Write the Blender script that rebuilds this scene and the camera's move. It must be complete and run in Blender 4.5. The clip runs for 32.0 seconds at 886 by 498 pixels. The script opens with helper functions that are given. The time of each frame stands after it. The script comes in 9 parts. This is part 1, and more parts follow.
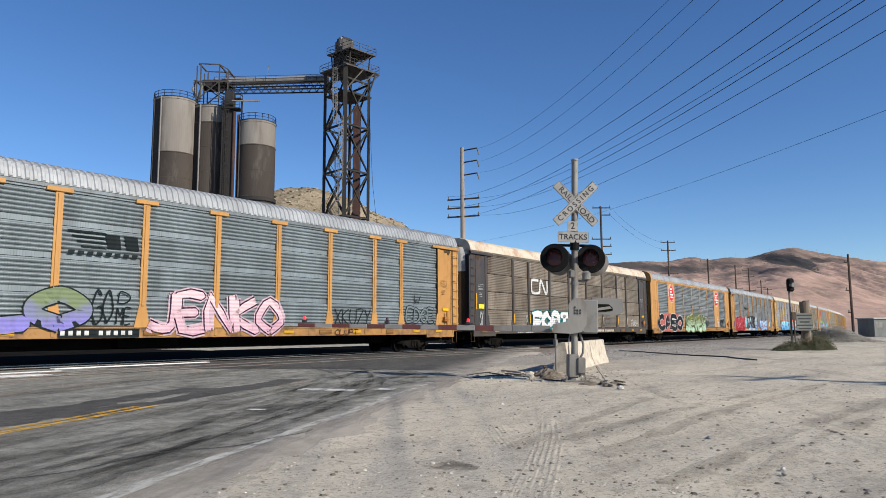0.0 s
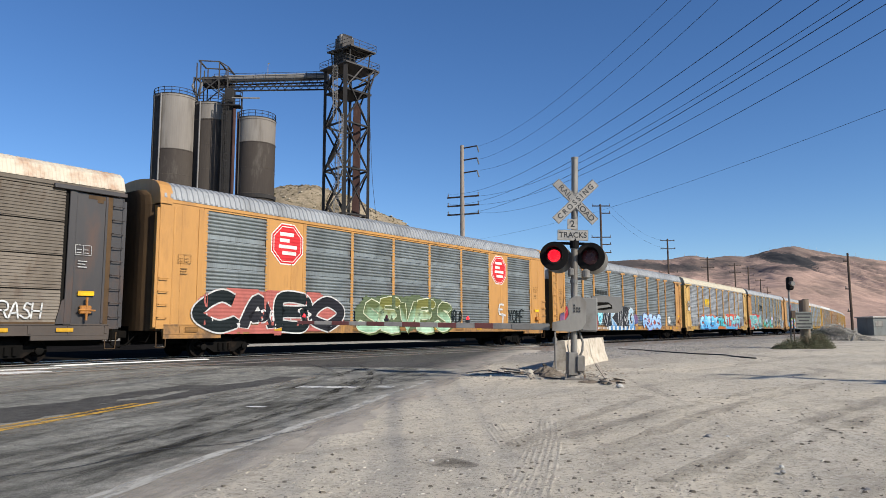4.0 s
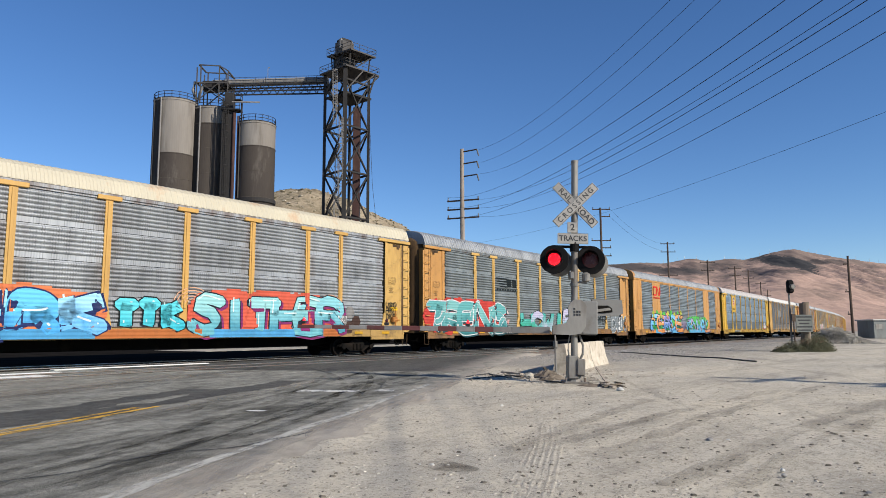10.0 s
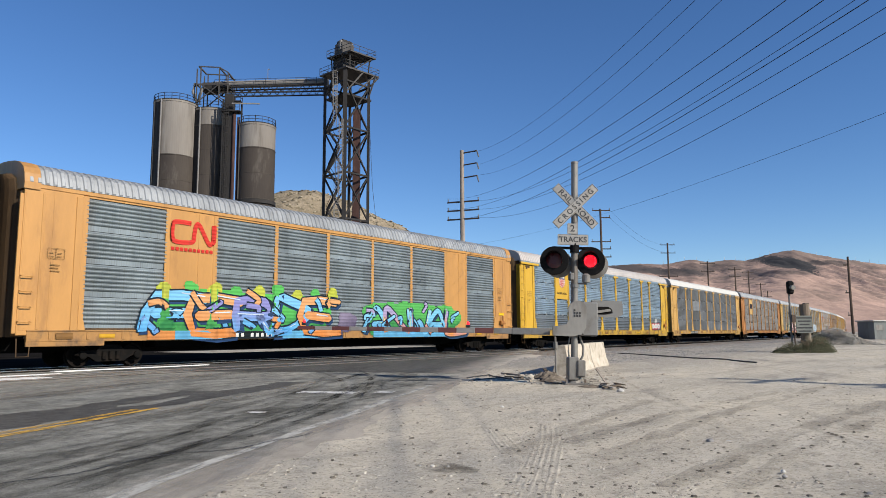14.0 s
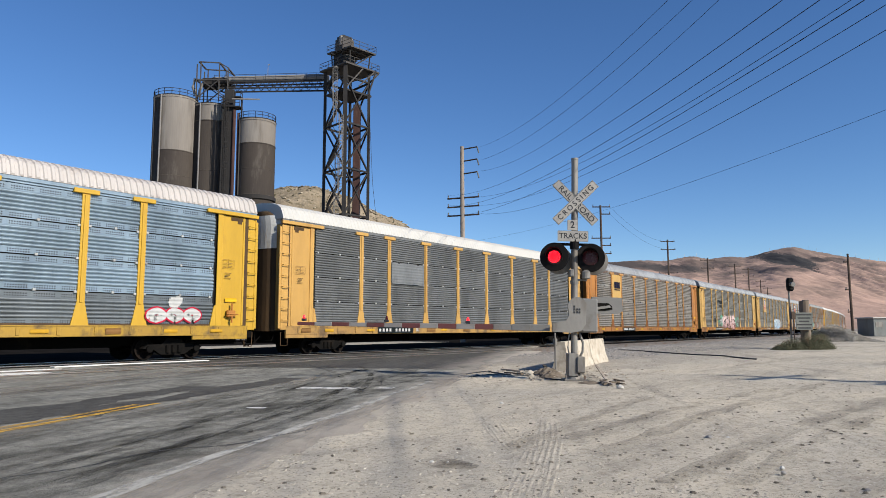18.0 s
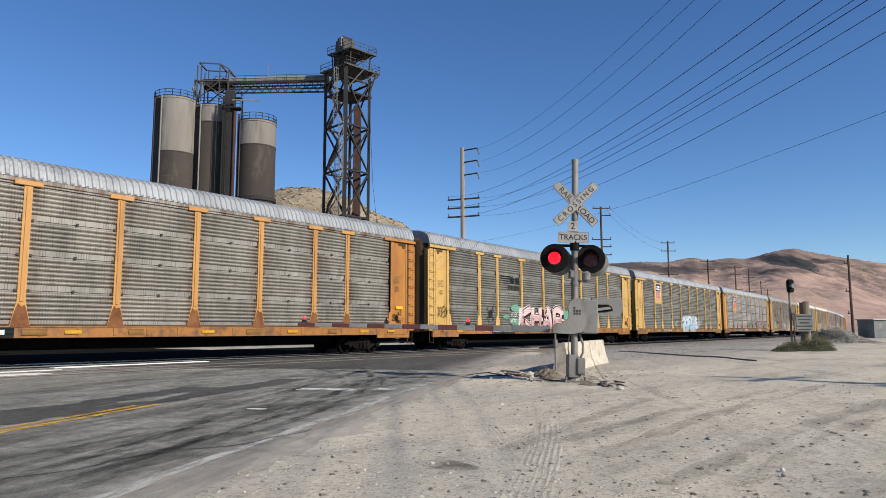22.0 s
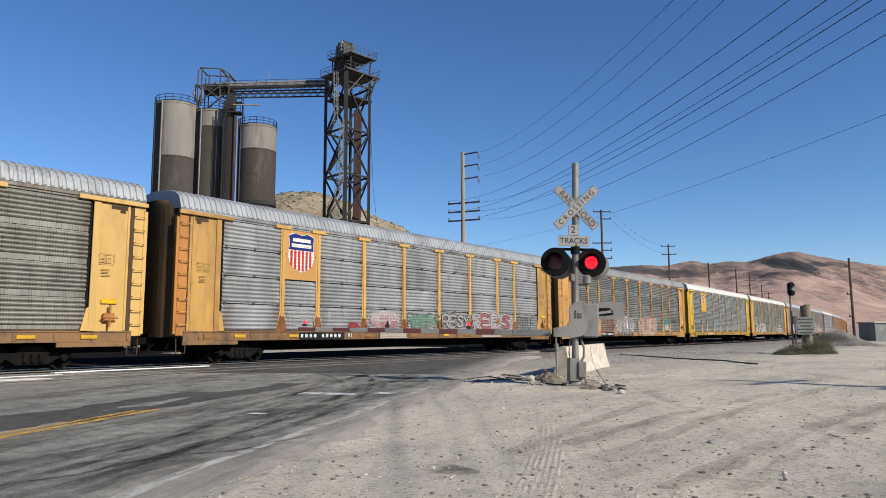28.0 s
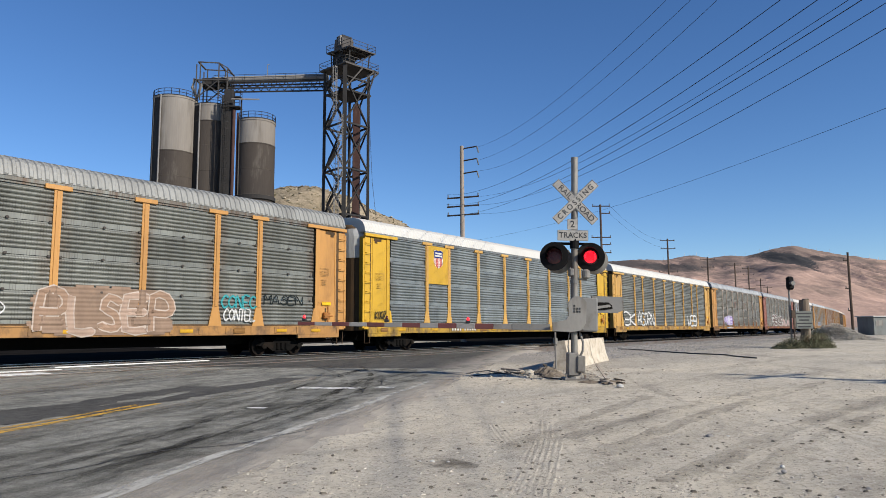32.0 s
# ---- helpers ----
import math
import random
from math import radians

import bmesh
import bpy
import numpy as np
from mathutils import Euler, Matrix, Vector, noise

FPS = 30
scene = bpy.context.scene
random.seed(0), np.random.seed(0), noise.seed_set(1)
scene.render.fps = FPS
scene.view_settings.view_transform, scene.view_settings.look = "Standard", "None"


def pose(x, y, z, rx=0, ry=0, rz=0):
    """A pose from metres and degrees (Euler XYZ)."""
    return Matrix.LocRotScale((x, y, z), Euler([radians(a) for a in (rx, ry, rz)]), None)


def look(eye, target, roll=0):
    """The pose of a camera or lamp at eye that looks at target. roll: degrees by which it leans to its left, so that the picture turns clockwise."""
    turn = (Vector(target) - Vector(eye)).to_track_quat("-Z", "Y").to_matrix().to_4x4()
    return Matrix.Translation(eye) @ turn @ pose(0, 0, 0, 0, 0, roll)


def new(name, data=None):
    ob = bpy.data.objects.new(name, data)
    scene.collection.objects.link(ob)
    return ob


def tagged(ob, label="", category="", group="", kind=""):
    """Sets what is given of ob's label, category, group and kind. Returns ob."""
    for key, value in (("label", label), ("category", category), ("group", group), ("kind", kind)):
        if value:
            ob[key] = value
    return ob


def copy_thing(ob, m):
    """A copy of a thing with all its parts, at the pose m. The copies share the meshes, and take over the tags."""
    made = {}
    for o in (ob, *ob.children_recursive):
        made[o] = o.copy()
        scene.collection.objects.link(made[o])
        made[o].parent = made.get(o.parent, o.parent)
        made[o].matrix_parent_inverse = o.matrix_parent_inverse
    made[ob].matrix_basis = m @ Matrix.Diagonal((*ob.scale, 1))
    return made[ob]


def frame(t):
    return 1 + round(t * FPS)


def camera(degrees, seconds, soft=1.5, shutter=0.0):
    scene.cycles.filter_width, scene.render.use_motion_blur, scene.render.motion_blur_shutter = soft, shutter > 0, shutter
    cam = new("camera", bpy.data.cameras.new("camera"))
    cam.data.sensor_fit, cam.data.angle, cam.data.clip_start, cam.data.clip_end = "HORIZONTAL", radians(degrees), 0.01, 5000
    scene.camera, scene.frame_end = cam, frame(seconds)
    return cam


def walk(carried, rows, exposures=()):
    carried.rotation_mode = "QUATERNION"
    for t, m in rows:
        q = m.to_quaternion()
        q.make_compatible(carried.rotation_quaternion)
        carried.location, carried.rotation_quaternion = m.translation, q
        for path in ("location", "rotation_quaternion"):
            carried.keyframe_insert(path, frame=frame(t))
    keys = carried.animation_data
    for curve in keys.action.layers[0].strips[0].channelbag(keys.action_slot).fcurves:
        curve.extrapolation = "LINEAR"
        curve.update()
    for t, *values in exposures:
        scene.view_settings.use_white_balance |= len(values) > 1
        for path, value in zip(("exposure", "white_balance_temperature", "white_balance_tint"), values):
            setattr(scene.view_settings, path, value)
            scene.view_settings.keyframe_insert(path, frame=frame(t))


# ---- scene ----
EYE = Vector((0.0, 0.0, 1.09))
HEADING = 36.837          # degrees from the track's direction (+x) to the view
cam = camera(65.0, 32.0, soft=0.45)
# seconds, heading, upward tilt, roll: a phone held by hand at one spot
HELD = [
    (0.0, 36.898, 6.697, -0.278),
    (0.5, 36.897, 6.738, -0.176),
    (1.0, 36.833, 6.739, -0.194),
    (1.5, 36.826, 6.595, -0.176),
    (2.0, 36.808, 6.447, -0.172),
    (2.5, 36.819, 6.380, -0.168),
    (3.0, 36.872, 6.458, -0.162),
    (3.5, 36.871, 6.479, -0.131),
    (5.5, 36.894, 6.646, -0.221),
    (6.0, 36.904, 6.601, -0.181),
    (6.5, 36.930, 6.634, -0.222),
    (7.0, 36.932, 6.721, -0.273),
    (7.5, 36.927, 6.785, -0.280),
    (8.0, 36.904, 6.809, -0.192),
    (8.5, 36.902, 6.879, -0.161),
    (9.0, 36.897, 6.880, -0.175),
    (9.5, 36.892, 6.881, -0.187),
    (10.0, 36.877, 6.807, -0.244),
    (10.5, 36.900, 6.866, -0.230),
    (11.0, 36.895, 6.925, -0.232),
    (11.5, 36.864, 6.884, -0.227),
    (12.0, 36.871, 6.896, -0.242),
    (12.5, 36.887, 6.895, -0.311),
    (13.0, 36.843, 6.785, -0.276),
    (13.5, 36.849, 6.816, -0.282),
    (14.0, 36.880, 6.912, -0.297),
    (14.5, 36.893, 6.895, -0.307),
    (16.5, 36.848, 6.523, -0.252),
    (17.0, 36.848, 6.523, -0.252),
    (17.5, 36.881, 6.555, -0.296),
    (18.0, 36.880, 6.595, -0.180),
    (18.5, 36.880, 6.667, -0.180),
    (19.0, 36.837, 6.731, -0.166),
    (19.5, 36.829, 6.853, -0.124),
    (20.0, 36.821, 6.934, -0.099),
    (20.5, 36.823, 6.889, -0.127),
    (21.0, 36.821, 6.905, -0.100),
    (21.5, 36.845, 6.869, -0.102),
    (22.0, 36.900, 6.693, -0.127),
    (22.5, 36.894, 6.680, -0.117),
    (23.0, 36.893, 6.828, -0.110),
    (23.5, 36.900, 7.067, -0.225),
    (24.0, 36.901, 7.069, -0.249),
    (24.5, 36.905, 6.894, -0.212),
    (25.0, 36.894, 6.965, -0.117),
    (25.5, 36.919, 7.162, -0.131),
    (27.5, 36.979, 7.307, -0.158),
    (28.0, 36.944, 7.016, -0.265),
    (28.5, 36.920, 6.944, -0.256),
    (29.0, 36.916, 7.029, -0.184),
    (29.5, 36.895, 6.996, -0.232),
    (30.0, 36.897, 6.885, -0.165),
    (30.5, 36.879, 6.816, -0.281),
    (31.0, 36.892, 6.768, -0.279),
    (31.5, 36.860, 6.707, -0.251),
    (32.0, 36.876, 6.562, -0.317),
]


def aim(h, up, lean):
    h, up = radians(h), radians(up)
    way = Vector((math.cos(h) * math.cos(up), math.sin(h) * math.cos(up), math.sin(up)))
    return look(EYE, EYE + way, lean)


walk(cam, [(t, aim(h, up, lean)) for t, h, up, lean in HELD])

# ---- light ----
SUN_AZ, SUN_EL = (0.0, -1.0), 31.0
sky = bpy.data.worlds.new("sky")
scene.world = sky
sky.use_nodes = True
nt = sky.node_tree
tex = nt.nodes.new("ShaderNodeTexSky")
tex.sky_type = "NISHITA"
tex.sun_disc = False
tex.sun_elevation = radians(SUN_EL)
tex.sun_rotation = math.atan2(*SUN_AZ)
tex.altitude = 1200
tex.air_density, tex.dust_density, tex.ozone_density = 1.0, 0.0, 4.0
deep = nt.nodes.new("ShaderNodeHueSaturation")     # the clear, deep blue of dry mountain air
deep.inputs["Hue"].default_value = 0.506
deep.inputs["Saturation"].default_value = 1.16
nt.links.new(tex.outputs[0], deep.inputs["Color"])
nt.links.new(deep.outputs[0], nt.nodes["Background"].inputs[0])
nt.nodes["Background"].inputs[1].default_value = 0.116
sun = new("sun", bpy.data.lights.new("sun", "SUN"))
sun.data.energy, sun.data.angle, sun.data.color = 5.2, radians(0.53), (1.0, 0.93, 0.82)
sun.matrix_world = look((SUN_AZ[0] * math.cos(radians(SUN_EL)), SUN_AZ[1] * math.cos(radians(SUN_EL)), math.sin(radians(SUN_EL))), (0, 0, 0))
scene.view_settings.exposure = 0.17

# ---- materials ----
def mat(name, col, rough=0.7, metal=0.0, col2=None, big=0.6, fine=14.0, var=0.25, stain=None, amount=0.0,
        stain_size=1.5, streak=0.0, bump=0.15, bump_size=60.0, shift=0.0, perf=0.0, turn=0.0, along=1.0, edge=None, edge_amount=0.0, band=0.0):
    """A surface with broad and fine variation, stains with a colour of their own, and fine relief."""
    m = bpy.data.materials.new(name)
    m.use_nodes = True
    t, n = m.node_tree, m.node_tree.nodes
    link = t.links.new
    bsdf = n["Principled BSDF"]
    bsdf.inputs["Metallic"].default_value = metal
    bsdf.inputs["Specular IOR Level"].default_value = 0.5 if rough < 0.7 else (0.1 if rough < 0.84 else 0.0)
    tc, info = n.new("ShaderNodeTexCoord"), n.new("ShaderNodeObjectInfo")
    off = n.new("ShaderNodeVectorMath")
    off.operation = "MULTIPLY_ADD"
    link(info.outputs["Random"], off.inputs[0])
    off.inputs[1].default_value = (37.0, 53.0, 71.0) if shift >= 0 else (0, 0, 0)
    link(tc.outputs["Object"], off.inputs[2])
    place = n.new("ShaderNodeMapping")
    link(off.outputs[0], place.inputs[0])
    place.vector_type = "TEXTURE"
    place.inputs["Scale"].default_value = (1 / along, 1, 1 / max(1 - streak, 0.02))
    place.inputs["Rotation"].default_value = (0, 0, radians(turn))

    def noise_at(size, detail=4.0, rough_=0.6, grain=False):
        x = n.new("ShaderNodeTexNoise")
        x.inputs["Scale"].default_value, x.inputs["Detail"].default_value, x.inputs["Roughness"].default_value = size, detail, rough_
        link(off.outputs[0] if grain and along < 1 else place.outputs[0], x.inputs["Vector"])
        return x.outputs["Fac"]

    def mixed(fac, a, b):
        x = n.new("ShaderNodeMix")
        x.data_type = "RGBA"
        for sock, v in ((x.inputs[0], fac), (x.inputs[6], a), (x.inputs[7], b)):
            if hasattr(v, "default_value"):
                link(v, sock)
            else:
                sock.default_value = v
        return x.outputs[2]

    def ramp(fac, lo, hi):
        x = n.new("ShaderNodeMapRange")
        link(fac, x.inputs[0])
        x.inputs[1].default_value, x.inputs[2].default_value = lo, hi
        return x.outputs[0]

    c1 = (*col, 1)
    c2 = (*(col2 or [c * (1 - var) for c in col]), 1)
    c = mixed(ramp(noise_at(big), 0.35, 0.68), c1, c2)
    g = n.new("ShaderNodeHueSaturation")
    link(c, g.inputs["Color"])
    v = n.new("ShaderNodeMath")
    v.operation = "MULTIPLY_ADD"
    link(noise_at(fine, 6.0, 0.7, True), v.inputs[0])
    v.inputs[1].default_value, v.inputs[2].default_value = var * 1.6, 1 - var * 0.8
    if shift > 0:
        w = n.new("ShaderNodeMath")
        w.operation = "MULTIPLY_ADD"
        link(info.outputs["Random"], w.inputs[0])
        w.inputs[1].default_value = shift
        link(v.outputs[0], w.inputs[2])
        v = w
    link(v.outputs[0], g.inputs["Value"])
    c = g.outputs[0]
    if along < 1:
        # patchy wear that does not follow the streaks
        worn = n.new("ShaderNodeHueSaturation")
        link(c, worn.inputs["Color"])
        spread = n.new("ShaderNodeMapRange")
        link(noise_at(4.0, 10.0, 0.8, True), spread.inputs[0])
        for k, q in enumerate((0.36, 0.64, 0.62, 1.3)):
            spread.inputs[k + 1].default_value = q
        link(spread.outputs[0], worn.inputs["Value"])
        c = worn.outputs[0]
    if stain:
        f = ramp(noise_at(stain_size, 6.0, 0.65), 0.62 - 0.25 * amount, 0.72 - 0.15 * amount)
        s = n.new("ShaderNodeMath")
        s.operation = "MULTIPLY"
        link(f, s.inputs[0])
        s.inputs[1].default_value = min(1.0, 0.4 + amount * 0.6)
        c = mixed(s.outputs[0], c, (*stain, 1))
    if perf:
        # rows of small punched holes
        sep, hole = n.new("ShaderNodeSeparateXYZ"), n.new("ShaderNodeMath")
        link(tc.outputs["Object"], sep.inputs[0])
        hole.operation = "SINE"
        freq = n.new("ShaderNodeMath")
        freq.operation = "MULTIPLY"
        link(sep.outputs[0], freq.inputs[0])
        freq.inputs[1].default_value = 78.0
        link(freq.outputs[0], hole.inputs[0])
        broken = n.new("ShaderNodeMath")
        broken.operation = "MULTIPLY"
        link(ramp(hole.outputs[0], 0.1, 0.9), broken.inputs[0])
        link(ramp(noise_at(7.0, 2.0), 0.42, 0.6), broken.inputs[1])
        amt = n.new("ShaderNodeMath")
        amt.operation = "MULTIPLY"
        link(broken.outputs[0], amt.inputs[0])
        amt.inputs[1].default_value = perf
        c = mixed(amt.outputs[0], c, (0.06, 0.058, 0.055, 1))
    if edge:
        # run-down rust and grime beside the posts, at both ends of a sheet
        sx, low, high, top, brk = n.new("ShaderNodeSeparateXYZ"), n.new("ShaderNodeMapRange"), n.new("ShaderNodeMapRange"), n.new("ShaderNodeMath"), n.new("ShaderNodeMath")
        link(tc.outputs["Object"], sx.inputs[0])
        for node, a, b in ((low, 0.55, 0.0), (high, 2.2, 2.76)):
            link(sx.outputs[0], node.inputs[0])
            node.inputs[1].default_value, node.inputs[2].default_value = a, b
        top.operation, brk.operation = "MAXIMUM", "MULTIPLY"
        link(low.outputs[0], top.inputs[0])
        link(high.outputs[0], top.inputs[1])
        link(ramp(noise_at(2.6, 6.0, 0.7), 0.4, 0.62), brk.inputs[0])
        link(top.outputs[0], brk.inputs[1])
        some = n.new("ShaderNodeMath")
        some.operation = "MULTIPLY"
        link(brk.outputs[0], some.inputs[0])
        some.inputs[1].default_value = edge_amount
        c = mixed(some.outputs[0], c, (*edge, 1))
    if band:
        # staggered punched holes along the flat band at the top and foot of a sheet
        sp = n.new("ShaderNodeSeparateXYZ")
        link(tc.outputs["Object"], sp.inputs[0])

        def op(kind, a, b=None):
            x = n.new("ShaderNodeMath")
            x.operation = kind
            for k, q in enumerate((a, b)):
                if q is None:
                    continue
                if hasattr(q, "default_value"):
                    link(q, x.inputs[k])
                else:
                    x.inputs[k].default_value = q
            return x.outputs[0]
        diag = op("MULTIPLY", op("SINE", op("MULTIPLY", op("ADD", sp.outputs[0], sp.outputs[2]), 44.0)), op("SINE", op("MULTIPLY", op("SUBTRACT", sp.outputs[0], sp.outputs[2]), 44.0)))
        off_mid = op("ABSOLUTE", op("SUBTRACT", sp.outputs[2], 0.5))
        inside = op("MULTIPLY", op("GREATER_THAN", off_mid, 0.345), op("LESS_THAN", off_mid, 0.46))
        gaps = op("GREATER_THAN", op("SINE", op("MULTIPLY", sp.outputs[0], 8.0)), -0.8)
        punched = op("MULTIPLY", op("MULTIPLY", ramp(diag, 0.12, 0.3), inside), gaps)
        c = mixed(op("MULTIPLY", punched, band), c, (0.03, 0.032, 0.035, 1))
    link(c, bsdf.inputs["Base Color"])
    r = n.new("ShaderNodeMapRange")
    link(noise_at(fine * 0.5), r.inputs[0])
    r.inputs[3].default_value, r.inputs[4].default_value = max(rough - 0.12, 0.05), min(rough + 0.12, 1)
    link(r.outputs[0], bsdf.inputs["Roughness"])
    if bump:
        b = n.new("ShaderNodeBump")
        b.inputs["Strength"].default_value = bump
        b.inputs["Distance"].default_value = 0.02
        link(noise_at(bump_size, 5.0, 0.7, True), b.inputs["Height"])
        link(b.outputs[0], bsdf.inputs["Normal"])
    return m


def glow(name, col, strength):
    m = mat(name, col, 0.3, var=0.1, bump=0)
    b = m.node_tree.nodes["Principled BSDF"]
    b.inputs["Emission Color"].default_value, b.inputs["Emission Strength"].default_value = (*col, 1), strength
    return m


# ---- mesh helpers ----
class Shape:
    """Collects vertices and faces for one mesh."""

    def __init__(self):
        self.v, self.f = [], []

    def add(self, verts, faces):
        k = len(self.v)
        self.v.extend(verts)
        self.f.extend([tuple(i + k for i in f) for f in faces])
        return self

    def box(self, x0, y0, z0, x1, y1, z1, c=0.0):
        """A box, with its edges chamfered by c."""
        if c <= 0:
            return self.add([(x, y, z) for x in (x0, x1) for y in (y0, y1) for z in (z0, z1)],
                            [(0, 1, 3, 2), (4, 6, 7, 5), (0, 4, 5, 1), (2, 3, 7, 6), (0, 2, 6, 4), (1, 5, 7, 3)])
        bm = bmesh.new()
        bmesh.ops.create_cube(bm, size=1)
        for q in bm.verts:
            q.co = ((x0 + x1) / 2 + q.co.x * (x1 - x0), (y0 + y1) / 2 + q.co.y * (y1 - y0), (z0 + z1) / 2 + q.co.z * (z1 - z0))
        bmesh.ops.bevel(bm, geom=bm.edges[:], offset=c, segments=1, affect="EDGES")
        bm.verts.index_update()
        self.add([tuple(q.co) for q in bm.verts], [tuple(q.index for q in f.verts) for f in bm.faces])
        bm.free()
        return self

    def beam(self, p, q, w, h=None):
        """A straight bar with a rectangular section from p to q."""
        p, q = Vector(p), Vector(q)
        d = (q - p).normalized()
        a = d.cross(Vector((0, 0, 1)))
        a = a.normalized() if a.length > 1e-4 else Vector((1, 0, 0))
        b = a.cross(d)
        a, b = a * w / 2, b * (h or w) / 2
        return self.add([tuple(e + s * a + u * b) for e in (p, q) for s, u in ((-1, -1), (1, -1), (1, 1), (-1, 1))],
                        [(0, 1, 2, 3), (7, 6, 5, 4), (0, 4, 5, 1), (1, 5, 6, 2), (2, 6, 7, 3), (3, 7, 4, 0)])

    def tube(self, points, r, n=8, r2=None, caps=True):
        """A round pipe along the points; r2: the radius at its end."""
        pts = [Vector(p) for p in points]
        k, m = len(self.v), len(pts)
        for i, p in enumerate(pts):
            d = (pts[min(i + 1, m - 1)] - pts[max(i - 1, 0)]).normalized()
            a = d.cross(Vector((0, 0, 1)))
            a = a.normalized() if a.length > 1e-3 else Vector((1, 0, 0))
            b = d.cross(a)
            rr = r + ((r2 if r2 is not None else r) - r) * i / (m - 1)
            for j in range(n):
                w = 2 * math.pi * j / n
                self.v.append(tuple(p + (a * math.cos(w) + b * math.sin(w)) * rr))
        for i in range(m - 1):
            for j in range(n):
                self.f.append((k + i * n + j, k + i * n + (j + 1) % n, k + (i + 1) * n + (j + 1) % n, k + (i + 1) * n + j))
        if caps:
            self.f.append(tuple(k + j for j in reversed(range(n))))
            self.f.append(tuple(k + (m - 1) * n + j for j in range(n)))
        return self

    def lathe(self, profile, n=32, centre=(0, 0, 0), close=True):
        """Turns a profile of (radius, z) round the upright axis."""
        k, m = len(self.v), len(profile)
        for r, z in profile:
            for j in range(n):
                w = 2 * math.pi * j / n
                self.v.append((centre[0] + r * math.cos(w), centre[1] + r * math.sin(w), centre[2] + z))
        for i in range(m - 1):
            for j in range(n):
                self.f.append((k + i * n + j, k + i * n + (j + 1) % n, k + (i + 1) * n + (j + 1) % n, k + (i + 1) * n + j))
        if close:
            self.f.append(tuple(k + j for j in reversed(range(n))))
            self.f.append(tuple(k + (m - 1) * n + j for j in range(n)))
        return self

    def plate(self, poly, y0, y1):
        """A flat plate: the outline in x and z, between two depths in y."""
        n, k = len(poly), len(self.v)
        self.v.extend([(x, y0, z) for x, z in poly] + [(x, y1, z) for x, z in poly])
        self.f.append(tuple(k + i for i in range(n)))
        self.f.append(tuple(k + n + i for i in reversed(range(n))))
        for i in range(n):
            j = (i + 1) % n
            self.f.append((k + i, k + n + i, k + n + j, k + j))
        return self

    def moved(self, m):
        self.v = [tuple(m @ Vector(q)) for q in self.v]
        return self

    def mesh(self, name, smooth=False):
        me = bpy.data.meshes.new(name)
        me.from_pydata(self.v, [], self.f)
        me.update()
        bm = bmesh.new()
        bm.from_mesh(me)
        bmesh.ops.recalc_face_normals(bm, faces=bm.faces[:])
        bm.to_mesh(me)
        bm.free()
        if smooth:
            me.polygons.foreach_set("use_smooth", [True] * len(me.polygons))
        me.materials.append(None)
        return me


def put(name, data, material, parent=None, label="", at=None, smooth=False):
    """Links a Shape or a shared mesh as one object with its own material, under its parent."""
    me = data.mesh(name, smooth) if isinstance(data, Shape) else data
    ob = new(name, me)
    ob.material_slots[0].link = "OBJECT"
    ob.material_slots[0].material = material
    if parent:
        ob.parent = parent
    if at is not None:
        ob.matrix_basis = at if isinstance(at, Matrix) else Matrix.Translation(at)
    if label:
        tagged(ob, label)
    return ob


def thing(name, at, label, category, group="", kind=""):
    ob = new(name)
    ob.empty_display_size = 0.3
    ob.matrix_basis = at if isinstance(at, Matrix) else Matrix.Translation(at)
    return tagged(ob, label, category, group, kind)


# the frame of the view's ground axes: local x to the right, y away, z up
VIEW = pose(0, 0, 0, 0, 0, HEADING - 90)
TRACK_Y, BEND_FROM, BEND = 23.25, 12.0, 0.00037


def line_y(x):
    """The far track's centre line: straight, then a wide bend away."""
    return TRACK_Y + BEND * max(x - BEND_FROM, 0.0) ** 2 / 2


GAUGE = 0.75
RAIL_TOP = 0.06

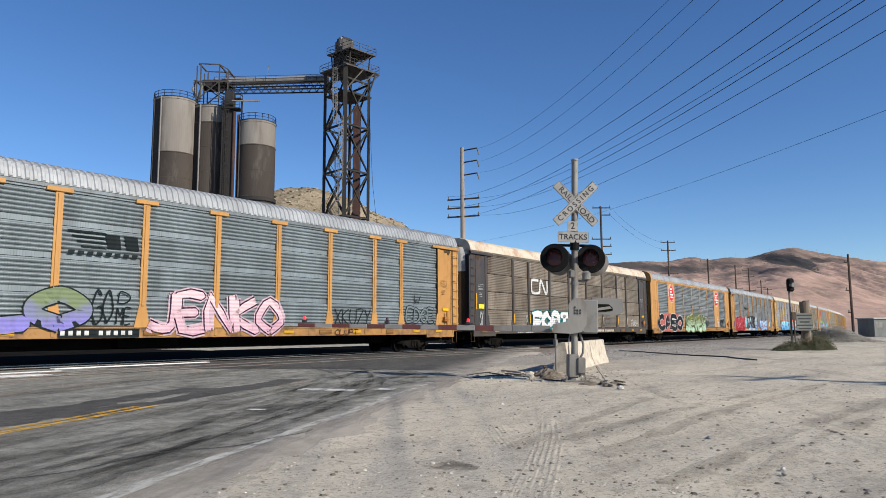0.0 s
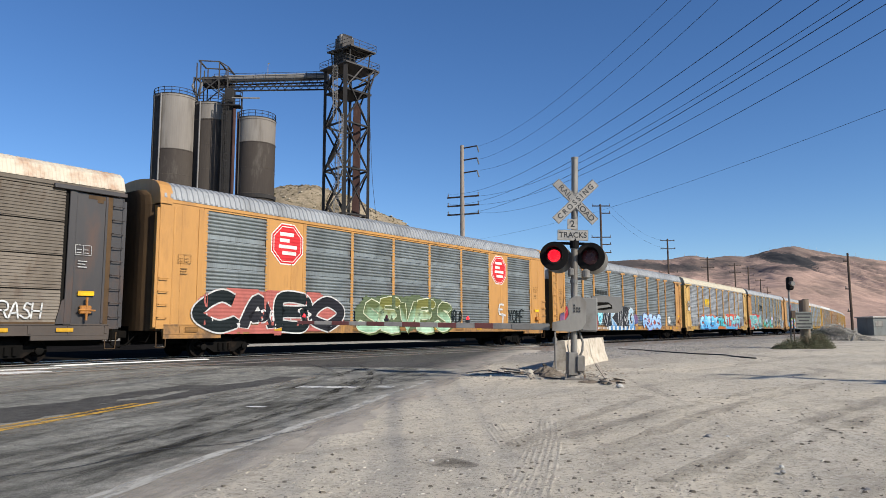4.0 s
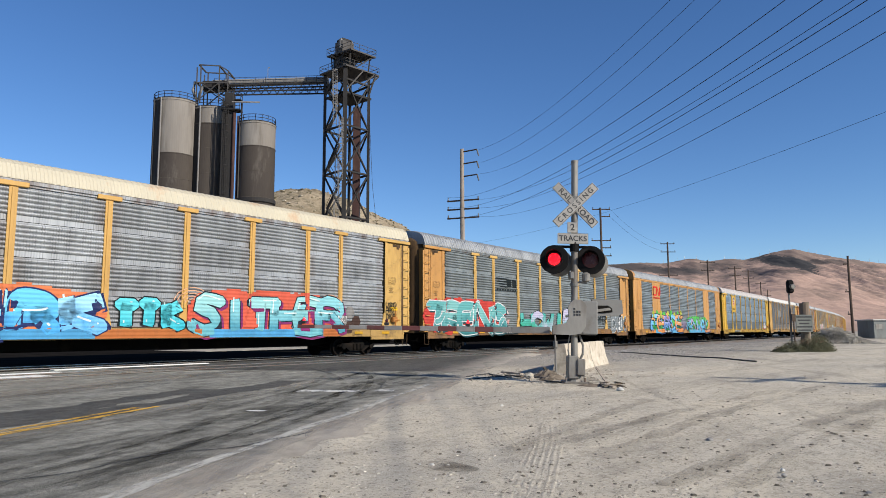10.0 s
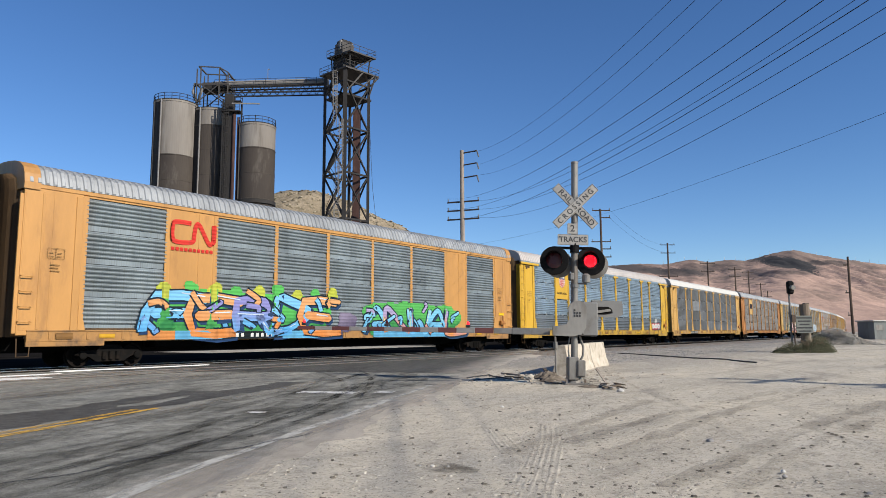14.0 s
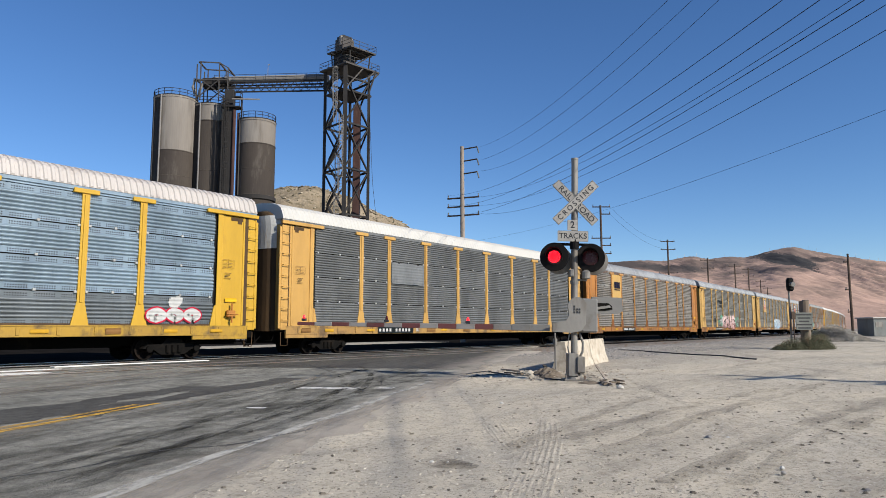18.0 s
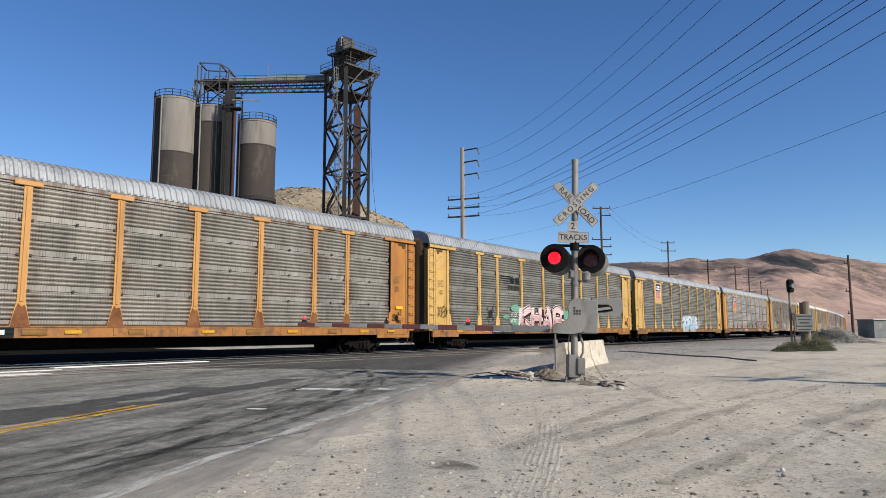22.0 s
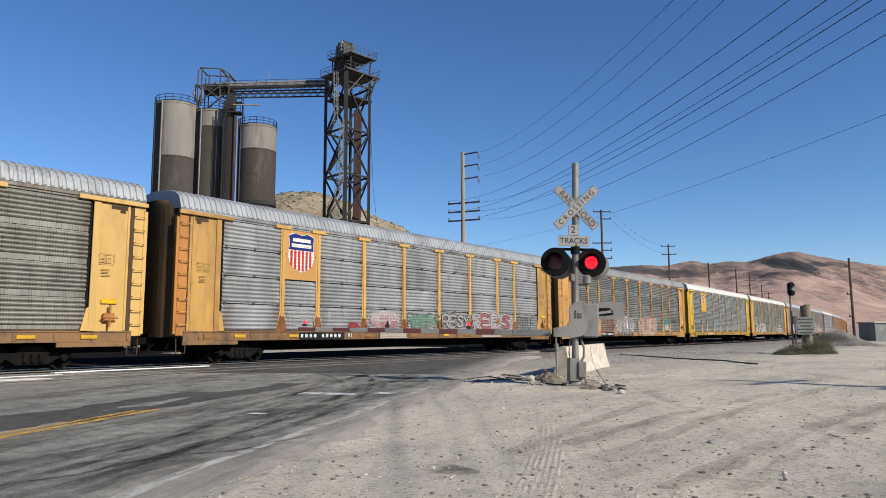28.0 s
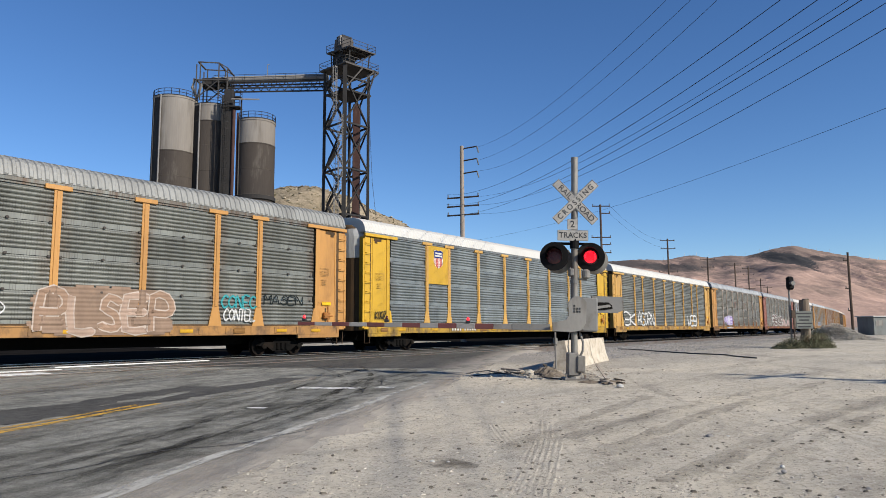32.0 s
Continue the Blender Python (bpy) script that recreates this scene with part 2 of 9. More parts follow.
# ---- ground ----
def open_ground():
    """Dusty dirt: broad pale and dark patches, faint wheel tracks, dark specks and pebbly relief."""
    m = bpy.data.materials.new("dirt")
    m.use_nodes = True
    t, n = m.node_tree, m.node_tree.nodes
    link = t.links.new
    bsdf = n["Principled BSDF"]
    bsdf.inputs["Roughness"].default_value = 0.95
    bsdf.inputs["Specular IOR Level"].default_value = 0.0
    tc = n.new("ShaderNodeTexCoord")

    def nz(size, detail=5.0, rough_=0.65, turn=0.0, stretch=1.0):
        p, x = n.new("ShaderNodeMapping"), n.new("ShaderNodeTexNoise")
        p.vector_type = "TEXTURE"
        p.inputs["Rotation"].default_value, p.inputs["Scale"].default_value = (0, 0, radians(turn)), (1 / stretch, 1, 1)
        link(tc.outputs["Object"], p.inputs[0])
        x.inputs["Scale"].default_value, x.inputs["Detail"].default_value, x.inputs["Roughness"].default_value = size, detail, rough_
        link(p.outputs[0], x.inputs["Vector"])
        return x.outputs["Fac"]

    def rng(fac, lo, hi, a=0.0, b=1.0):
        x = n.new("ShaderNodeMapRange")
        link(fac, x.inputs[0])
        for k, v in enumerate((lo, hi, a, b)):
            x.inputs[k + 1].default_value = v
        return x.outputs[0]

    def mix(fac, a, b):
        x = n.new("ShaderNodeMix")
        x.data_type = "RGBA"
        link(fac, x.inputs[0])
        for sock, v in ((x.inputs[6], a), (x.inputs[7], b)):
            if hasattr(v, "default_value"):
                link(v, sock)
            else:
                sock.default_value = (*v, 1)
        return x.outputs[2]

    c = mix(rng(nz(0.22), 0.4, 0.62), (0.6, 0.53, 0.41), (0.49, 0.442, 0.358))
    c = mix(rng(nz(0.9, turn=-2, stretch=0.22), 0.5, 0.66, 0.0, 0.6), c, (0.27, 0.245, 0.205))
    c = mix(rng(nz(1.4, turn=12, stretch=0.12), 0.54, 0.72, 0.0, 0.55), c, (0.66, 0.6, 0.49))
    c = mix(rng(nz(1.2, turn=30, stretch=0.07), 0.55, 0.68, 0.0, 0.6), c, (0.27, 0.245, 0.205))
    sep, zone = n.new("ShaderNodeSeparateXYZ"), n.new("ShaderNodeMath")
    link(tc.outputs["Object"], sep.inputs[0])
    zone.operation = "MULTIPLY_ADD"
    link(nz(0.5, turn=10, stretch=0.3), zone.inputs[0])
    zone.inputs[1].default_value = 7.0
    link(sep.outputs[1], zone.inputs[2])
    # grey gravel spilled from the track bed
    spill = n.new("ShaderNodeMath")
    spill.operation = "MULTIPLY"
    link(rng(zone.outputs[0], 9.0, 15.0, 0.0, 0.75), spill.inputs[0])
    link(rng(sep.outputs[0], 15.5, 19.5), spill.inputs[1])
    c = mix(spill.outputs[0], c, (0.25, 0.233, 0.21))
    c = mix(rng(nz(5.0), 0.5, 0.68, 0.0, 0.55), c, (0.27, 0.23, 0.185))
    c = mix(rng(nz(26.0, 9.0, 0.85), 0.525, 0.6, 0.0, 0.85), c, (0.13, 0.118, 0.098))
    c = mix(rng(nz(34.0, 8.0, 0.85, turn=50), 0.55, 0.63, 0.0, 0.85), c, (0.76, 0.71, 0.63))
    link(c, bsdf.inputs["Base Color"])
    b = n.new("ShaderNodeBump")
    b.inputs["Strength"].default_value, b.inputs["Distance"].default_value = 0.7, 0.03
    add = n.new("ShaderNodeMath")
    add.operation = "MULTIPLY_ADD"
    link(nz(45.0, 7.0, 0.8), add.inputs[0])
    add.inputs[1].default_value = 0.6
    link(nz(4.0), add.inputs[2])
    link(add.outputs[0], b.inputs["Height"])
    link(b.outputs[0], bsdf.inputs["Normal"])
    return m


dirt = open_ground()
asphalt = mat("asphalt", (0.32, 0.308, 0.265), 0.85, col2=(0.155, 0.15, 0.13), big=1.3, fine=60, var=1.0, stain=(0.29, 0.28, 0.245), amount=0.3, stain_size=5.0,
              bump=1.0, bump_size=40, shift=-1, turn=26, along=0.45)
fresh = mat("fresh_asphalt", (0.075, 0.072, 0.066), 0.8, col2=(0.11, 0.105, 0.094), big=0.8, fine=30, var=0.8, stain=(0.13, 0.122, 0.11), amount=0.2, stain_size=1.5, bump=0.7, bump_size=40, shift=-1, turn=26, along=0.2)
stone = mat("ballast_stone", (0.35, 0.333, 0.31), 0.9, col2=(0.15, 0.138, 0.126), big=3, fine=20, var=0.35, shift=0.25, bump=0.3)
steel = mat("rail_steel", (0.3, 0.26, 0.23), 0.45, 0.7, stain=(0.2, 0.11, 0.06), amount=0.5, var=0.2)
shiny = mat("worn_rail_head", (0.75, 0.74, 0.72), 0.22, 1.0, var=0.1, bump=0)
concrete = mat("concrete", (0.47, 0.43, 0.36), 0.9, col2=(0.33, 0.295, 0.245), big=2.0, stain=(0.17, 0.145, 0.115), amount=0.5, streak=0.5, var=0.2, bump=0.3)


def relief(x, y):
    """Small unevenness of the open ground; flat by the road and tracks."""
    far = max(abs(x), abs(y))
    if far > 120:
        return 0.0
    p = Vector((x, y, 0))
    h = 0.05 * noise.noise(p * 0.25) + 0.022 * noise.noise(p * 1.1) + 0.012 * noise.noise(p * 3.1)
    across = -0.4379 * (x - 3.95) + 0.899 * (y - 5.39)
    paved = min(max((across + 0.65) / 0.9, 0.0), 1.0)
    k = max(min(max((y - 14.5) / 2.5, 0.0), 1.0), paved)
    bed = min(max((y - 14.0) / 2.5, 0.0), 1.0) if x > 30 else 0.0
    return (h + 0.012) * (1 - k) - 0.05 * k - 0.13 * bed


def build_ground():
    def steps(inner, start, end):
        a = list(np.arange(start, end, inner))
        s, q = [], end
        while q < 6000:
            s.append(q)
            q = q * 1.22 + 1.0 if q > 0 else q + 2
        lo, q = [], start
        g = inner
        while q > -6000:
            g *= 1.3
            q -= g
            lo.append(q)
        return np.array(lo[::-1] + a + s)
    xs, ys = steps(0.16, 1.0, 26.0), steps(0.16, -1.0, 15.0)
    verts = [(x, y, relief(x, y)) for y in ys for x in xs]
    w = len(xs)
    faces = [(j * w + i, j * w + i + 1, (j + 1) * w + i + 1, (j + 1) * w + i) for j in range(len(ys) - 1) for i in range(w - 1)]
    s = Shape().add(verts, faces)
    return tagged(put("ground", s, dirt, smooth=True), "pale dusty desert dirt with gravel and faint tyre ruts", "ground", kind="structure")


build_ground()

ROAD_DIR = Vector((0.8990, 0.4379, 0.0))
ROAD_SIDE = Vector((-0.4379, 0.8990, 0.0))
ROAD_AT = Vector((3.95, 5.39, 0.0))     # on the white edge line


def road_point(along, across, z=0.0):
    p = ROAD_AT + ROAD_DIR * along + ROAD_SIDE * across
    return (p.x, p.y, z)


def road_strip(name, a0, a1, c0, c1, z, material, ragged=0.0, step=0.25, parent=None, label="", sink=0.0):
    """A strip of the road; ragged: how far its edges wander."""
    s, n = Shape(), max(int((a1 - a0) / step), 1)
    rows = []
    for i in range(n + 1):
        a = a0 + (a1 - a0) * i / n
        w0 = ragged * (noise.noise(Vector((a * 0.6, c0 * 3.1, 1.7))) + 0.5 * noise.noise(Vector((a * 2.3, c0, 4.2))))
        w1 = ragged * (noise.noise(Vector((a * 0.6, c1 * 3.1, 7.7))) + 0.5 * noise.noise(Vector((a * 2.3, c1, 9.2))))
        rows.append((road_point(a, c0 + w0 - 0.5 * sink, z - 0.09 * sink), road_point(a, c0 + w0 + 0.3 * sink, z), road_point(a, c1 + w1, z)))
    s.add([p for r in rows for p in r], [(3 * i + j, 3 * i + j + 3, 3 * i + j + 4, 3 * i + j + 1) for i in range(n) for j in range(2) if sink or j])
    return put(name, s, material, parent, label)


def dusty(m, at, inner, outer):
    """Dust drifts over the road's edge: mixes the dirt's colour in, breaking up with noise."""
    t, n = m.node_tree, m.node_tree.nodes
    link = t.links.new
    bsdf = n["Principled BSDF"]
    old = bsdf.inputs["Base Color"].links[0].from_socket
    tc, dot, add, nzz, rng, mixn = (n.new("ShaderNode" + k) for k in ("TexCoord", "VectorMath", "Math", "TexNoise", "MapRange", "Mix"))
    dot.operation, add.operation = "DOT_PRODUCT", "MULTIPLY_ADD"
    link(tc.outputs["Object"], dot.inputs[0])
    dot.inputs[1].default_value = (-0.4379, 0.899, 0)
    nzz.inputs["Scale"].default_value, nzz.inputs["Detail"].default_value, nzz.inputs["Roughness"].default_value = 2.2, 7.0, 0.7
    link(tc.outputs["Object"], nzz.inputs["Vector"])
    link(nzz.outputs["Fac"], add.inputs[0])
    add.inputs[1].default_value = 1.6
    link(dot.outputs["Value"], add.inputs[2])
    link(add.outputs[0], rng.inputs[0])
    rng.inputs[1].default_value, rng.inputs[2].default_value = at + outer + 0.8, at + inner + 0.8
    rng.inputs[3].default_value, rng.inputs[4].default_value = 0.9, 0.0
    mixn.data_type = "RGBA"
    link(rng.outputs[0], mixn.inputs[0])
    link(old, mixn.inputs[6])
    mixn.inputs[7].default_value = (0.45, 0.395, 0.33, 1)
    link(mixn.outputs[2], bsdf.inputs["Base Color"])


dusty(asphalt, ROAD_SIDE.dot(ROAD_AT), 0.25, -0.8)
dusty(fresh, ROAD_SIDE.dot(ROAD_AT), 1.0, -0.5)
road = tagged(road_strip("road", -14, 62, -0.7, 14.0, 0.02, asphalt, 0.2, sink=1.0), "worn grey asphalt road with cracks and dark tyre marks", "road", kind="structure")

def worn_film(name, col, density, size, turn, along, lo=0.42, hi=0.66):
    """A thin film of rubber or dust, worn through in places."""
    m = mat(name, col, 0.9, var=0.2, bump=0, shift=-1)
    t, n = m.node_tree, m.node_tree.nodes
    link = t.links.new
    out, bsdf = n["Material Output"], n["Principled BSDF"]
    tc, place, nz, rng, clear, mix = (n.new("ShaderNode" + k) for k in ("TexCoord", "Mapping", "TexNoise", "MapRange", "BsdfTransparent", "MixShader"))
    place.vector_type = "TEXTURE"
    place.inputs["Rotation"].default_value, place.inputs["Scale"].default_value = (0, 0, radians(turn)), (1 / along, 1, 1)
    link(tc.outputs["Object"], place.inputs[0])
    nz.inputs["Scale"].default_value, nz.inputs["Detail"].default_value, nz.inputs["Roughness"].default_value = size, 6.0, 0.7
    link(place.outputs[0], nz.inputs["Vector"])
    link(nz.outputs["Fac"], rng.inputs[0])
    rng.inputs[1].default_value, rng.inputs[2].default_value, rng.inputs[4].default_value = lo, hi, density
    link(rng.outputs[0], mix.inputs[0])
    link(clear.outputs[0], mix.inputs[1])
    link(bsdf.outputs[0], mix.inputs[2])
    link(mix.outputs[0], out.inputs["Surface"])
    return m


edge_film = worn_film("worn_edge_line_paint", (0.58, 0.56, 0.5), 0.72, 9.0, 26, 0.35, 0.32, 0.56)
bar_film = worn_film("worn_white_road_paint", (0.7, 0.68, 0.63), 0.95, 7.0, 26, 0.5, 0.34, 0.52)
yellow_film = worn_film("worn_yellow_road_paint", (0.68, 0.4, 0.09), 0.95, 9.0, 26, 0.4, 0.36, 0.58)
road_strip("asphalt_patch", -3, 6.5, 3.6, 4.5, 0.024, fresh, 0.45, parent=road, label="dark patched strip beside the centre line")
road_strip("asphalt_patch", 2.0, 9.0, 2.9, 3.5, 0.0235, fresh, 0.35, parent=road, label="dark ragged patch beyond the centre line")
road_strip("asphalt_apron", 13.0, 50, 0.1, 13.5, 0.025, fresh, 0.5, parent=road, label="darker fresh asphalt laid around the rails")
road_strip("centre_line", -14, 3.5, 2.9, 3.03, 0.028, yellow_film, 0.03, parent=road, label="worn yellow painted line")
road_strip("centre_line", -14, 3.3, 3.1, 3.22, 0.028, yellow_film, 0.03, parent=road, label="worn yellow painted line")
road_strip("edge_line", -14, 8.4, -0.14, 0.0, 0.028, edge_film, 0.07, parent=road, label="faded white edge line")
road_strip("stop_line", 6.2, 6.62, 0.85, 1.95, 0.028, bar_film, 0.07, parent=road, label="broken white stop line")
road_strip("stop_line", 6.45, 6.85, 0.2, 0.55, 0.028, bar_film, 0.07, parent=road, label="broken white stop line")
road_strip("stop_line", 3.1, 3.25, 1.1, 1.4, 0.028, bar_film, 0.05, parent=road, label="scrap of white road paint")

# ---- tracks ----
def along_track(x, offset):
    """A point beside the far track's centre line, and the line's slope there."""
    k = BEND * max(x - BEND_FROM, 0.0)
    return x - offset * k, line_y(x) + offset, k


def sweep(profile, offset, x0, x1, step=4.0):
    """A bar with the profile (y, z) along the tracks."""
    s, n = Shape(), len(profile)
    xs = np.arange(x0, x1 + step, step)
    for x in xs:
        for y, z in profile:
            px, py, _ = along_track(x, offset + y)
            s.v.append((px, py, z))
    for i in range(len(xs) - 1):
        for j in range(n):
            s.f.append((i * n + j, i * n + (j + 1) % n, (i + 1) * n + (j + 1) % n, (i + 1) * n + j))
    return s


RAIL = [(-0.07, -0.11), (-0.01, -0.09), (-0.01, 0.02), (-0.036, 0.035), (-0.036, 0.056), (0.036, 0.056), (0.036, 0.035), (0.01, 0.02), (0.01, -0.09), (0.07, -0.11)]
HEAD = [(-0.03, 0.057), (-0.03, 0.061), (0.03, 0.061), (0.03, 0.057)]
tie_shape = Shape().box(-0.12, -1.3, -0.25, 0.12, 1.3, -0.075, 0.02)
tie_mesh = tie_shape.mesh("tie")
tie_grey = mat("concrete_tie", (0.25, 0.235, 0.215), 0.9, stain=(0.13, 0.105, 0.085), amount=0.4, shift=0.2)
for offset in (0.0, -4.5):
    track = thing("railway_track", (0, 0, 0), "steel rails on concrete ties in grey ballast", "railway track", "railway tracks", "structure")
    for g in (-GAUGE, GAUGE):
        r = put("rail", sweep(RAIL, offset + g, -70, 560), steel, track)
        put("rail_head", sweep(HEAD, offset + g, -70, 560), shiny, r, "bright worn running surface")
    rest = Shape()
    for i, x in enumerate(np.arange(42.0, 300.0, 0.61)):
        px, py, k = along_track(x, offset)
        if i < 150:
            put("tie", tie_mesh, tie_grey, track, at=pose(px, py, 0, 0, 0, math.degrees(k)))
        else:
            m = pose(px, py, 0, 0, 0, math.degrees(k))
            rest.add([tuple(m @ Vector(q)) for q in tie_shape.v], tie_shape.f)
    tagged(put("far_ties", rest, tie_grey, track), kind="stuff")


def ballast_bed(x0, x1):
    s = Shape()
    xs = np.arange(x0, x1, 0.8)
    for x in xs:
        for y in np.arange(-8.6, 4.4, 0.5):
            px, py, _ = along_track(x, y)
            edge = min(max((y + 8.6) / 1.4, 0), 1)
            s.v.append((px, py, -0.18 + 0.09 * edge + 0.035 * noise.noise(Vector((px, py, 0)) * 1.3)))
    n = len(np.arange(-8.6, 4.4, 0.5))
    for i in range(len(xs) - 1):
        for j in range(n - 1):
            s.f.append((i * n + j, (i + 1) * n + j, (i + 1) * n + j + 1, i * n + j + 1))
    return s


bed_stone = mat("ballast", (0.25, 0.235, 0.22), 0.95, col2=(0.15, 0.138, 0.125), big=1.0, fine=16, var=0.5, bump=1.0, bump_size=9, shift=-1)
tagged(put("ballast_bed", ballast_bed(38.0, 300.0), bed_stone, smooth=True), "grey crushed-stone ballast beside the rails", "ballast", kind="structure")


def pebble(r):
    s = Shape()
    n = 5
    a = [(r * random.uniform(0.7, 1.2) * math.cos(2 * math.pi * j / n), r * random.uniform(0.7, 1.2) * math.sin(2 * math.pi * j / n), r * random.uniform(-0.1, 0.15)) for j in range(n)]
    b = [(x * 0.6 + r * random.uniform(-0.1, 0.1), y * 0.6, r * random.uniform(0.35, 0.65)) for x, y, z in a]
    s.add(a + b, [(j, (j + 1) % n, n + (j + 1) % n, n + j) for j in range(n)] + [tuple(n + j for j in range(n))])
    return s


PEBBLES = [pebble(1.0) for _ in range(10)]


def scatter(name, count, where, sizes, material, label, category):
    """Loose stones, joined."""
    s = Shape()
    for _ in range(count):
        x, y, z = where()
        r = sizes()
        p = random.choice(PEBBLES)
        a = random.uniform(0, 6.28)
        ca, sa = math.cos(a) * r, math.sin(a) * r
        s.add([(x + q[0] * ca - q[1] * sa, y + q[0] * sa + q[1] * ca, z + q[2] * r) for q in p.v], p.f)
    ob = put(name, s, material)
    return tagged(ob, label, category, kind="stuff")


def on_dirt():
    while True:
        d = 3.6 * (9.0 ** random.random())
        a = radians(HEADING + random.uniform(-34, 34))
        x, y = d * math.cos(a), d * math.sin(a)
        across = -0.4379 * (x - 3.95) + 0.899 * (y - 5.39)
        if across < -0.3 + random.uniform(-0.5, 0.3) and y < 15:
            return x, y, relief(x, y) - 0.002


def on_ballast():
    x = 38 + 90 * random.random() ** 1.6
    y = random.uniform(-8.8, -3.0) if random.random() < 0.75 else random.uniform(-3, 1.5)
    px, py, _ = along_track(x, y)
    return px, py, -0.1


scatter("gravel", 20000, on_dirt, lambda: 0.003 + 0.015 * random.random() ** 7, mat("gravel_stone", (0.24, 0.21, 0.17), 0.95, col2=(0.56, 0.51, 0.43), big=5.0, fine=5, var=0.45, shift=-1),
        "small pale stones scattered over the dirt", "gravel")
scatter("gravel", 8000, on_dirt, lambda: 0.004 + 0.024 * random.random() ** 13, mat("dark_chip_stone", (0.1, 0.088, 0.072), 0.95, col2=(0.2, 0.175, 0.14), big=6.0, fine=8, var=0.4, shift=-1),
        "small dark stone chips scattered over the dirt", "gravel")
scatter("ballast_stones", 9000, on_ballast, lambda: 0.03 + 0.035 * random.random(), stone, "loose grey crushed stones", "ballast")

panel_white = mat("bleached_concrete_panel", (0.74, 0.72, 0.67), 0.8, stain=(0.4, 0.37, 0.33), amount=0.3, var=0.12)
for x0, x1, y0, y1 in ((9.6, 14.8, 21.35, 21.65), (-6.0, 9.2, 20.0, 20.3), (-6.0, 8.2, 18.3, 19.05)):
    put("crossing_panel", Shape().box(x0, y0, -0.1, x1, y1, 0.05, 0.01), panel_white, track, "bleached concrete panel beside the rails")
# Near-black colours put the train's shade into the ground under and behind it.
near_black = mat("near_black_ballast", (0.01, 0.0095, 0.009), 0.95, col2=(0.02, 0.018, 0.017), big=0.8, fine=14, var=0.4, bump=1.0, bump_size=12, shift=-1)
shade_bed = mat("shade_dark_ballast", (0.016, 0.0145, 0.0125), 0.95, col2=(0.026, 0.023, 0.02), big=0.8, fine=14, var=0.4, bump=1.0, bump_size=12, shift=-1)
tagged(put("track_bed", sweep([(11.0, 0.03), (40.0, 0.03), (40.0, -0.1), (11.0, -0.1)], 0.0, -70, 150), near_black), "yard beyond the tracks, coloured near black like the train's shade", "ballast", kind="structure")
tagged(put("track_bed", sweep([(-1.3, 0.03), (11.0, 0.03), (11.0, -0.1), (-1.3, -0.1)], 0.0, -70, 150), shade_bed), "ballast under the far track, coloured near black for the train's shade", "ballast", kind="structure")
tagged(put("track_bed", sweep([(-3.4, -0.01), (-1.3, -0.01), (-1.3, -0.1), (-3.4, -0.1)], 0.0, 30, 150), near_black), "near-black ballast between the tracks", "ballast", kind="structure")
# A paler strip draws the sunlit ground past the edge of the train's shadow.
tagged(put("far_verge", sweep([(11.6, 0.04), (17.0, 0.04), (17.0, -0.1), (11.6, -0.1)], 0.0, 24, 46), concrete), "pale strip that draws the sunlit ground beyond the train's shade", "ground", kind="structure")
# tyre tread pressed into the dust: a strip of low ridges, fading at its edges
def tread(p, q, wide, lines):
    p, q = Vector((*p, 0)), Vector((*q, 0))
    d = (q - p).normalized()
    side = Vector((-d.y, d.x, 0))
    s, n, m = Shape(), 60, lines * 5
    for i in range(n + 1):
        for j in range(m + 1):
            u, v = i / n, j / m
            c = p.lerp(q, u) + side * (v - 0.5) * wide
            fade = min(u * 6, (1 - u) * 6, v * 8, (1 - v) * 8, 1.0)
            broken = 0.75 + 0.5 * noise.noise(Vector((c.x * 4, c.y * 4, 1)))
            s.v.append((c.x, c.y, relief(c.x, c.y) - 0.004 + fade * (0.005 + 0.0032 * broken * math.sin(2 * math.pi * lines * v))))
    s.f = [(i * (m + 1) + j, i * (m + 1) + j + 1, (i + 1) * (m + 1) + j + 1, (i + 1) * (m + 1) + j) for i in range(n) for j in range(m)]
    return tagged(put("tyre_tread_marks", s, dirt, smooth=True), "tyre tread ridges pressed into the dust", "tyre marks", "tyre marks", "stuff")


tread((3.7, 2.2), (6.58, 3.57), 0.42, 8)
tread((5.5, 3.3), (7.25, 4.75), 0.3, 6)
tread((6.2, 3.35), (7.6, 4.1), 0.3, 5)


def near_rails():
    x = random.uniform(24, 62)
    y = random.uniform(10.2 + 0.02 * (x - 24), 17.5)
    return x, y, relief(x, y) - 0.004


def by_barrier():
    x, y = random.gauss(15.2, 1.2), random.gauss(8.3, 0.9)
    return x, y, relief(x, y) - 0.004


scatter("gravel", 6000, near_rails, lambda: 0.02 + 0.035 * random.random() ** 2, stone, "grey stones spilled from the ballast over the dirt", "gravel")
scatter("gravel", 700, by_barrier, lambda: 0.012 + 0.05 * random.random() ** 4, mat("dark_clod", (0.26, 0.22, 0.175), 0.95, col2=(0.4, 0.35, 0.28), big=2, fine=6, var=0.4, shift=-1), "clods and chips around the barrier", "gravel")


rubber = worn_film("rubber_film", (0.03, 0.029, 0.028), 0.5, 4.0, 26, 0.2, 0.4, 0.7)
pale_dust = worn_film("dust_film", (0.42, 0.37, 0.31), 0.55, 3.0, 26, 0.08)
for k, (a0, a1, c0, w) in enumerate(((-12, 12, 0.3, 0.5), (-12, 13, 0.95, 0.55), (-6, 14, 2.3, 0.3), (-2, 15, 6.2, 0.5))):
    road_strip("skid_mark", a0, a1, c0, c0 + w, 0.0245 + 0.0002 * k, rubber, 0.28, parent=road, label="dark streak of tyre rubber")
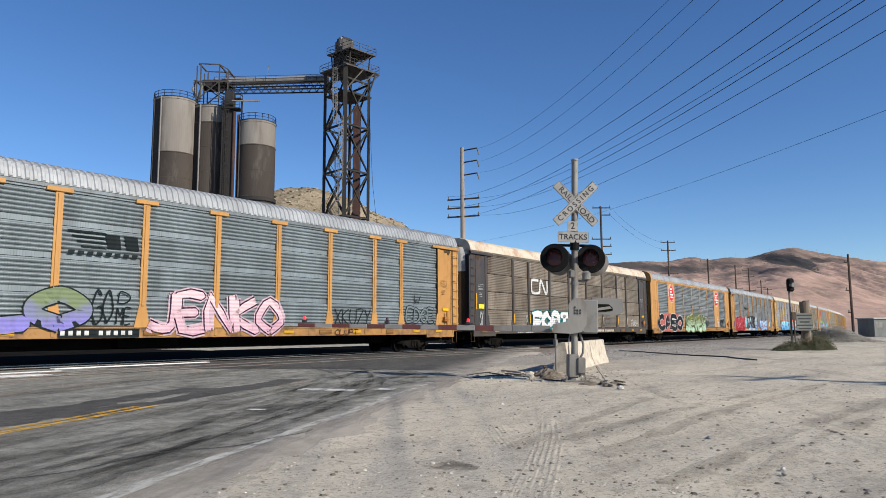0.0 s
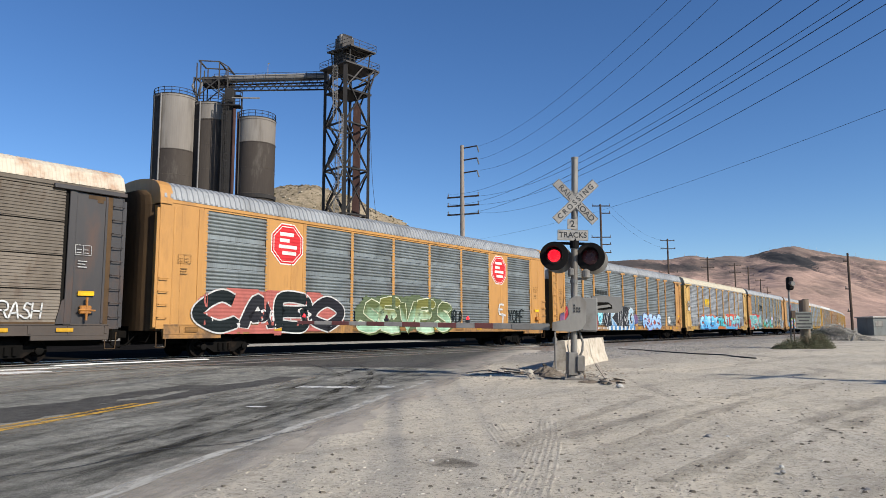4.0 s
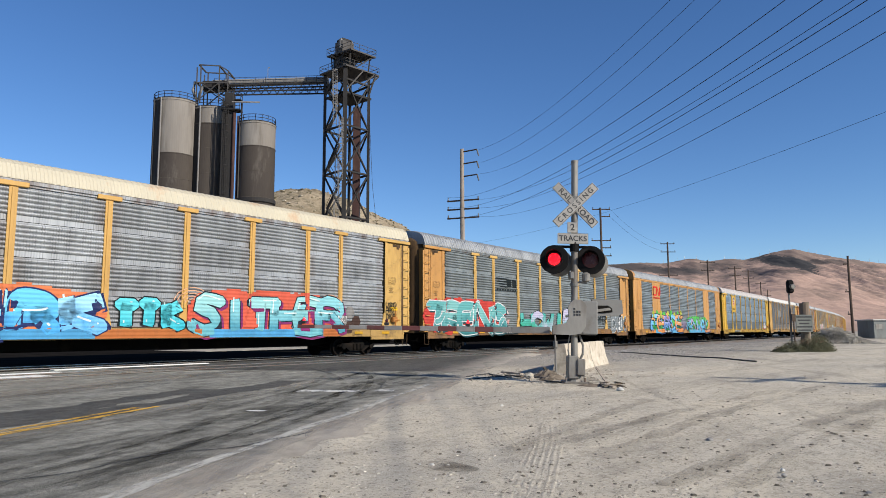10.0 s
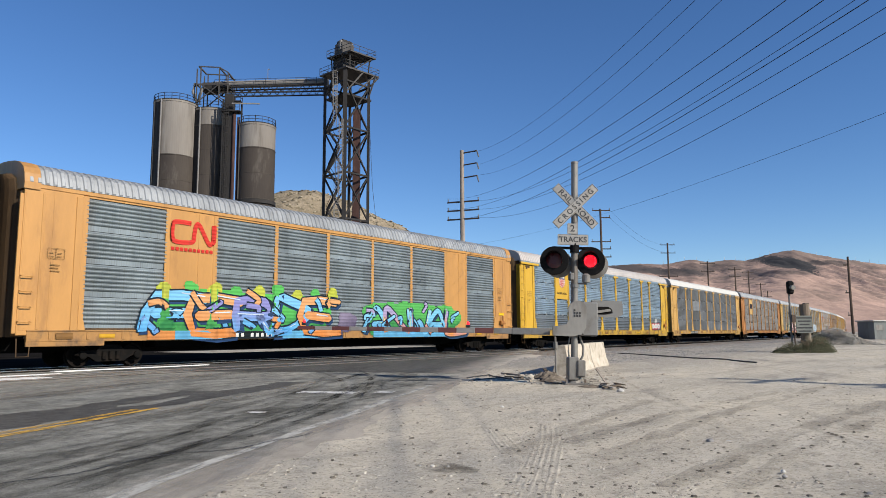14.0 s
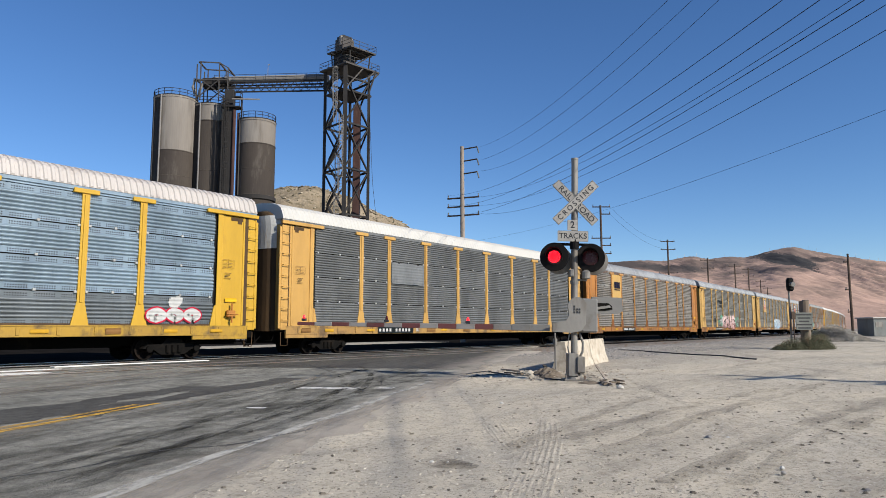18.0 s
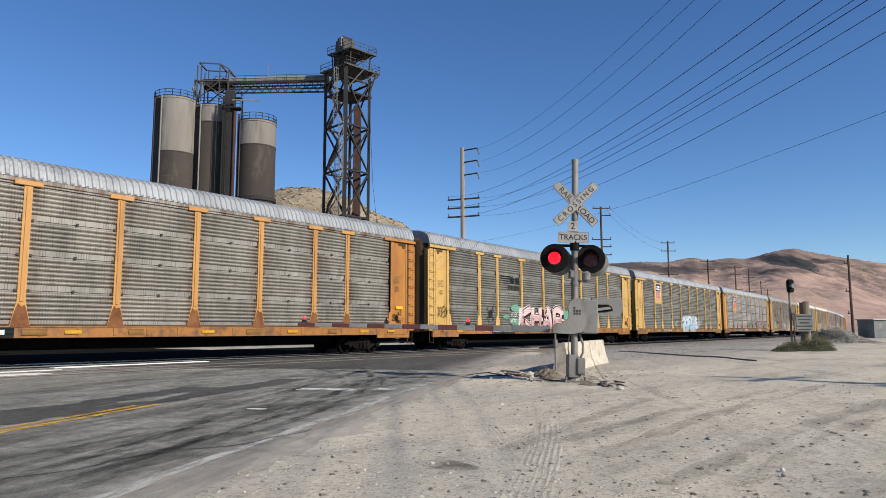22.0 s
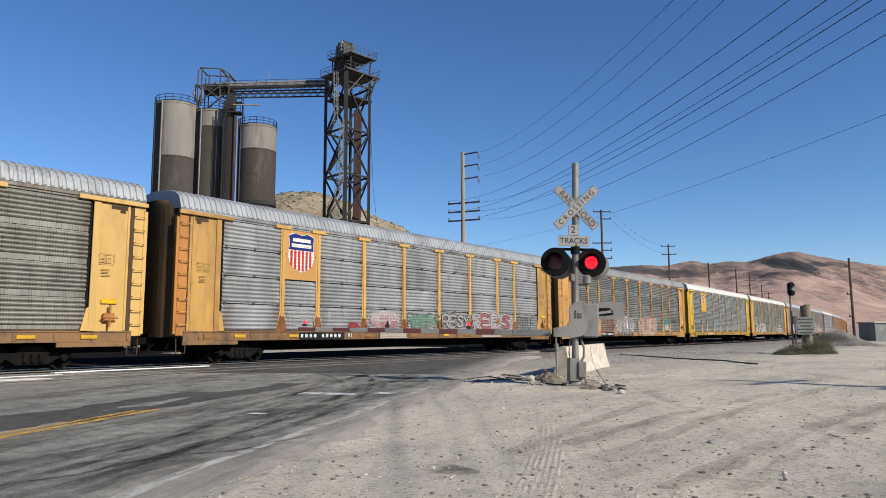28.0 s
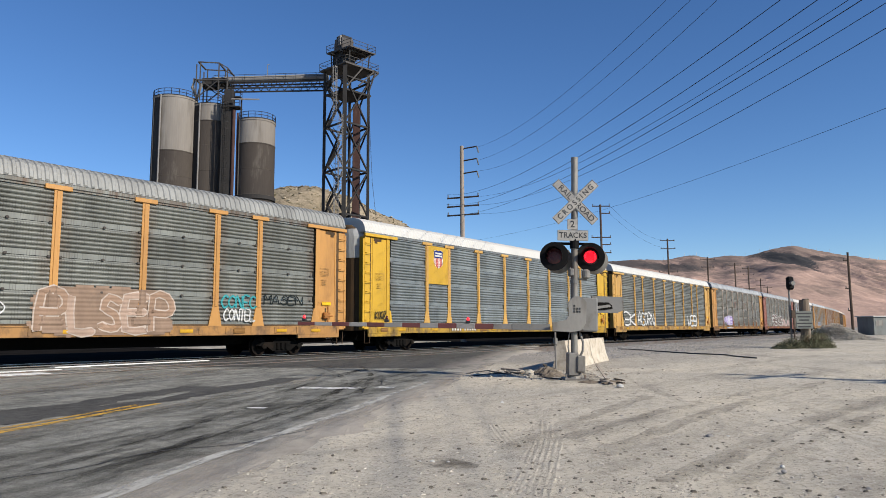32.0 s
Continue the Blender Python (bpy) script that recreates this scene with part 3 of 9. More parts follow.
# long curving tyre marks that sweep across the lane
for k, (a0, a1, c0, bow, w) in enumerate(((-3, 12, 0.5, 1.6, 0.16), (-4, 11, 0.9, 2.3, 0.14), (-2, 13, 1.7, 1.1, 0.18), (1, 14, 0.25, 3.0, 0.14), (2, 14, 0.6, 4.2, 0.15))):
    s, n = Shape(), 44
    for i in range(n + 1):
        u = i / n
        c_ = c0 + bow * u * u
        s.v += [road_point(a0 + (a1 - a0) * u, c_ + e, 0.0256 + 0.0002 * k) for e in (-w / 2, w / 2)]
    s.f = [(2 * i, 2 * i + 2, 2 * i + 3, 2 * i + 1) for i in range(n)]
    put("skid_mark", s, rubber, road, "dark streak of tyre rubber")
for k, (a0, a1, c0, w) in enumerate(((-14, 16, -0.6, 0.4), (-14, 10, 2.5, 0.3), (-10, 12, 6.0, 1.6), (2, 14, 8.5, 1.5))):
    road_strip("dust_streak", a0, a1, c0, c0 + w, 0.0268 + 0.0002 * k, pale_dust, 0.3, parent=road, label="pale streak of blown dust")
damp = worn_film("damp_soil_film", (0.1, 0.085, 0.068), 0.6, 4.0, 0, 0.6)
for k, (x, y, rx, ry) in enumerate(((4.66, 3.46, 0.17, 0.3), (13.9, 6.9, 0.9, 0.5), (14.9, 7.6, 0.9, 0.6))):
    s = Shape()
    ring = [(x + rx * math.cos(a) * (1 + 0.3 * noise.noise(Vector((math.cos(a) * 2, math.sin(a) * 2, k)))), y + ry * math.sin(a) * (1 + 0.3 * noise.noise(Vector((math.cos(a) * 2, math.sin(a) * 2, k + 5))))) for a in np.linspace(0, 2 * math.pi, 28)[:-1]]
    for u in (0.3, 0.65, 1.0):
        s.v += [(x + (p - x) * u, y + (q - y) * u, relief(x + (p - x) * u, y + (q - y) * u) + 0.008) for p, q in ring]
    n = len(ring)
    s.f = [tuple(range(n))] + [(r * n + i, r * n + (i + 1) % n, (r + 1) * n + (i + 1) % n, (r + 1) * n + i) for r in range(2) for i in range(n)]
    tagged(put("soil_stain", s, damp), "dark damp stain in the dusty soil", "stain", "soil stains", "stuff")
# wheel ruts that curve over the open dirt
rut = worn_film("rut_soil_film", (0.2, 0.175, 0.14), 0.26, 3.0, 0, 0.3, 0.38, 0.62)
for k, (p, m_, q) in enumerate((((6.38, 3.28), (9.31, 3.29), (14.73, 2.79)), ((5.84, 2.68), (11.51, 2.74), (17.35, 2.17)), ((5.36, 1.42), (7.65, 1.23), (10.62, 0.93)), ((5.63, 3.48), (7.3, 3.75), (10.87, 4.1)), ((5.07, 1.81), (8.3, 1.6), (12.98, 1.12)))):
    s, n = Shape(), 60
    for i in range(n + 1):
        u = i / n
        x, y = ((1 - u) ** 2 * p[e] + 2 * u * (1 - u) * m_[e] + u * u * q[e] for e in (0, 1))
        half = 0.12 + 0.07 * noise.noise(Vector((x * 1.4, y * 1.4, k)))
        for w in (-half, 0.0, half):
            s.v.append((x, y + w, relief(x, y + w) + 0.007 + 0.0004 * k))
    s.f = [(3 * i + j, 3 * i + 3 + j, 3 * i + 4 + j, 3 * i + 1 + j) for i in range(n) for j in (0, 1)]
    tagged(put("wheel_rut", s, rut), "dark curving wheel rut in the dust", "tyre marks", "wheel ruts", "stuff")
seal = mat("crack_sealant", (0.03, 0.029, 0.028), 0.6, var=0.2)
rnd = random.Random(4)
for k in range(16):
    a, c0 = rnd.uniform(-6, 13), rnd.uniform(0.2, 8.5)
    s = Shape()
    u, pts = rnd.uniform(-0.5, 0.5), []
    for i in range(22):
        pts.append(road_point(a, c0, 0.0285))
        u += rnd.uniform(-0.35, 0.35)
        a += 0.16 * math.cos(u)
        c0 += 0.16 * math.sin(u)
    for i, (p, q) in enumerate(zip(pts, pts[1:])):
        s.beam(p, q, 0.009 + 0.009 * rnd.random(), 0.002)
    put("sealed_crack", s, seal, road, "thin dark crack in the asphalt")

# ---- the train ----
BODY, HALF, EAVE, SILL0, SILL1 = 27.12, 1.525, 5.35, 0.84, 1.18
BAY, NARROW, END = 2.814, 1.91, 1.80
LENGTH, SPEED, GAIN, FIRST = 28.373, 11.738, 0.001394, 2.99
# small shifts off the train's even run that fit the wagons to the camera's view: seconds, metres
VIEW_FIT = ((0, -0.08), (1, -0.06), (2, 0.21), (3, -0.15), (6, -0.09), (7, 0.31), (8, -0.04), (11, -0.01), (14, 0.02), (17, 0.02), (18, 0.06), (19, -0.32), (20, 0.07), (23, 0.06), (24, -0.27), (25, 0.13), (28, 0.12), (29, -0.26), (30, 0.14), (31, -0.19), (32, 0.19))


def run(t):
    """How far the train has gone by t seconds: it gathers speed very slightly, with shifts that fit the view."""
    return SPEED * t + GAIN * t * t + float(np.interp(t, *zip(*VIEW_FIT)))


POSTS = [END]
for w in (BAY, NARROW, BAY, BAY, BAY, BAY, BAY, NARROW, BAY):
    POSTS.append(POSTS[-1] + w)
ROWS = 4


def ridged(width, gap, waves, deep, foot, head, round_=False):
    """A sheet of corrugated steel, its ridges level, with a flat band at its foot and head."""
    s = Shape()
    z0, z1 = gap, ROW_H - gap
    prof = [(0.0, z0), (0.0, z0 + foot)]
    h = (z1 - z0 - foot - head) / waves
    for i in range(waves):
        b = z0 + foot + i * h
        if round_:
            prof += [(-deep * math.sin(math.pi * u) ** 0.8, b + u * h) for u in (0.12, 0.3, 0.5, 0.7, 0.88, 1.0)]
        else:
            prof += [(-deep, b + 0.1 * h), (-deep, b + 0.48 * h), (0.0, b + 0.62 * h), (0.0, b + h)]
    prof.append((0.0, z1))
    for y, z in prof:
        s.v += [(0, y, z), (width, y, z)]
    s.f = [(2 * i, 2 * i + 1, 2 * i + 3, 2 * i + 2) for i in range(len(prof) - 1)]
    s.add([(0, 0.02, z0), (width, 0.02, z0), (0, 0.02, z1), (width, 0.02, z1)], [(0, 1, 3, 2)])
    return s


ROW_H = (EAVE - 0.06 - SILL1) / ROWS
panel_mesh = {}
for style, args in (("ribbed", (0.009, 6, 0.068, 0.17, 0.03, True)), ("fine", (0.02, 9, 0.05, 0.05, 0.0, True)), ("banded", (0.02, 5, 0.05, 0.19, 0.19, True)), ("broad", (0.02, 6, 0.05, 0.04, 0.03, True)), ("plain", (0.02, 10, 0.026, 0.03, 0.0))):
    for width in (BAY, NARROW):
        panel_mesh[style, width] = ridged(width - 0.05, *args).mesh("side_panel")


def post_shape():
    s = Shape()
    s.plate([(-0.28, SILL1 - 0.02), (0.28, SILL1 - 0.02), (0.145, SILL1 + 0.62), (0.12, SILL1 + 0.75), (0.12, EAVE - 0.08), (-0.12, EAVE - 0.08), (-0.12, SILL1 + 0.75), (-0.145, SILL1 + 0.62)],
            -HALF - 0.055, -HALF - 0.005)
    s.box(-0.05, -HALF - 0.085, SILL1 + 0.7, 0.05, -HALF - 0.055, EAVE - 0.12, 0.01)
    return s


foot_mesh = Shape().plate([(-0.275, SILL1 - 0.02), (0.275, SILL1 - 0.02), (0.145, SILL1 + 0.5), (0.09, SILL1 + 0.62), (0.02, SILL1 + 0.56), (-0.08, SILL1 + 0.66), (-0.145, SILL1 + 0.5)], -HALF - 0.062, -HALF - 0.052).mesh("post_foot")


def slim_post():
    return Shape().box(-0.09, -HALF - 0.035, SILL1, 0.09, -HALF - 0.003, EAVE - 0.02, 0.008)


flat_mesh = Shape().box(0, -HALF - 0.025, SILL1, NARROW - 0.04, -HALF + 0.01, EAVE - 0.05, 0.006).box(NARROW * 0.62, -HALF - 0.034, SILL1, NARROW * 0.62 + 0.03, -HALF - 0.02, EAVE - 0.05).mesh("side_plate")
post_mesh = {"T": post_shape().mesh("side_post"), "slim": slim_post().mesh("side_post")}
cap_mesh = Shape().box(-0.4, -HALF - 0.1, EAVE - 0.085, 0.4, -HALF - 0.002, EAVE + 0.06, 0.015).mesh("post_cap")
bolt_mesh = Shape().box(-0.045, -HALF - 0.05, -0.04, 0.045, -HALF, 0.04, 0.012).mesh("panel_clip")


def roof_shape(rise):
    """An arched roof of steel sheets with ridges across it."""
    s = Shape()
    arc = [(-HALF - 0.075, EAVE + 0.13), (-HALF - 0.07, EAVE + 0.15), (-1.52, EAVE + 0.4), (-1.43, EAVE + 0.58), (-1.22, EAVE + 0.72), (-0.85, EAVE + 0.82), (-0.45, EAVE + 0.87), (0, EAVE + 0.89)]
    arc += [(-y, z) for y, z in reversed(arc[:-1])]
    n = len(arc)
    xs, pitch = [], 0.226
    m = int(BODY / pitch)
    for i in range(m):
        a = i * BODY / m
        w = BODY / m
        xs += [(a, 0.0), (a + 0.38 * w, 0.0), (a + 0.5 * w, rise), (a + 0.88 * w, rise)]
    xs.append((BODY, 0.0))
    for x, up in xs:
        for j, (y, z) in enumerate(arc):
            k = 1 + up / 2.2
            s.v.append((x, y * k if 0 < j < n - 1 else y, z + up * (0.9 if 0 < j < n - 1 else 0)))
    for i in range(len(xs) - 1):
        for j in range(n - 1):
            s.f.append((i * n + j, i * n + j + 1, (i + 1) * n + j + 1, (i + 1) * n + j))
    s.f.append(tuple(range(n)))
    s.f.append(tuple((len(xs) - 1) * n + j for j in reversed(range(n))))
    return s


roof_mesh = {True: roof_shape(0.016).mesh("roof"), False: roof_shape(0.036).mesh("roof")}
rail_mesh = Shape().box(0.0, -HALF - 0.06, EAVE + 0.005, BODY, -HALF + 0.05, EAVE + 0.145, 0.012).box(0.3, -HALF - 0.02, EAVE - 0.06, BODY - 0.3, -HALF + 0.04, EAVE + 0.01).mesh("roof_rail")
core_mesh = Shape().box(0.25, -HALF + 0.04, SILL0 + 0.1, BODY - 0.25, HALF - 0.02, EAVE + 0.12).mesh("inner_body")
sill_s = Shape().box(0.3, -HALF - 0.04, SILL0, BODY - 0.3, -HALF + 0.08, SILL1, 0.012)
for k in range(24):
    sill_s.box(0.9 + k * 1.12, -HALF - 0.062, SILL0 + 0.05, 1.0 + k * 1.12, -HALF - 0.035, SILL1 - 0.04, 0.008)
sill_s.box(0.3, -HALF - 0.06, SILL1 - 0.03, BODY - 0.3, -HALF - 0.03, SILL1 + 0.01)
for a in (0.3, BODY - 2.6):
    sill_s.box(a, -HALF - 0.03, SILL0 - 0.14, a + 2.3, -HALF + 0.06, SILL0 + 0.02, 0.012)
sill_mesh = sill_s.mesh("side_sill")
# A dark strip draws the shadow line between the sheets and the sill.
shadow_line_mesh = Shape().box(END, -HALF - 0.05, SILL1 + 0.005, BODY - END, -HALF + 0.01, SILL1 + 0.065, 0.008).mesh("sill_ledge")
far_sill_mesh = Shape().box(0.3, HALF - 0.08, SILL0, BODY - 0.3, HALF + 0.02, SILL1).mesh("side_sill")
under_mesh = Shape().box(-0.2, -0.25, 0.5, BODY + 0.2, 0.25, SILL1 - 0.05).box(4.6, -0.3, 0.46, BODY - 4.6, 1.0, 0.9).box(4.7, -0.9, 0.62, 6.5, -0.3, 0.95, 0.02).box(9.0, -0.8, 0.5, 11.2, -0.3, 0.85, 0.05).mesh("centre_sill")


def end_side(flip):
    """The end bay's door-pocket panel with its folded edges."""
    s = Shape()
    s.box(0.42, -HALF - 0.02, SILL1, END - 0.14, -HALF + 0.04, EAVE - 0.1, 0.01)
    if flip:
        s.v = [(BODY - x, y, z) for x, y, z in s.v]
    return s


def door_post(flip):
    s = Shape().box(END - 0.3, -HALF - 0.06, SILL1 - 0.02, END - 0.08, -HALF - 0.01, EAVE - 0.08, 0.012)
    if flip:
        s.v = [(BODY - x, y, z) for x, y, z in s.v]
    return s


def panel_lip(flip):
    s = Shape().box(0.52, -HALF - 0.045, SILL1 + 0.02, 0.6, -HALF, EAVE - 0.12, 0.01)
    if flip:
        s.v = [(BODY - x, y, z) for x, y, z in s.v]
    return s


def gusset(flip):
    s = Shape()
    s.plate([(END - 0.08, SILL1 - 0.02), (END + 0.16, SILL1 - 0.02), (END, SILL1 + 0.7), (END - 0.08, SILL1 + 0.75)], -HALF - 0.06, -HALF - 0.01)
    if flip:
        s.v = [(BODY - x, y, z) for x, y, z in s.v]
    return s


def end_post(flip):
    s = Shape().box(0.0, -HALF - 0.03, SILL1 - 0.15, 0.38, -HALF + 0.06, EAVE - 0.1, 0.015)
    s.box(0.0, -HALF - 0.05, SILL1 - 0.15, 0.05, -HALF + 0.3, EAVE - 0.1, 0.01)
    s.box(-0.1, -HALF - 0.03, SILL1 - 0.1, 0.02, -HALF + 0.03, EAVE - 0.2, 0.01)
    if flip:
        s.v = [(BODY - x, y, z) for x, y, z in s.v]
    return s


def far_post(flip):
    s = Shape().box(-0.14, HALF - 0.14, SILL1 - 0.15, 0.3, HALF, EAVE - 0.02, 0.015)
    if flip:
        s.v = [(BODY - x, y, z) for x, y, z in s.v]
    return s


def door_track(flip):
    s = Shape().box(-0.05, -HALF - 0.13, EAVE - 0.08, END + 0.42, -HALF - 0.0, EAVE + 0.06, 0.015)
    if flip:
        s.v = [(BODY - x, y, z) for x, y, z in s.v]
    return s


def door_gap(flip):
    # Flat strips, coloured dark for the shaded recess beside the end door.
    s = Shape().box(0.36 if flip else 0.385, -HALF - 0.026, SILL1, 0.53 if flip else 0.425, -HALF + 0.02, EAVE - 0.1)
    s.box(0.62, -HALF - 0.03, EAVE - 0.26, 1.15, -HALF - 0.018, EAVE - 0.14)
    s.box(0.68, -HALF - 0.034, EAVE - 0.36, 0.86, -HALF - 0.018, EAVE - 0.2)
    if flip:
        s.v = [(BODY - x, y, z) for x, y, z in s.v]
    return s


def roof_end(flip):
    """A painted arch that closes the roof's end."""
    s = Shape()
    arc = [(-HALF - 0.085, EAVE - 0.05), (-HALF - 0.085, EAVE + 0.16), (-1.56, EAVE + 0.42), (-1.46, EAVE + 0.61), (-1.24, EAVE + 0.76), (-0.86, EAVE + 0.87), (-0.45, EAVE + 0.92), (0, EAVE + 0.94)]
    arc += [(-y, z) for y, z in reversed(arc[:-1])]
    n = len(arc)
    for x in (-0.04, 0.42):
        s.v += [(x, y, z) for y, z in arc]
    s.f = [(j, j + 1, n + j + 1, n + j) for j in range(n - 1)] + [tuple(range(n))]
    if flip:
        s.v = [(BODY - x, y, z) for x, y, z in s.v]
    return s


def end_plate(flip):
    s = Shape().box(0.0, -HALF - 0.035, SILL1 - 0.02, END - 0.1, -HALF - 0.015, EAVE + 0.02, 0.008)
    s.box(0.84, -HALF - 0.042, SILL1, 0.88, -HALF - 0.03, EAVE - 0.02)
    if flip:
        s.v = [(BODY - x, y, z) for x, y, z in s.v]
    return s


def end_door(flip):
    """Bowed doors that close the end."""
    s, n = Shape(), 14
    for z in (SILL1 - 0.2, EAVE - 0.05, EAVE + 0.3, EAVE + 0.5):
        for i in range(n + 1):
            u = -1 + 2 * i / n
            lim = 1.0 if z < EAVE else (0.9 if z < EAVE + 0.4 else 0.6)
            s.v.append((0.3 - 0.5 * (1 - abs(u) ** 4), u * (HALF - 0.03) * lim, z))
    for r in range(3):
        for i in range(n):
            s.f.append((r * (n + 1) + i, r * (n + 1) + i + 1, (r + 1) * (n + 1) + i + 1, (r + 1) * (n + 1) + i))
    if flip:
        s.v = [(BODY - x, y, z) for x, y, z in s.v]
    return s


rung_mesh = Shape().tube([(0.02, -HALF - 0.03, 0), (0.02, -HALF - 0.15, -0.02), (0.35, -HALF - 0.15, -0.02), (0.35, -HALF - 0.03, 0)], 0.016, 6).mesh("ladder_rung")
stirrup_s = Shape().tube([(0.05, -HALF, SILL0 + 0.1), (0.07, -HALF, 0.42), (0.4, -HALF, 0.42), (0.42, -HALF, SILL0 + 0.1)], 0.02, 6)
coupler_s = Shape().box(-0.72, -0.13, 0.72, 0.2, 0.13, 0.98, 0.03).box(-0.78, -0.2, 0.66, -0.5, 0.2, 1.02, 0.05)
coupler_s.tube([(-0.1, -0.5, 0.8), (-0.4, -0.45, 0.5), (-0.75, -0.3, 0.42)], 0.03, 6)
coupler_s.tube([(0.1, -1.1, 0.85), (-0.05, -1.1, 0.6), (-0.05, -0.2, 0.6)], 0.02, 6)


def mirrored(s):
    t = Shape()
    t.v, t.f = [(BODY - x, y, z) for x, y, z in s.v], list(s.f)
    return t


pair = {}
for key, fn in (("end_panel", end_side), ("door_post", door_post), ("panel_lip", panel_lip), ("gusset", gusset), ("corner_post", end_post), ("far_corner_post", far_post), ("door_track", door_track), ("door_gap", door_gap), ("roof_end", roof_end), ("end_plate", end_plate), ("end_door", end_door)):
    pair[key] = [fn(False).mesh(key), fn(True).mesh(key)]
pair["step"] = [stirrup_s.mesh("step"), mirrored(stirrup_s).mesh("step")]
pair["coupler"] = [coupler_s.mesh("coupler"), mirrored(coupler_s).mesh("coupler")]

frame_s = Shape()
for y in (-1.02, 1.02):
    frame_s.plate([(-1.15, 0.42), (-0.95, 0.55), (-0.45, 0.56), (-0.3, 0.72), (0.3, 0.72), (0.45, 0.56), (0.95, 0.55), (1.15, 0.42), (0.7, 0.36), (0.45, 0.2), (-0.45, 0.2), (-0.7, 0.36)], y - 0.09, y + 0.09)
    for k in range(3):
        frame_s.tube([(-0.22 + 0.22 * k, y - 0.11 if y < 0 else y + 0.11, 0.27), (-0.22 + 0.22 * k, y - 0.11 if y < 0 else y + 0.11, 0.52)], 0.075, 8)
frame_s.box(-0.25, -1.1, 0.5, 0.25, 1.1, 0.75, 0.03)
truck_mesh = frame_s.mesh("truck_frame")
wheel_s = Shape()
for y in (-GAUGE, GAUGE):
    w = Shape().lathe([(0.06, -0.08), (0.14, -0.08), (0.16, -0.03), (0.28, -0.02), (0.30, -0.07), (0.36, -0.07), (0.365, 0.05), (0.395, 0.06), (0.395, 0.085), (0.29, 0.085), (0.14, 0.08), (0.06, 0.09)], 24)
    w.v = [(x, (z if y < 0 else -z) + y, yy) for x, yy, z in w.v]
    wheel_s.add(w.v, w.f)
wheel_s.tube([(0, -1.12, 0), (0, 1.12, 0)], 0.075, 10)
wheel_mesh = wheel_s.mesh("wheelset")
bearing_mesh = Shape().lathe([(0.1, -0.06), (0.12, -0.04), (0.12, 0.04), (0.08, 0.06)], 12).moved(pose(0, 0, 0, 90)).mesh("axle_bearing")

under_dark = mat("grimy_underframe", (0.009, 0.0085, 0.008), 0.9, stain=(0.02, 0.016, 0.012), amount=0.25, var=0.3)
truck_iron = mat("truck_iron", (0.011, 0.0105, 0.01), 0.85, 0.0, stain=(0.025, 0.019, 0.015), amount=0.4, var=0.3)
wheel_steel = mat("wheel_steel", (0.014, 0.012, 0.011), 0.86, 0.0, stain=(0.03, 0.022, 0.017), amount=0.4)
# Near black: the shade in seams, eaves and cutouts as a colour.
gap_shade = mat("recess_shade", (0.014, 0.013, 0.012), 0.9, var=0.2)
black_rubber = mat("black_paint", (0.02, 0.02, 0.022), 0.6, var=0.2)

# Dark brown that puts the shade of wagon ends and recesses into their colour.
shade_brown = mat("shade_brown_paint", (0.058, 0.041, 0.028), 0.85, col2=(0.105, 0.066, 0.036), big=1.2, fine=10, var=0.3, streak=0.7)
RUST = (0.13, 0.055, 0.022)
def paint(name, col, weather=0.25, rough=0.5):
    return mat(name, col, rough, 0.0, big=0.7, fine=10, var=0.16, stain=tuple(0.45 * c + 0.55 * r for c, r in zip(col, RUST)), amount=weather, stain_size=1.3, streak=0.75, bump=0.05, shift=0.06)


def zinc(name, col, grime=0.3, rough=0.52, metal=0.38, perf=0.0, edge=None, edge_amount=0.0, band=0.0):
    return mat(name, col, rough, metal, band=band, big=0.8, fine=9, var=0.3, stain=tuple(c * 0.55 for c in col), amount=grime, stain_size=1.1, streak=0.8, bump=0.06, shift=0.16, perf=perf, edge=edge, edge_amount=edge_amount)


PAINT = {
    "orange": paint("orange_car_paint", (0.45, 0.225, 0.06), 0.4),
    "amber": paint("amber_car_paint", (0.49, 0.28, 0.07), 0.3),
    "yellow": paint("yellow_car_paint", (0.51, 0.3, 0.02), 0.15),
    "buff": paint("buff_car_paint", (0.5, 0.305, 0.085), 0.32),
    "rusty": paint("rusty_orange_paint", (0.4, 0.16, 0.026), 0.7),
    "ochre": paint("rust_streaked_yellow_paint", (0.43, 0.24, 0.055), 0.9),
    "clay": paint("faded_clay_paint", (0.34, 0.285, 0.235), 0.3),
    "tan": paint("brown_orange_sill_paint", (0.27, 0.13, 0.038), 0.5),
    "brown": paint("brown_car_paint", (0.1, 0.075, 0.055), 0.3),
    "black": paint("charcoal_car_paint", (0.04, 0.036, 0.035), 0.4),
    "umber": paint("dark_umber_car_paint", (0.06, 0.05, 0.042), 0.3),
    "maroon": paint("maroon_car_paint", (0.25, 0.09, 0.06), 0.3),
}
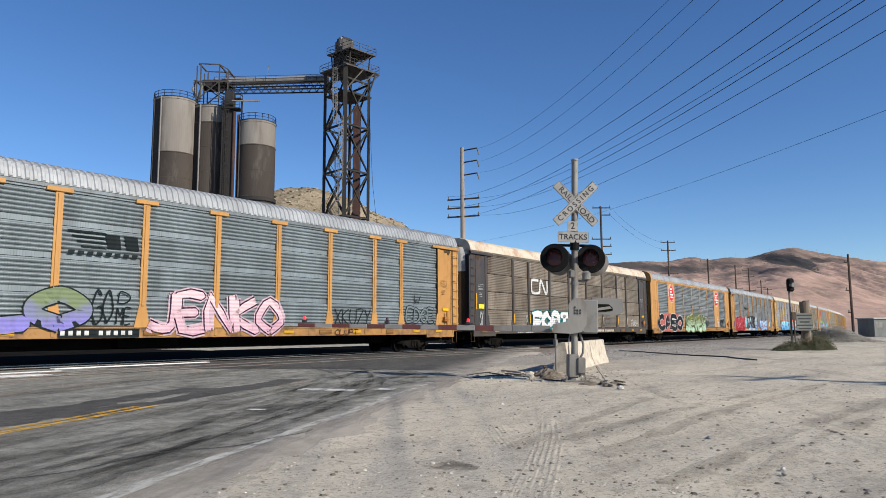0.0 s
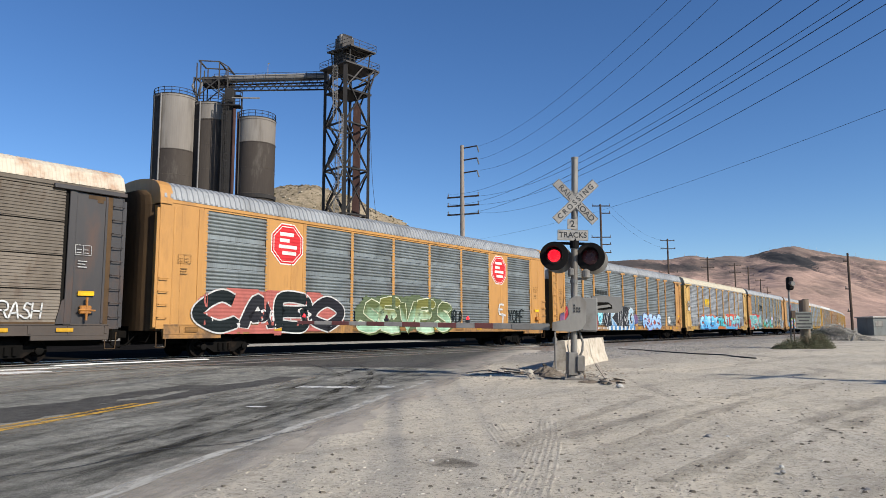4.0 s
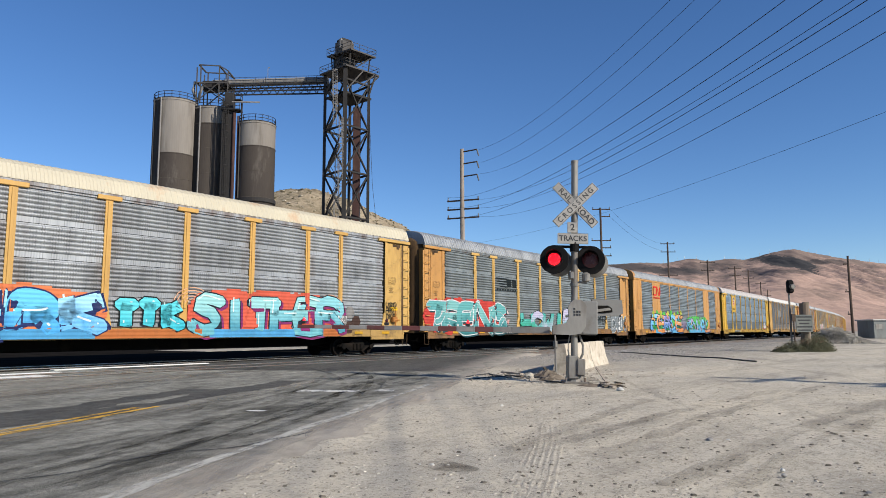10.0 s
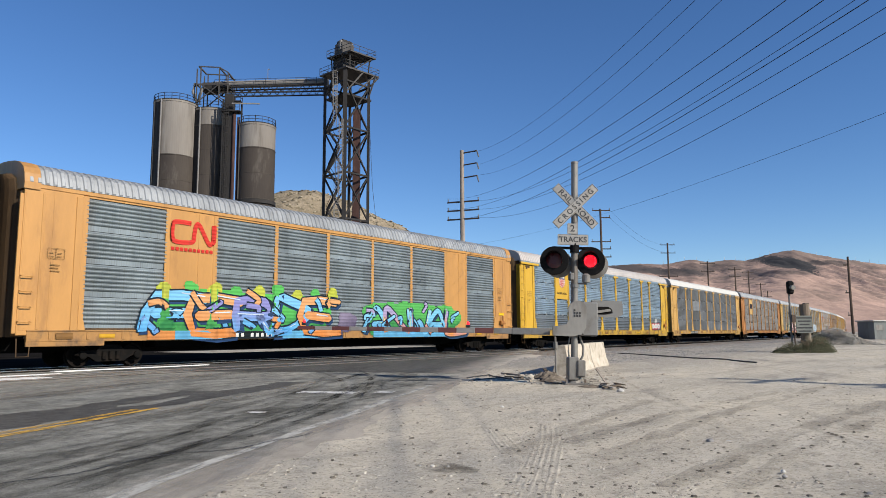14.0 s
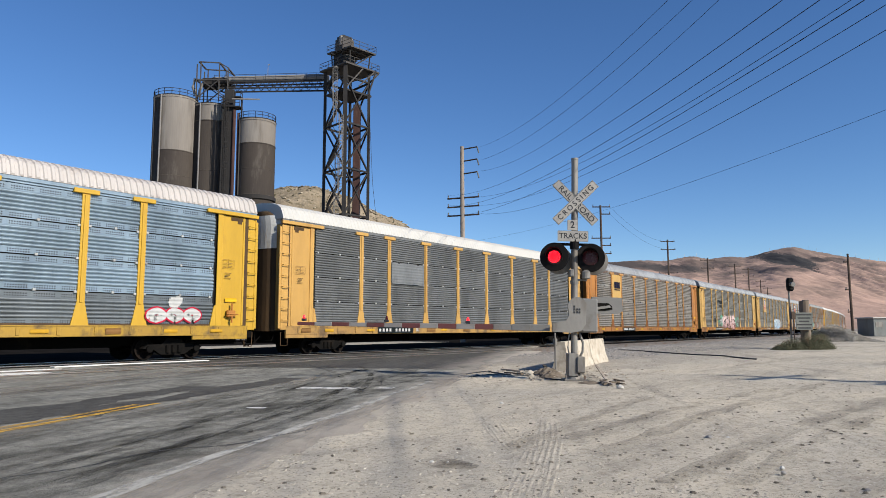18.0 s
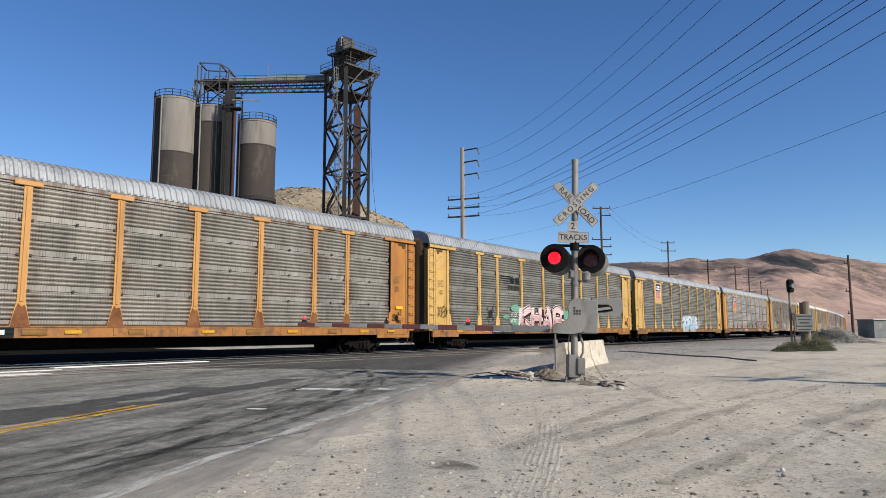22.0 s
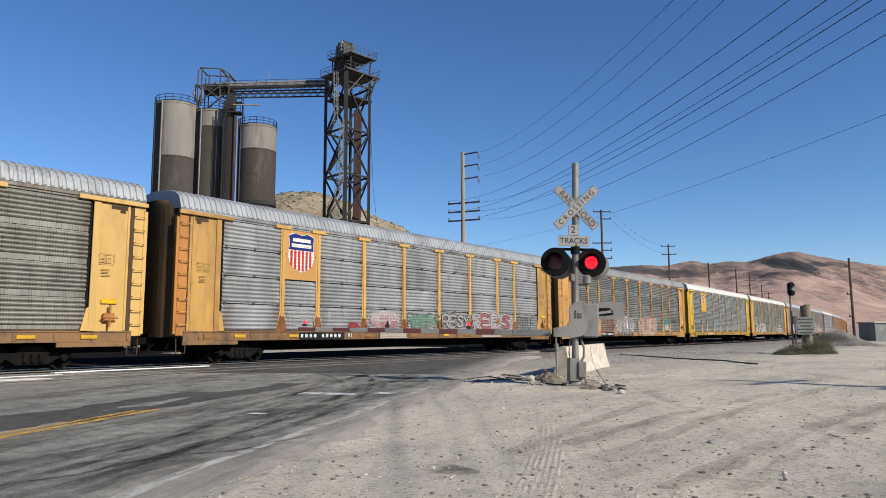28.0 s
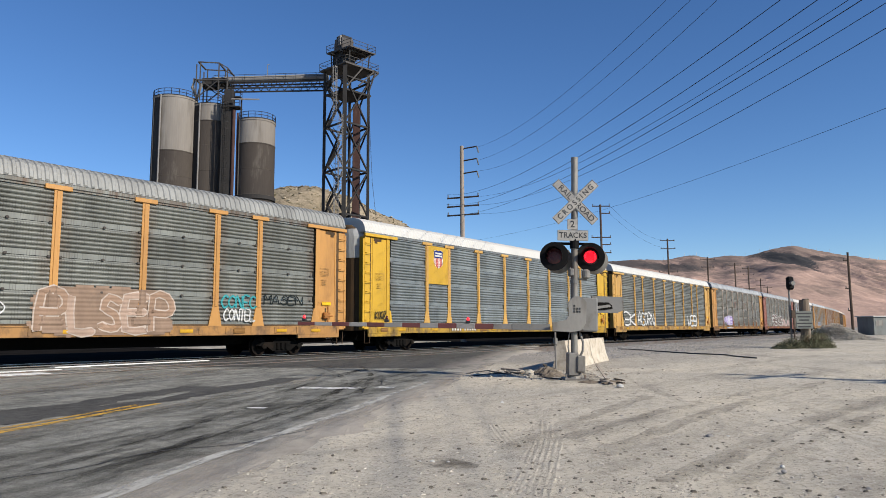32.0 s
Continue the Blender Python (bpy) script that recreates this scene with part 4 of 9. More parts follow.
SKIN = {
    "newgrey": zinc("new_grey_galvanised", (0.15, 0.17, 0.18), 0.15, 0.45, band=0.9),
    "bluegrey": zinc("blue_grey_galvanised", (0.225, 0.262, 0.275), 0.28, perf=0.3, edge=(0.1, 0.07, 0.05), edge_amount=0.4),
    "light": zinc("light_galvanised", (0.35, 0.362, 0.37), 0.4, perf=0.45, edge=(0.12, 0.07, 0.045), edge_amount=0.7),
    "grey": zinc("grey_galvanised", (0.21, 0.215, 0.192), 0.4, perf=0.5, edge=(0.1, 0.055, 0.03), edge_amount=0.8),
    "dark": zinc("dark_grey_sheet", (0.135, 0.14, 0.138), 0.3, metal=0.15, edge=(0.2, 0.2, 0.19), edge_amount=0.5),
    "tan": zinc("tan_stained_galvanised", (0.3, 0.275, 0.235), 0.5, perf=0.65, edge=(0.13, 0.06, 0.03), edge_amount=0.9),
    "brown": mat("brown_weathered_sheet", (0.094, 0.078, 0.062), 0.7, 0.0, col2=(0.17, 0.147, 0.12), big=0.5, fine=9, var=0.25, stain=(0.09, 0.06, 0.042), amount=0.35, streak=0.7, shift=0.6),
    "blue": zinc("new_bluish_galvanised", (0.23, 0.3, 0.355), 0.12, 0.4, band=0.9),
    "worn": zinc("worn_silver_galvanised", (0.32, 0.322, 0.315), 0.5, edge=(0.12, 0.07, 0.045), edge_amount=0.8),
    "slate": zinc("slate_galvanised", (0.23, 0.255, 0.255), 0.35, perf=0.25, edge=(0.09, 0.06, 0.045), edge_amount=0.5),
    "perforated": zinc("weathered_perforated_sheet", (0.235, 0.225, 0.19), 0.45, perf=0.65, edge=(0.09, 0.05, 0.03), edge_amount=0.8),
}
ROOF = {
    "pale": mat("pale_pinkish_roof_paint", (0.46, 0.425, 0.395), 0.6, var=0.12, stain=(0.36, 0.3, 0.26), amount=0.25, streak=0.3, bump=0.05),
    "zinc": zinc("galvanised_roof", (0.31, 0.32, 0.325), 0.3, 0.55, 0.25),
    "white": mat("white_roof_paint", (0.5, 0.487, 0.45), 0.6, var=0.1, stain=(0.5, 0.46, 0.4), amount=0.15, streak=0.3, bump=0.05),
    "cream": mat("cream_roof_paint", (0.47, 0.42, 0.31), 0.6, var=0.1, stain=(0.42, 0.22, 0.1), amount=0.22, stain_size=0.7, bump=0.05),
    "dull": zinc("dull_grey_roof", (0.26, 0.26, 0.245), 0.4, 0.6, 0.2),
    "rust": mat("rust_streaked_roof", (0.55, 0.48, 0.37), 0.65, var=0.12, stain=(0.33, 0.15, 0.07), amount=0.45, stain_size=0.8, bump=0.05),
}
rusted_foot = mat("rusted_paint", (0.13, 0.055, 0.03), 0.85, col2=(0.22, 0.1, 0.045), big=3, fine=20, var=0.35, bump=0.3)
DOOR = {"white": mat("white_door_paint", (0.5, 0.5, 0.48), 0.6, stain=(0.2, 0.12, 0.07), amount=0.4, streak=0.6)}


SILLS = {}


def dirty_sill(key):
    """The wagon's own paint, browned and blackened by brake dust along the sill."""
    if key not in SILLS:
        col = PAINT[key].node_tree.nodes["Mix"].inputs[6].default_value[:3]
        SILLS[key] = mat("grimy_sill_paint", tuple(c * 0.74 for c in col), 0.65, col2=tuple(0.5 * c + 0.5 * r for c, r in zip(col, (0.07, 0.045, 0.03))), big=0.9, fine=10, var=0.25,
                         stain=(0.05, 0.036, 0.027), amount=0.55, stain_size=1.6, streak=0.2, bump=0.1, shift=0.08)
    return SILLS[key]


def autorack(i, skin, post, roof, body=None, sill=None, style="T", sheet="ribbed", low="", feet="", label=""):
    """One covered car-carrying wagon: its frame, posts, side sheets, ends, roof and trucks."""
    key = body or post
    body = PAINT[key]
    sill = dirty_sill(sill or key)
    p, sk = PAINT[post], SKIN[skin]
    car = thing("autorack_wagon", (0, 0, 0), label, "train car", "train of covered car carriers")
    # Solid core; its near-black colour stands for the shade behind the seams.
    put("inner_body", core_mesh, gap_shade, car)
    put("centre_sill", under_mesh, under_dark, car, "grimy black underframe")
    put("side_sill", sill_mesh, sill, car)
    put("sill_ledge", shadow_line_mesh, shade_brown, car, "dark strip for the shadow line over the sill")
    put("side_sill", far_sill_mesh, sill, car)
    put("roof", roof_mesh[roof in ("white", "cream", "rust")], ROOF[roof], car)
    put("roof_rail", rail_mesh, sk if style == "T" else p, car)
    if i < 16:
        tagged(put("eave_trim", eave_dash_mesh, gap_shade, car), kind="stuff")
    for b in range(9):
        w = NARROW if b in (1, 7) else BAY
        plates = (style == "slim" and b in (1, 7))
        if plates:
            put("side_plate", flat_mesh, p, car, "flat painted plate", at=(POSTS[b] + 0.02, 0, 0))
            continue
        for r in range(ROWS):
            put("side_panel", panel_mesh[sheet, w], SKIN[low] if low and r == 0 else sk, car, at=(POSTS[b] + 0.025, -HALF + (0.028 if sheet == "ribbed" else 0.01), SILL1 + r * ROW_H))
    for k, x in enumerate(POSTS):
        if style == "T" and k in (0, 9):
            continue
        q = put("side_post", post_mesh[style], p, car, at=(x, 0, 0))
        if style == "T":
            if i != 1:
                put("post_cap", cap_mesh, p, q)
            if feet:
                put("post_foot", foot_mesh, rusted_foot, q, "rust-brown foot of the post")
    for e in (0, 1):
        for key in ("end_panel", "door_post", "panel_lip", "gusset"):
            put(key, pair[key][e], body, car)
        put("corner_post", pair["corner_post"][e], PAINT["rusty"] if (i, e) == (12, 0) else body, car)
        put("corner_post", pair["far_corner_post"][e], shade_brown, car)
        if style == "T" or e:
            put("door_gap", pair["door_gap"][e], shade_brown, car)
        if style == "T":
            put("door_track", pair["door_track"][e], body, car)
        else:
            put("roof_end", pair["roof_end"][e], body, car, "painted arch at the end of the roof")
            put("end_plate", pair["end_plate"][e], body, car, "plain painted end panel")
        put("end_door", pair["end_door"][e], shade_brown, car, "bowed end door, darkened for the shade between wagons")
        put("step", pair["step"][e], shade_brown, car)
        put("coupler", pair["coupler"][e], under_dark, car)
        for k in range(9 if style == "T" else 4):
            put("ladder_rung", rung_mesh, body, car, at=(0 if e == 0 else BODY - 0.38, 0, SILL1 + 0.25 + 0.44 * k))
        t = put("truck", truck_mesh, truck_iron, car, "cast iron two-axle truck", at=(3.05 if e == 0 else BODY - 3.05, 0, 0))
        for dx in (-0.89, 0.89):
            put("wheelset", wheel_mesh, wheel_steel, t, at=(dx, 0, 0.395))
            put("axle_bearing", bearing_mesh, truck_iron, t, at=(dx, -1.13, 0.395))
    return car


TRAIN = [
    dict(skin="bluegrey", post="orange", roof="zinc", label="blue-grey galvanised autorack wagon with orange posts and graffiti"),
    dict(skin="brown", post="umber", body="black", sill="umber", roof="rust", sheet="plain", label="dark brown weathered autorack wagon with a rust-streaked cream roof"),
    dict(skin="slate", post="orange", roof="zinc", style="slim", label="orange and grey autorack wagon with a red octagon emblem"),
    dict(skin="slate", post="orange", roof="zinc", label="grey autorack wagon with orange posts and large red graffiti"),
    dict(skin="light", post="amber", body="buff", roof="cream", label="pale galvanised autorack wagon with yellow ends and bright blue graffiti"),
    dict(skin="slate", post="buff", body="orange", sill="tan", roof="zinc", label="grey autorack wagon with orange ends and teal graffiti"),
    dict(skin="bluegrey", post="orange", roof="zinc", style="slim", label="orange-framed autorack wagon with blue and green graffiti"),
    dict(skin="blue", low="newgrey", post="yellow", roof="pale", sheet="banded", label="clean bright yellow autorack wagon with bluish sheets"),
    dict(skin="dark", post="amber", roof="white", sheet="fine", label="dark grey autorack wagon with amber posts and white roof"),
    dict(skin="tan", post="orange", body="rusty", roof="zinc", feet="rust", label="weathered tan-stained autorack wagon with a yellow emblem plate"),
    dict(skin="perforated", post="buff", roof="zinc", sill="rusty", label="dull weathered autorack wagon with yellow posts and pink graffiti"),
    dict(skin="perforated", post="buff", roof="zinc", sill="tan", label="weathered autorack wagon with buff ends and shield emblem"),
    dict(skin="worn", post="amber", body="ochre", roof="zinc", sill="tan", sheet="broad", feet="rust", label="silver autorack wagon with yellow posts and shield emblem"),
    dict(skin="grey", post="orange", roof="dull", label="grey autorack wagon with orange ends and small graffiti"),
    dict(skin="slate", post="amber", body="yellow", roof="white", label="blue-grey autorack wagon with yellow ends and white roof"),
    dict(skin="grey", post="amber", roof="white", label="grey autorack wagon with amber ends and white roof"),
    dict(skin="perforated", post="clay", body="orange", sill="tan", roof="zinc", feet="rust", label="tan-stained autorack wagon with orange ends and purple graffiti"),
    dict(skin="perforated", post="clay", body="maroon", roof="zinc", label="grey autorack wagon with red-brown ends and white graffiti"),
    dict(skin="light", post="clay", body="brown", roof="white", label="pale autorack wagon with faded posts and brown ends"),
    dict(skin="grey", post="orange", roof="zinc", label="grey autorack wagon with orange posts"),
    dict(skin="tan", post="rusty", roof="dull", label="tan-stained autorack wagon with rusty posts"),
    dict(skin="grey", post="orange", roof="zinc", label="grey autorack wagon with orange posts"),
    dict(skin="brown", post="brown", roof="rust", sheet="plain", label="brown weathered autorack wagon"),
    dict(skin="slate", post="orange", roof="zinc", label="blue-grey autorack wagon with orange posts"),
    dict(skin="tan", post="orange", roof="zinc", label="tan-stained autorack wagon with orange posts"),
    dict(skin="grey", post="amber", roof="zinc", label="grey autorack wagon with amber posts"),
]
# the small clips that hold the sheets together along their seams
clip_pale = mat("pale_clip_metal", (0.42, 0.42, 0.4), 0.6, 0.2, stain=(0.2, 0.17, 0.14), amount=0.4, stain_size=9, shift=0.2)
clip_dark = mat("dark_clip_metal", (0.07, 0.062, 0.055), 0.7, 0.1, shift=0.2)
# Dark dashes draw the shadow that the scalloped roof edge casts along the eave.
eave_dash_s = Shape()
for k in range(112):
    eave_dash_s.box(0.6 + k * 0.232, -HALF - 0.066, EAVE + 0.125, 0.72 + k * 0.232, -HALF - 0.058, EAVE + 0.152)
eave_dash_mesh = eave_dash_s.mesh("eave_trim")


def seam_clips(i, material, mid):
    for b in range(9):
        w = NARROW if b in (1, 7) else BAY
        for r in (1, 2, 3):
            z = SILL1 + r * ROW_H
            for x in (POSTS[b] + 0.17, POSTS[b] + w - 0.17):
                put("panel_clip", bolt_mesh, material, cars[i], at=(x, 0, z))
            put("panel_clip", bolt_mesh, mid, cars[i], at=(POSTS[b] + w * 0.52, 0, z + 0.02))


cars = [autorack(i, **spec) for i, spec in enumerate(TRAIN)]
for i in (7, 8):
    seam_clips(i, clip_pale, clip_pale)
for i in (9, 12, 13):
    seam_clips(i, clip_dark, clip_dark)


def car_pose(i, t):
    """Where wagon i is at t seconds, with both trucks on the line."""
    s = FIRST + LENGTH * i - run(t)
    a, b = s + 3.05, s + BODY - 3.05
    ya, yb = line_y(a), line_y(b)
    turn = math.atan2(yb - ya, b - a)
    m = pose((a + b) / 2, (ya + yb) / 2, RAIL_TOP, 0, 0, math.degrees(turn))
    return m @ Matrix.Translation((-BODY / 2, 0, 0))

# ---- paint, emblems and lettering on the wagons ----
def face(x, z):
    """How far out the wagon's side stands at this place."""
    if z < SILL1 + 0.02:
        return -HALF - 0.068
    if x < END + 0.05 or x > BODY - END - 0.05:
        return -HALF - 0.07
    wide = 0.12 if z > SILL1 + 0.75 else 0.36 - 0.33 * (z - SILL1)
    for p in POSTS:
        if abs(x - p) < wide:
            return -HALF - 0.094
    return -HALF - 0.041


SPRAY = {}


def spray(col, head=None):
    """Sprayed paint, shading into a second colour towards its head, with the ridges of the sheet showing through."""
    key = tuple(round(c, 3) for c in (*col, *(head or ())))
    if key in SPRAY:
        return SPRAY[key]
    m = mat("spray_paint", col, 0.7, col2=head and tuple(0.5 * a + 0.5 * b for a, b in zip(col, head)), big=1.6, fine=7, var=0.22, stain=tuple(c * 0.55 + 0.02 for c in col), amount=0.3, stain_size=2.5, streak=0.5, bump=0)
    t, n = m.node_tree, m.node_tree.nodes
    link = t.links.new
    bsdf = n["Principled BSDF"]
    tc, sep, wave, sine, bump = (n.new("ShaderNode" + q) for q in ("TexCoord", "SeparateXYZ", "Math", "Math", "Bump"))
    link(tc.outputs["Object"], sep.inputs[0])
    if head:
        nz, lift, rng, mixn = (n.new("ShaderNode" + q) for q in ("TexNoise", "Math", "MapRange", "Mix"))
        nz.inputs["Scale"].default_value, nz.inputs["Detail"].default_value = 1.8, 4.0
        link(tc.outputs["Object"], nz.inputs["Vector"])
        lift.operation = "MULTIPLY_ADD"
        link(nz.outputs["Fac"], lift.inputs[0])
        lift.inputs[1].default_value = 1.4
        link(sep.outputs[2], lift.inputs[2])
        link(lift.outputs[0], rng.inputs[0])
        rng.inputs[1].default_value, rng.inputs[2].default_value = 2.0, 2.7
        mixn.data_type = "RGBA"
        link(rng.outputs[0], mixn.inputs[0])
        link(bsdf.inputs["Base Color"].links[0].from_socket, mixn.inputs[6])
        mixn.inputs[7].default_value = (*head, 1)
        link(mixn.outputs[2], bsdf.inputs["Base Color"])
    wave.operation, sine.operation = "MULTIPLY", "SINE"
    link(sep.outputs[2], wave.inputs[0])
    wave.inputs[1].default_value = 46.0
    link(wave.outputs[0], sine.inputs[0])
    bump.inputs["Strength"].default_value, bump.inputs["Distance"].default_value = 0.4, 0.015
    link(sine.outputs[0], bump.inputs["Height"])
    link(bump.outputs[0], bsdf.inputs["Normal"])
    SPRAY[key] = m
    return m


def smooth_line(pts, n=7):
    """A flowing line through the points."""
    p = [Vector(q) for q in pts]
    p = [p[0]] + p + [p[-1]]
    out = []
    for i in range(1, len(p) - 2):
        for k in range(n):
            t = k / n
            a, b, c, d = p[i - 1], p[i], p[i + 1], p[i + 2]
            out.append(0.5 * ((2 * b) + (c - a) * t + (2 * a - 5 * b + 4 * c - d) * t * t + (3 * b - a - 3 * c + d) * t ** 3))
    out.append(p[-2])
    return out


def ribbon(s, line, width, lift):
    """A painted stroke along the line, with rounded ends, lying on the wagon's side."""
    n, k = len(line), len(s.v)
    pts = [(line[0], 0.35), *((q, 1.0) for q in line), (line[-1], 0.35)]
    m = len(pts)
    for i, (q, w) in enumerate(pts):
        a, b = pts[max(i - 1, 0)][0], pts[min(i + 1, m - 1)][0]
        d = (b - a)
        d = d.normalized() if d.length > 1e-6 else Vector((1, 0))
        if i in (0, m - 1):
            q = q + d * (-width * 0.4 if i == 0 else width * 0.4)
        side = Vector((-d.y, d.x)) * width / 2 * w
        for e in (q + side, q, q - side):
            s.v.append((e.x, face(e.x, e.y) - lift, e.y))
    for i in range(m - 1):
        for j in (0, 1):
            s.f.append((k + 3 * i + j, k + 3 * i + j + 1, k + 3 * i + j + 4, k + 3 * i + j + 3))


def cloud(s, x0, x1, z0, z1, lift, rough=0.35, cell=0.07, seed=0.0, power=4):
    """An uneven patch of paint."""
    nx, nz = int((x1 - x0) / cell), int((z1 - z0) / cell)
    for i in range(nx):
        for j in range(nz):
            u, v = 2 * (i + 0.5) / nx - 1, 2 * (j + 0.5) / nz - 1
            x, z = x0 + i * cell, z0 + j * cell
            d = abs(u) ** power + abs(v) ** power + rough * noise.noise(Vector((x * 1.1 + seed, z * 1.6, seed))) + rough * 0.6 * noise.noise(Vector((x * 3 + seed, z * 3, seed)))
            if d < 0.66:
                s.add([(a, face(a, b) - lift, b) for a, b in ((x, z), (x + cell, z), (x + cell, z + cell), (x, z + cell))], [(0, 1, 2, 3)])


WORD = {"A": "00 26 40|12 32", "B": "00 06 36 44 33 03|33 42 30 00", "C": "45 26 04 02 20 41", "D": "00 06 26 44 42 20 00", "E": "40 00 06 46|03 33", "F": "00 06 46|03 33", "G": "45 26 04 02 20 41 43 23",
        "H": "00 06|40 46|03 43", "I": "20 26", "J": "46 41 20 01", "K": "00 06|46 03 40", "L": "06 00 40", "M": "00 06 23 46 40", "N": "00 06 40 46", "O": "20 02 04 26 44 42 20", "P": "00 06 36 44 33 03",
        "R": "00 06 36 44 33 03|23 40", "S": "01 20 41 33 14 26 45", "T": "06 46|26 20", "U": "06 02 20 42 46", "V": "06 20 46", "W": "06 10 23 30 46", "X": "00 46|06 40", "Y": "06 23 46|23 20", "Z": "06 46 00 40"}


def letter_lines(letter, x, z, w, h, lean, rnd, wild, curved):
    """The strokes of one letter in the box at (x, z)."""
    out = []
    for stroke in WORD[letter].split("|"):
        pts = []
        for q in stroke.split():
            u, v = int(q[0]) / 4.0 + rnd.uniform(-wild, wild), int(q[1]) / 6.0 + rnd.uniform(-wild, wild) * 0.6
            v = min(max(v, 0.0), 1.0)
            pts.append((x + w * (u + lean * (v - 0.5)), z + h * v))
        out.append(smooth_line(pts, 6 if curved else 2))
    return out


def piece(car, word, x0, x1, z0, z1, fills, line, width=None, edge=0.06, back=None, block=None, glint=None, curved=True, seed=1, wild=0.08, halo=None, tight=1.0, busy=0):
    """A sprayed word in fat overlapping letters: a backing cloud, a block shadow, outlines, fills in two tones and glints."""
    rnd = random.Random(seed)
    n = len(word)
    step = (x1 - x0) / n
    width = width or min(0.3 * step, 0.3 * (z1 - z0))
    if back:
        s = Shape()
        cloud(s, x0 - 0.35, x1 + 0.35, z0 - 0.02, z1 + 0.16, 0.004, seed=seed * 3.7)
        put("graffiti", s, back if isinstance(back, bpy.types.Material) else (spray(*back) if isinstance(back[0], tuple) else spray(back)), car, "sprayed background patch")
    fat = width / 2 + edge
    for k, letter in enumerate(word):
        w = step * rnd.uniform(1.0, 1.12) * tight - 2 * fat * 0.8
        h = (z1 - z0 - 2 * fat) * rnd.uniform(0.86, 1.0)
        lines = letter_lines(letter, x0 + step * k + fat * 0.8, z0 + fat + rnd.uniform(0, 0.08), w, h, rnd.uniform(-0.08, 0.16), rnd, wild, curved)
        o = None
        for name, grow, colour, lift, shift in (("graffiti_halo", 2 * edge + 0.12, halo, 0.006, (0, 0)), ("graffiti_block", 2 * edge, block, 0.008, (0.1, -0.08)), ("graffiti_letter", 2 * edge, line, 0.011, (0, 0)), ("graffiti_fill", 0, fills[k % len(fills)], 0.018, (0, 0))):
            if colour is None:
                continue
            s = Shape()
            for ln in lines:
                ribbon(s, [q + Vector(shift) for q in ln], width + grow, lift + 0.0006 * k)
            m = spray(*colour) if isinstance(colour[0], tuple) else spray(colour)
            if name == "graffiti_letter":
                o = put(name, s, m, car, "sprayed bubble letter with a dark outline" if sum(line) < 0.6 else "sprayed bubble letter with a pale outline")
            else:
                put(name, s, m, o or car)
        for b in range(busy):
            # wild arms and arrows that cross the letter
            ax, az = x0 + step * (k + rnd.uniform(0.1, 0.9)), z0 + (z1 - z0) * rnd.uniform(0.15, 0.8)
            arm = smooth_line([(ax, az), (ax + rnd.uniform(-0.35, 0.35), az + rnd.uniform(-0.1, 0.35)), (ax + rnd.uniform(-0.7, 0.7), az + rnd.uniform(0.1, 0.5))], 4)
            for grow, colour, lift in ((2 * edge, line, 0.02), (0.0, fills[(k + b + 1) % len(fills)], 0.026)):
                s = Shape()
                ribbon(s, arm, width * 0.55 + grow, lift + 0.0006 * k + 0.0003 * b)
                put("graffiti_arm", s, spray(*colour) if isinstance(colour[0], tuple) else spray(colour), o)
        if glint:
            s = Shape()
            for ln in lines:
                m = max(len(ln) // 3, 2)
                ribbon(s, [q + Vector((-width * 0.2, width * 0.24)) for q in ln[-m:]], width * 0.12, 0.024 + 0.0006 * k)
            put("graffiti_glint", s, spray(glint), o)


def tag_word(car, word, x0, x1, z0, z1, col, width=0.05, seed=1, wild=0.06, curved=True):
    """A word written in one thin line."""
    rnd = random.Random(seed)
    step = (x1 - x0) / len(word)
    s = Shape()
    for k, letter in enumerate(word):
        for ln in letter_lines(letter, x0 + step * (k + 0.06), z0, step * 0.82, z1 - z0, 0.12, rnd, wild, curved):
            ribbon(s, ln, width, 0.012)
    return put("graffiti_tag", s, spray(col), car, "thin sprayed writing")


def blob(car, x0, x1, z0, z1, col, seed, lift=0.008, label="sprayed patch of paint"):
    s = Shape()
    cloud(s, x0, x1, z0, z1, lift, 0.5, 0.05, seed, 2)
    return put("graffiti", s, spray(*col) if isinstance(col[0], tuple) else spray(col), car, label)


def mark(car, name, col, boxes, label, lift=0.01, material=None):
    """Flat painted bars (x0, z0, x1, z1) on the wagon's side; small writing stays one piece."""
    s = Shape()
    for x0, z0, x1, z1 in boxes:
        y = min(face(x0, z0), face(x1, z1), face((x0 + x1) / 2, z0))
        one = s if name in ("stencil", "number_bars", "sill_lettering") else Shape()
        one.box(x0, y - lift - 0.003, z0, x1, y - lift, z1)
        if one is not s:
            put(name, one, material or spray(col), car, label)
    if s.v:
        return put(name, s, material or spray(col), car, label)


def plate_mark(car, x0, z0, x1, z1, material, label):
    """A flat emblem plate that covers part of a bay."""
    return put("emblem_plate", Shape().box(x0, -HALF - 0.05, z0, x1, -HALF - 0.02, z1, 0.006), material, car, label)


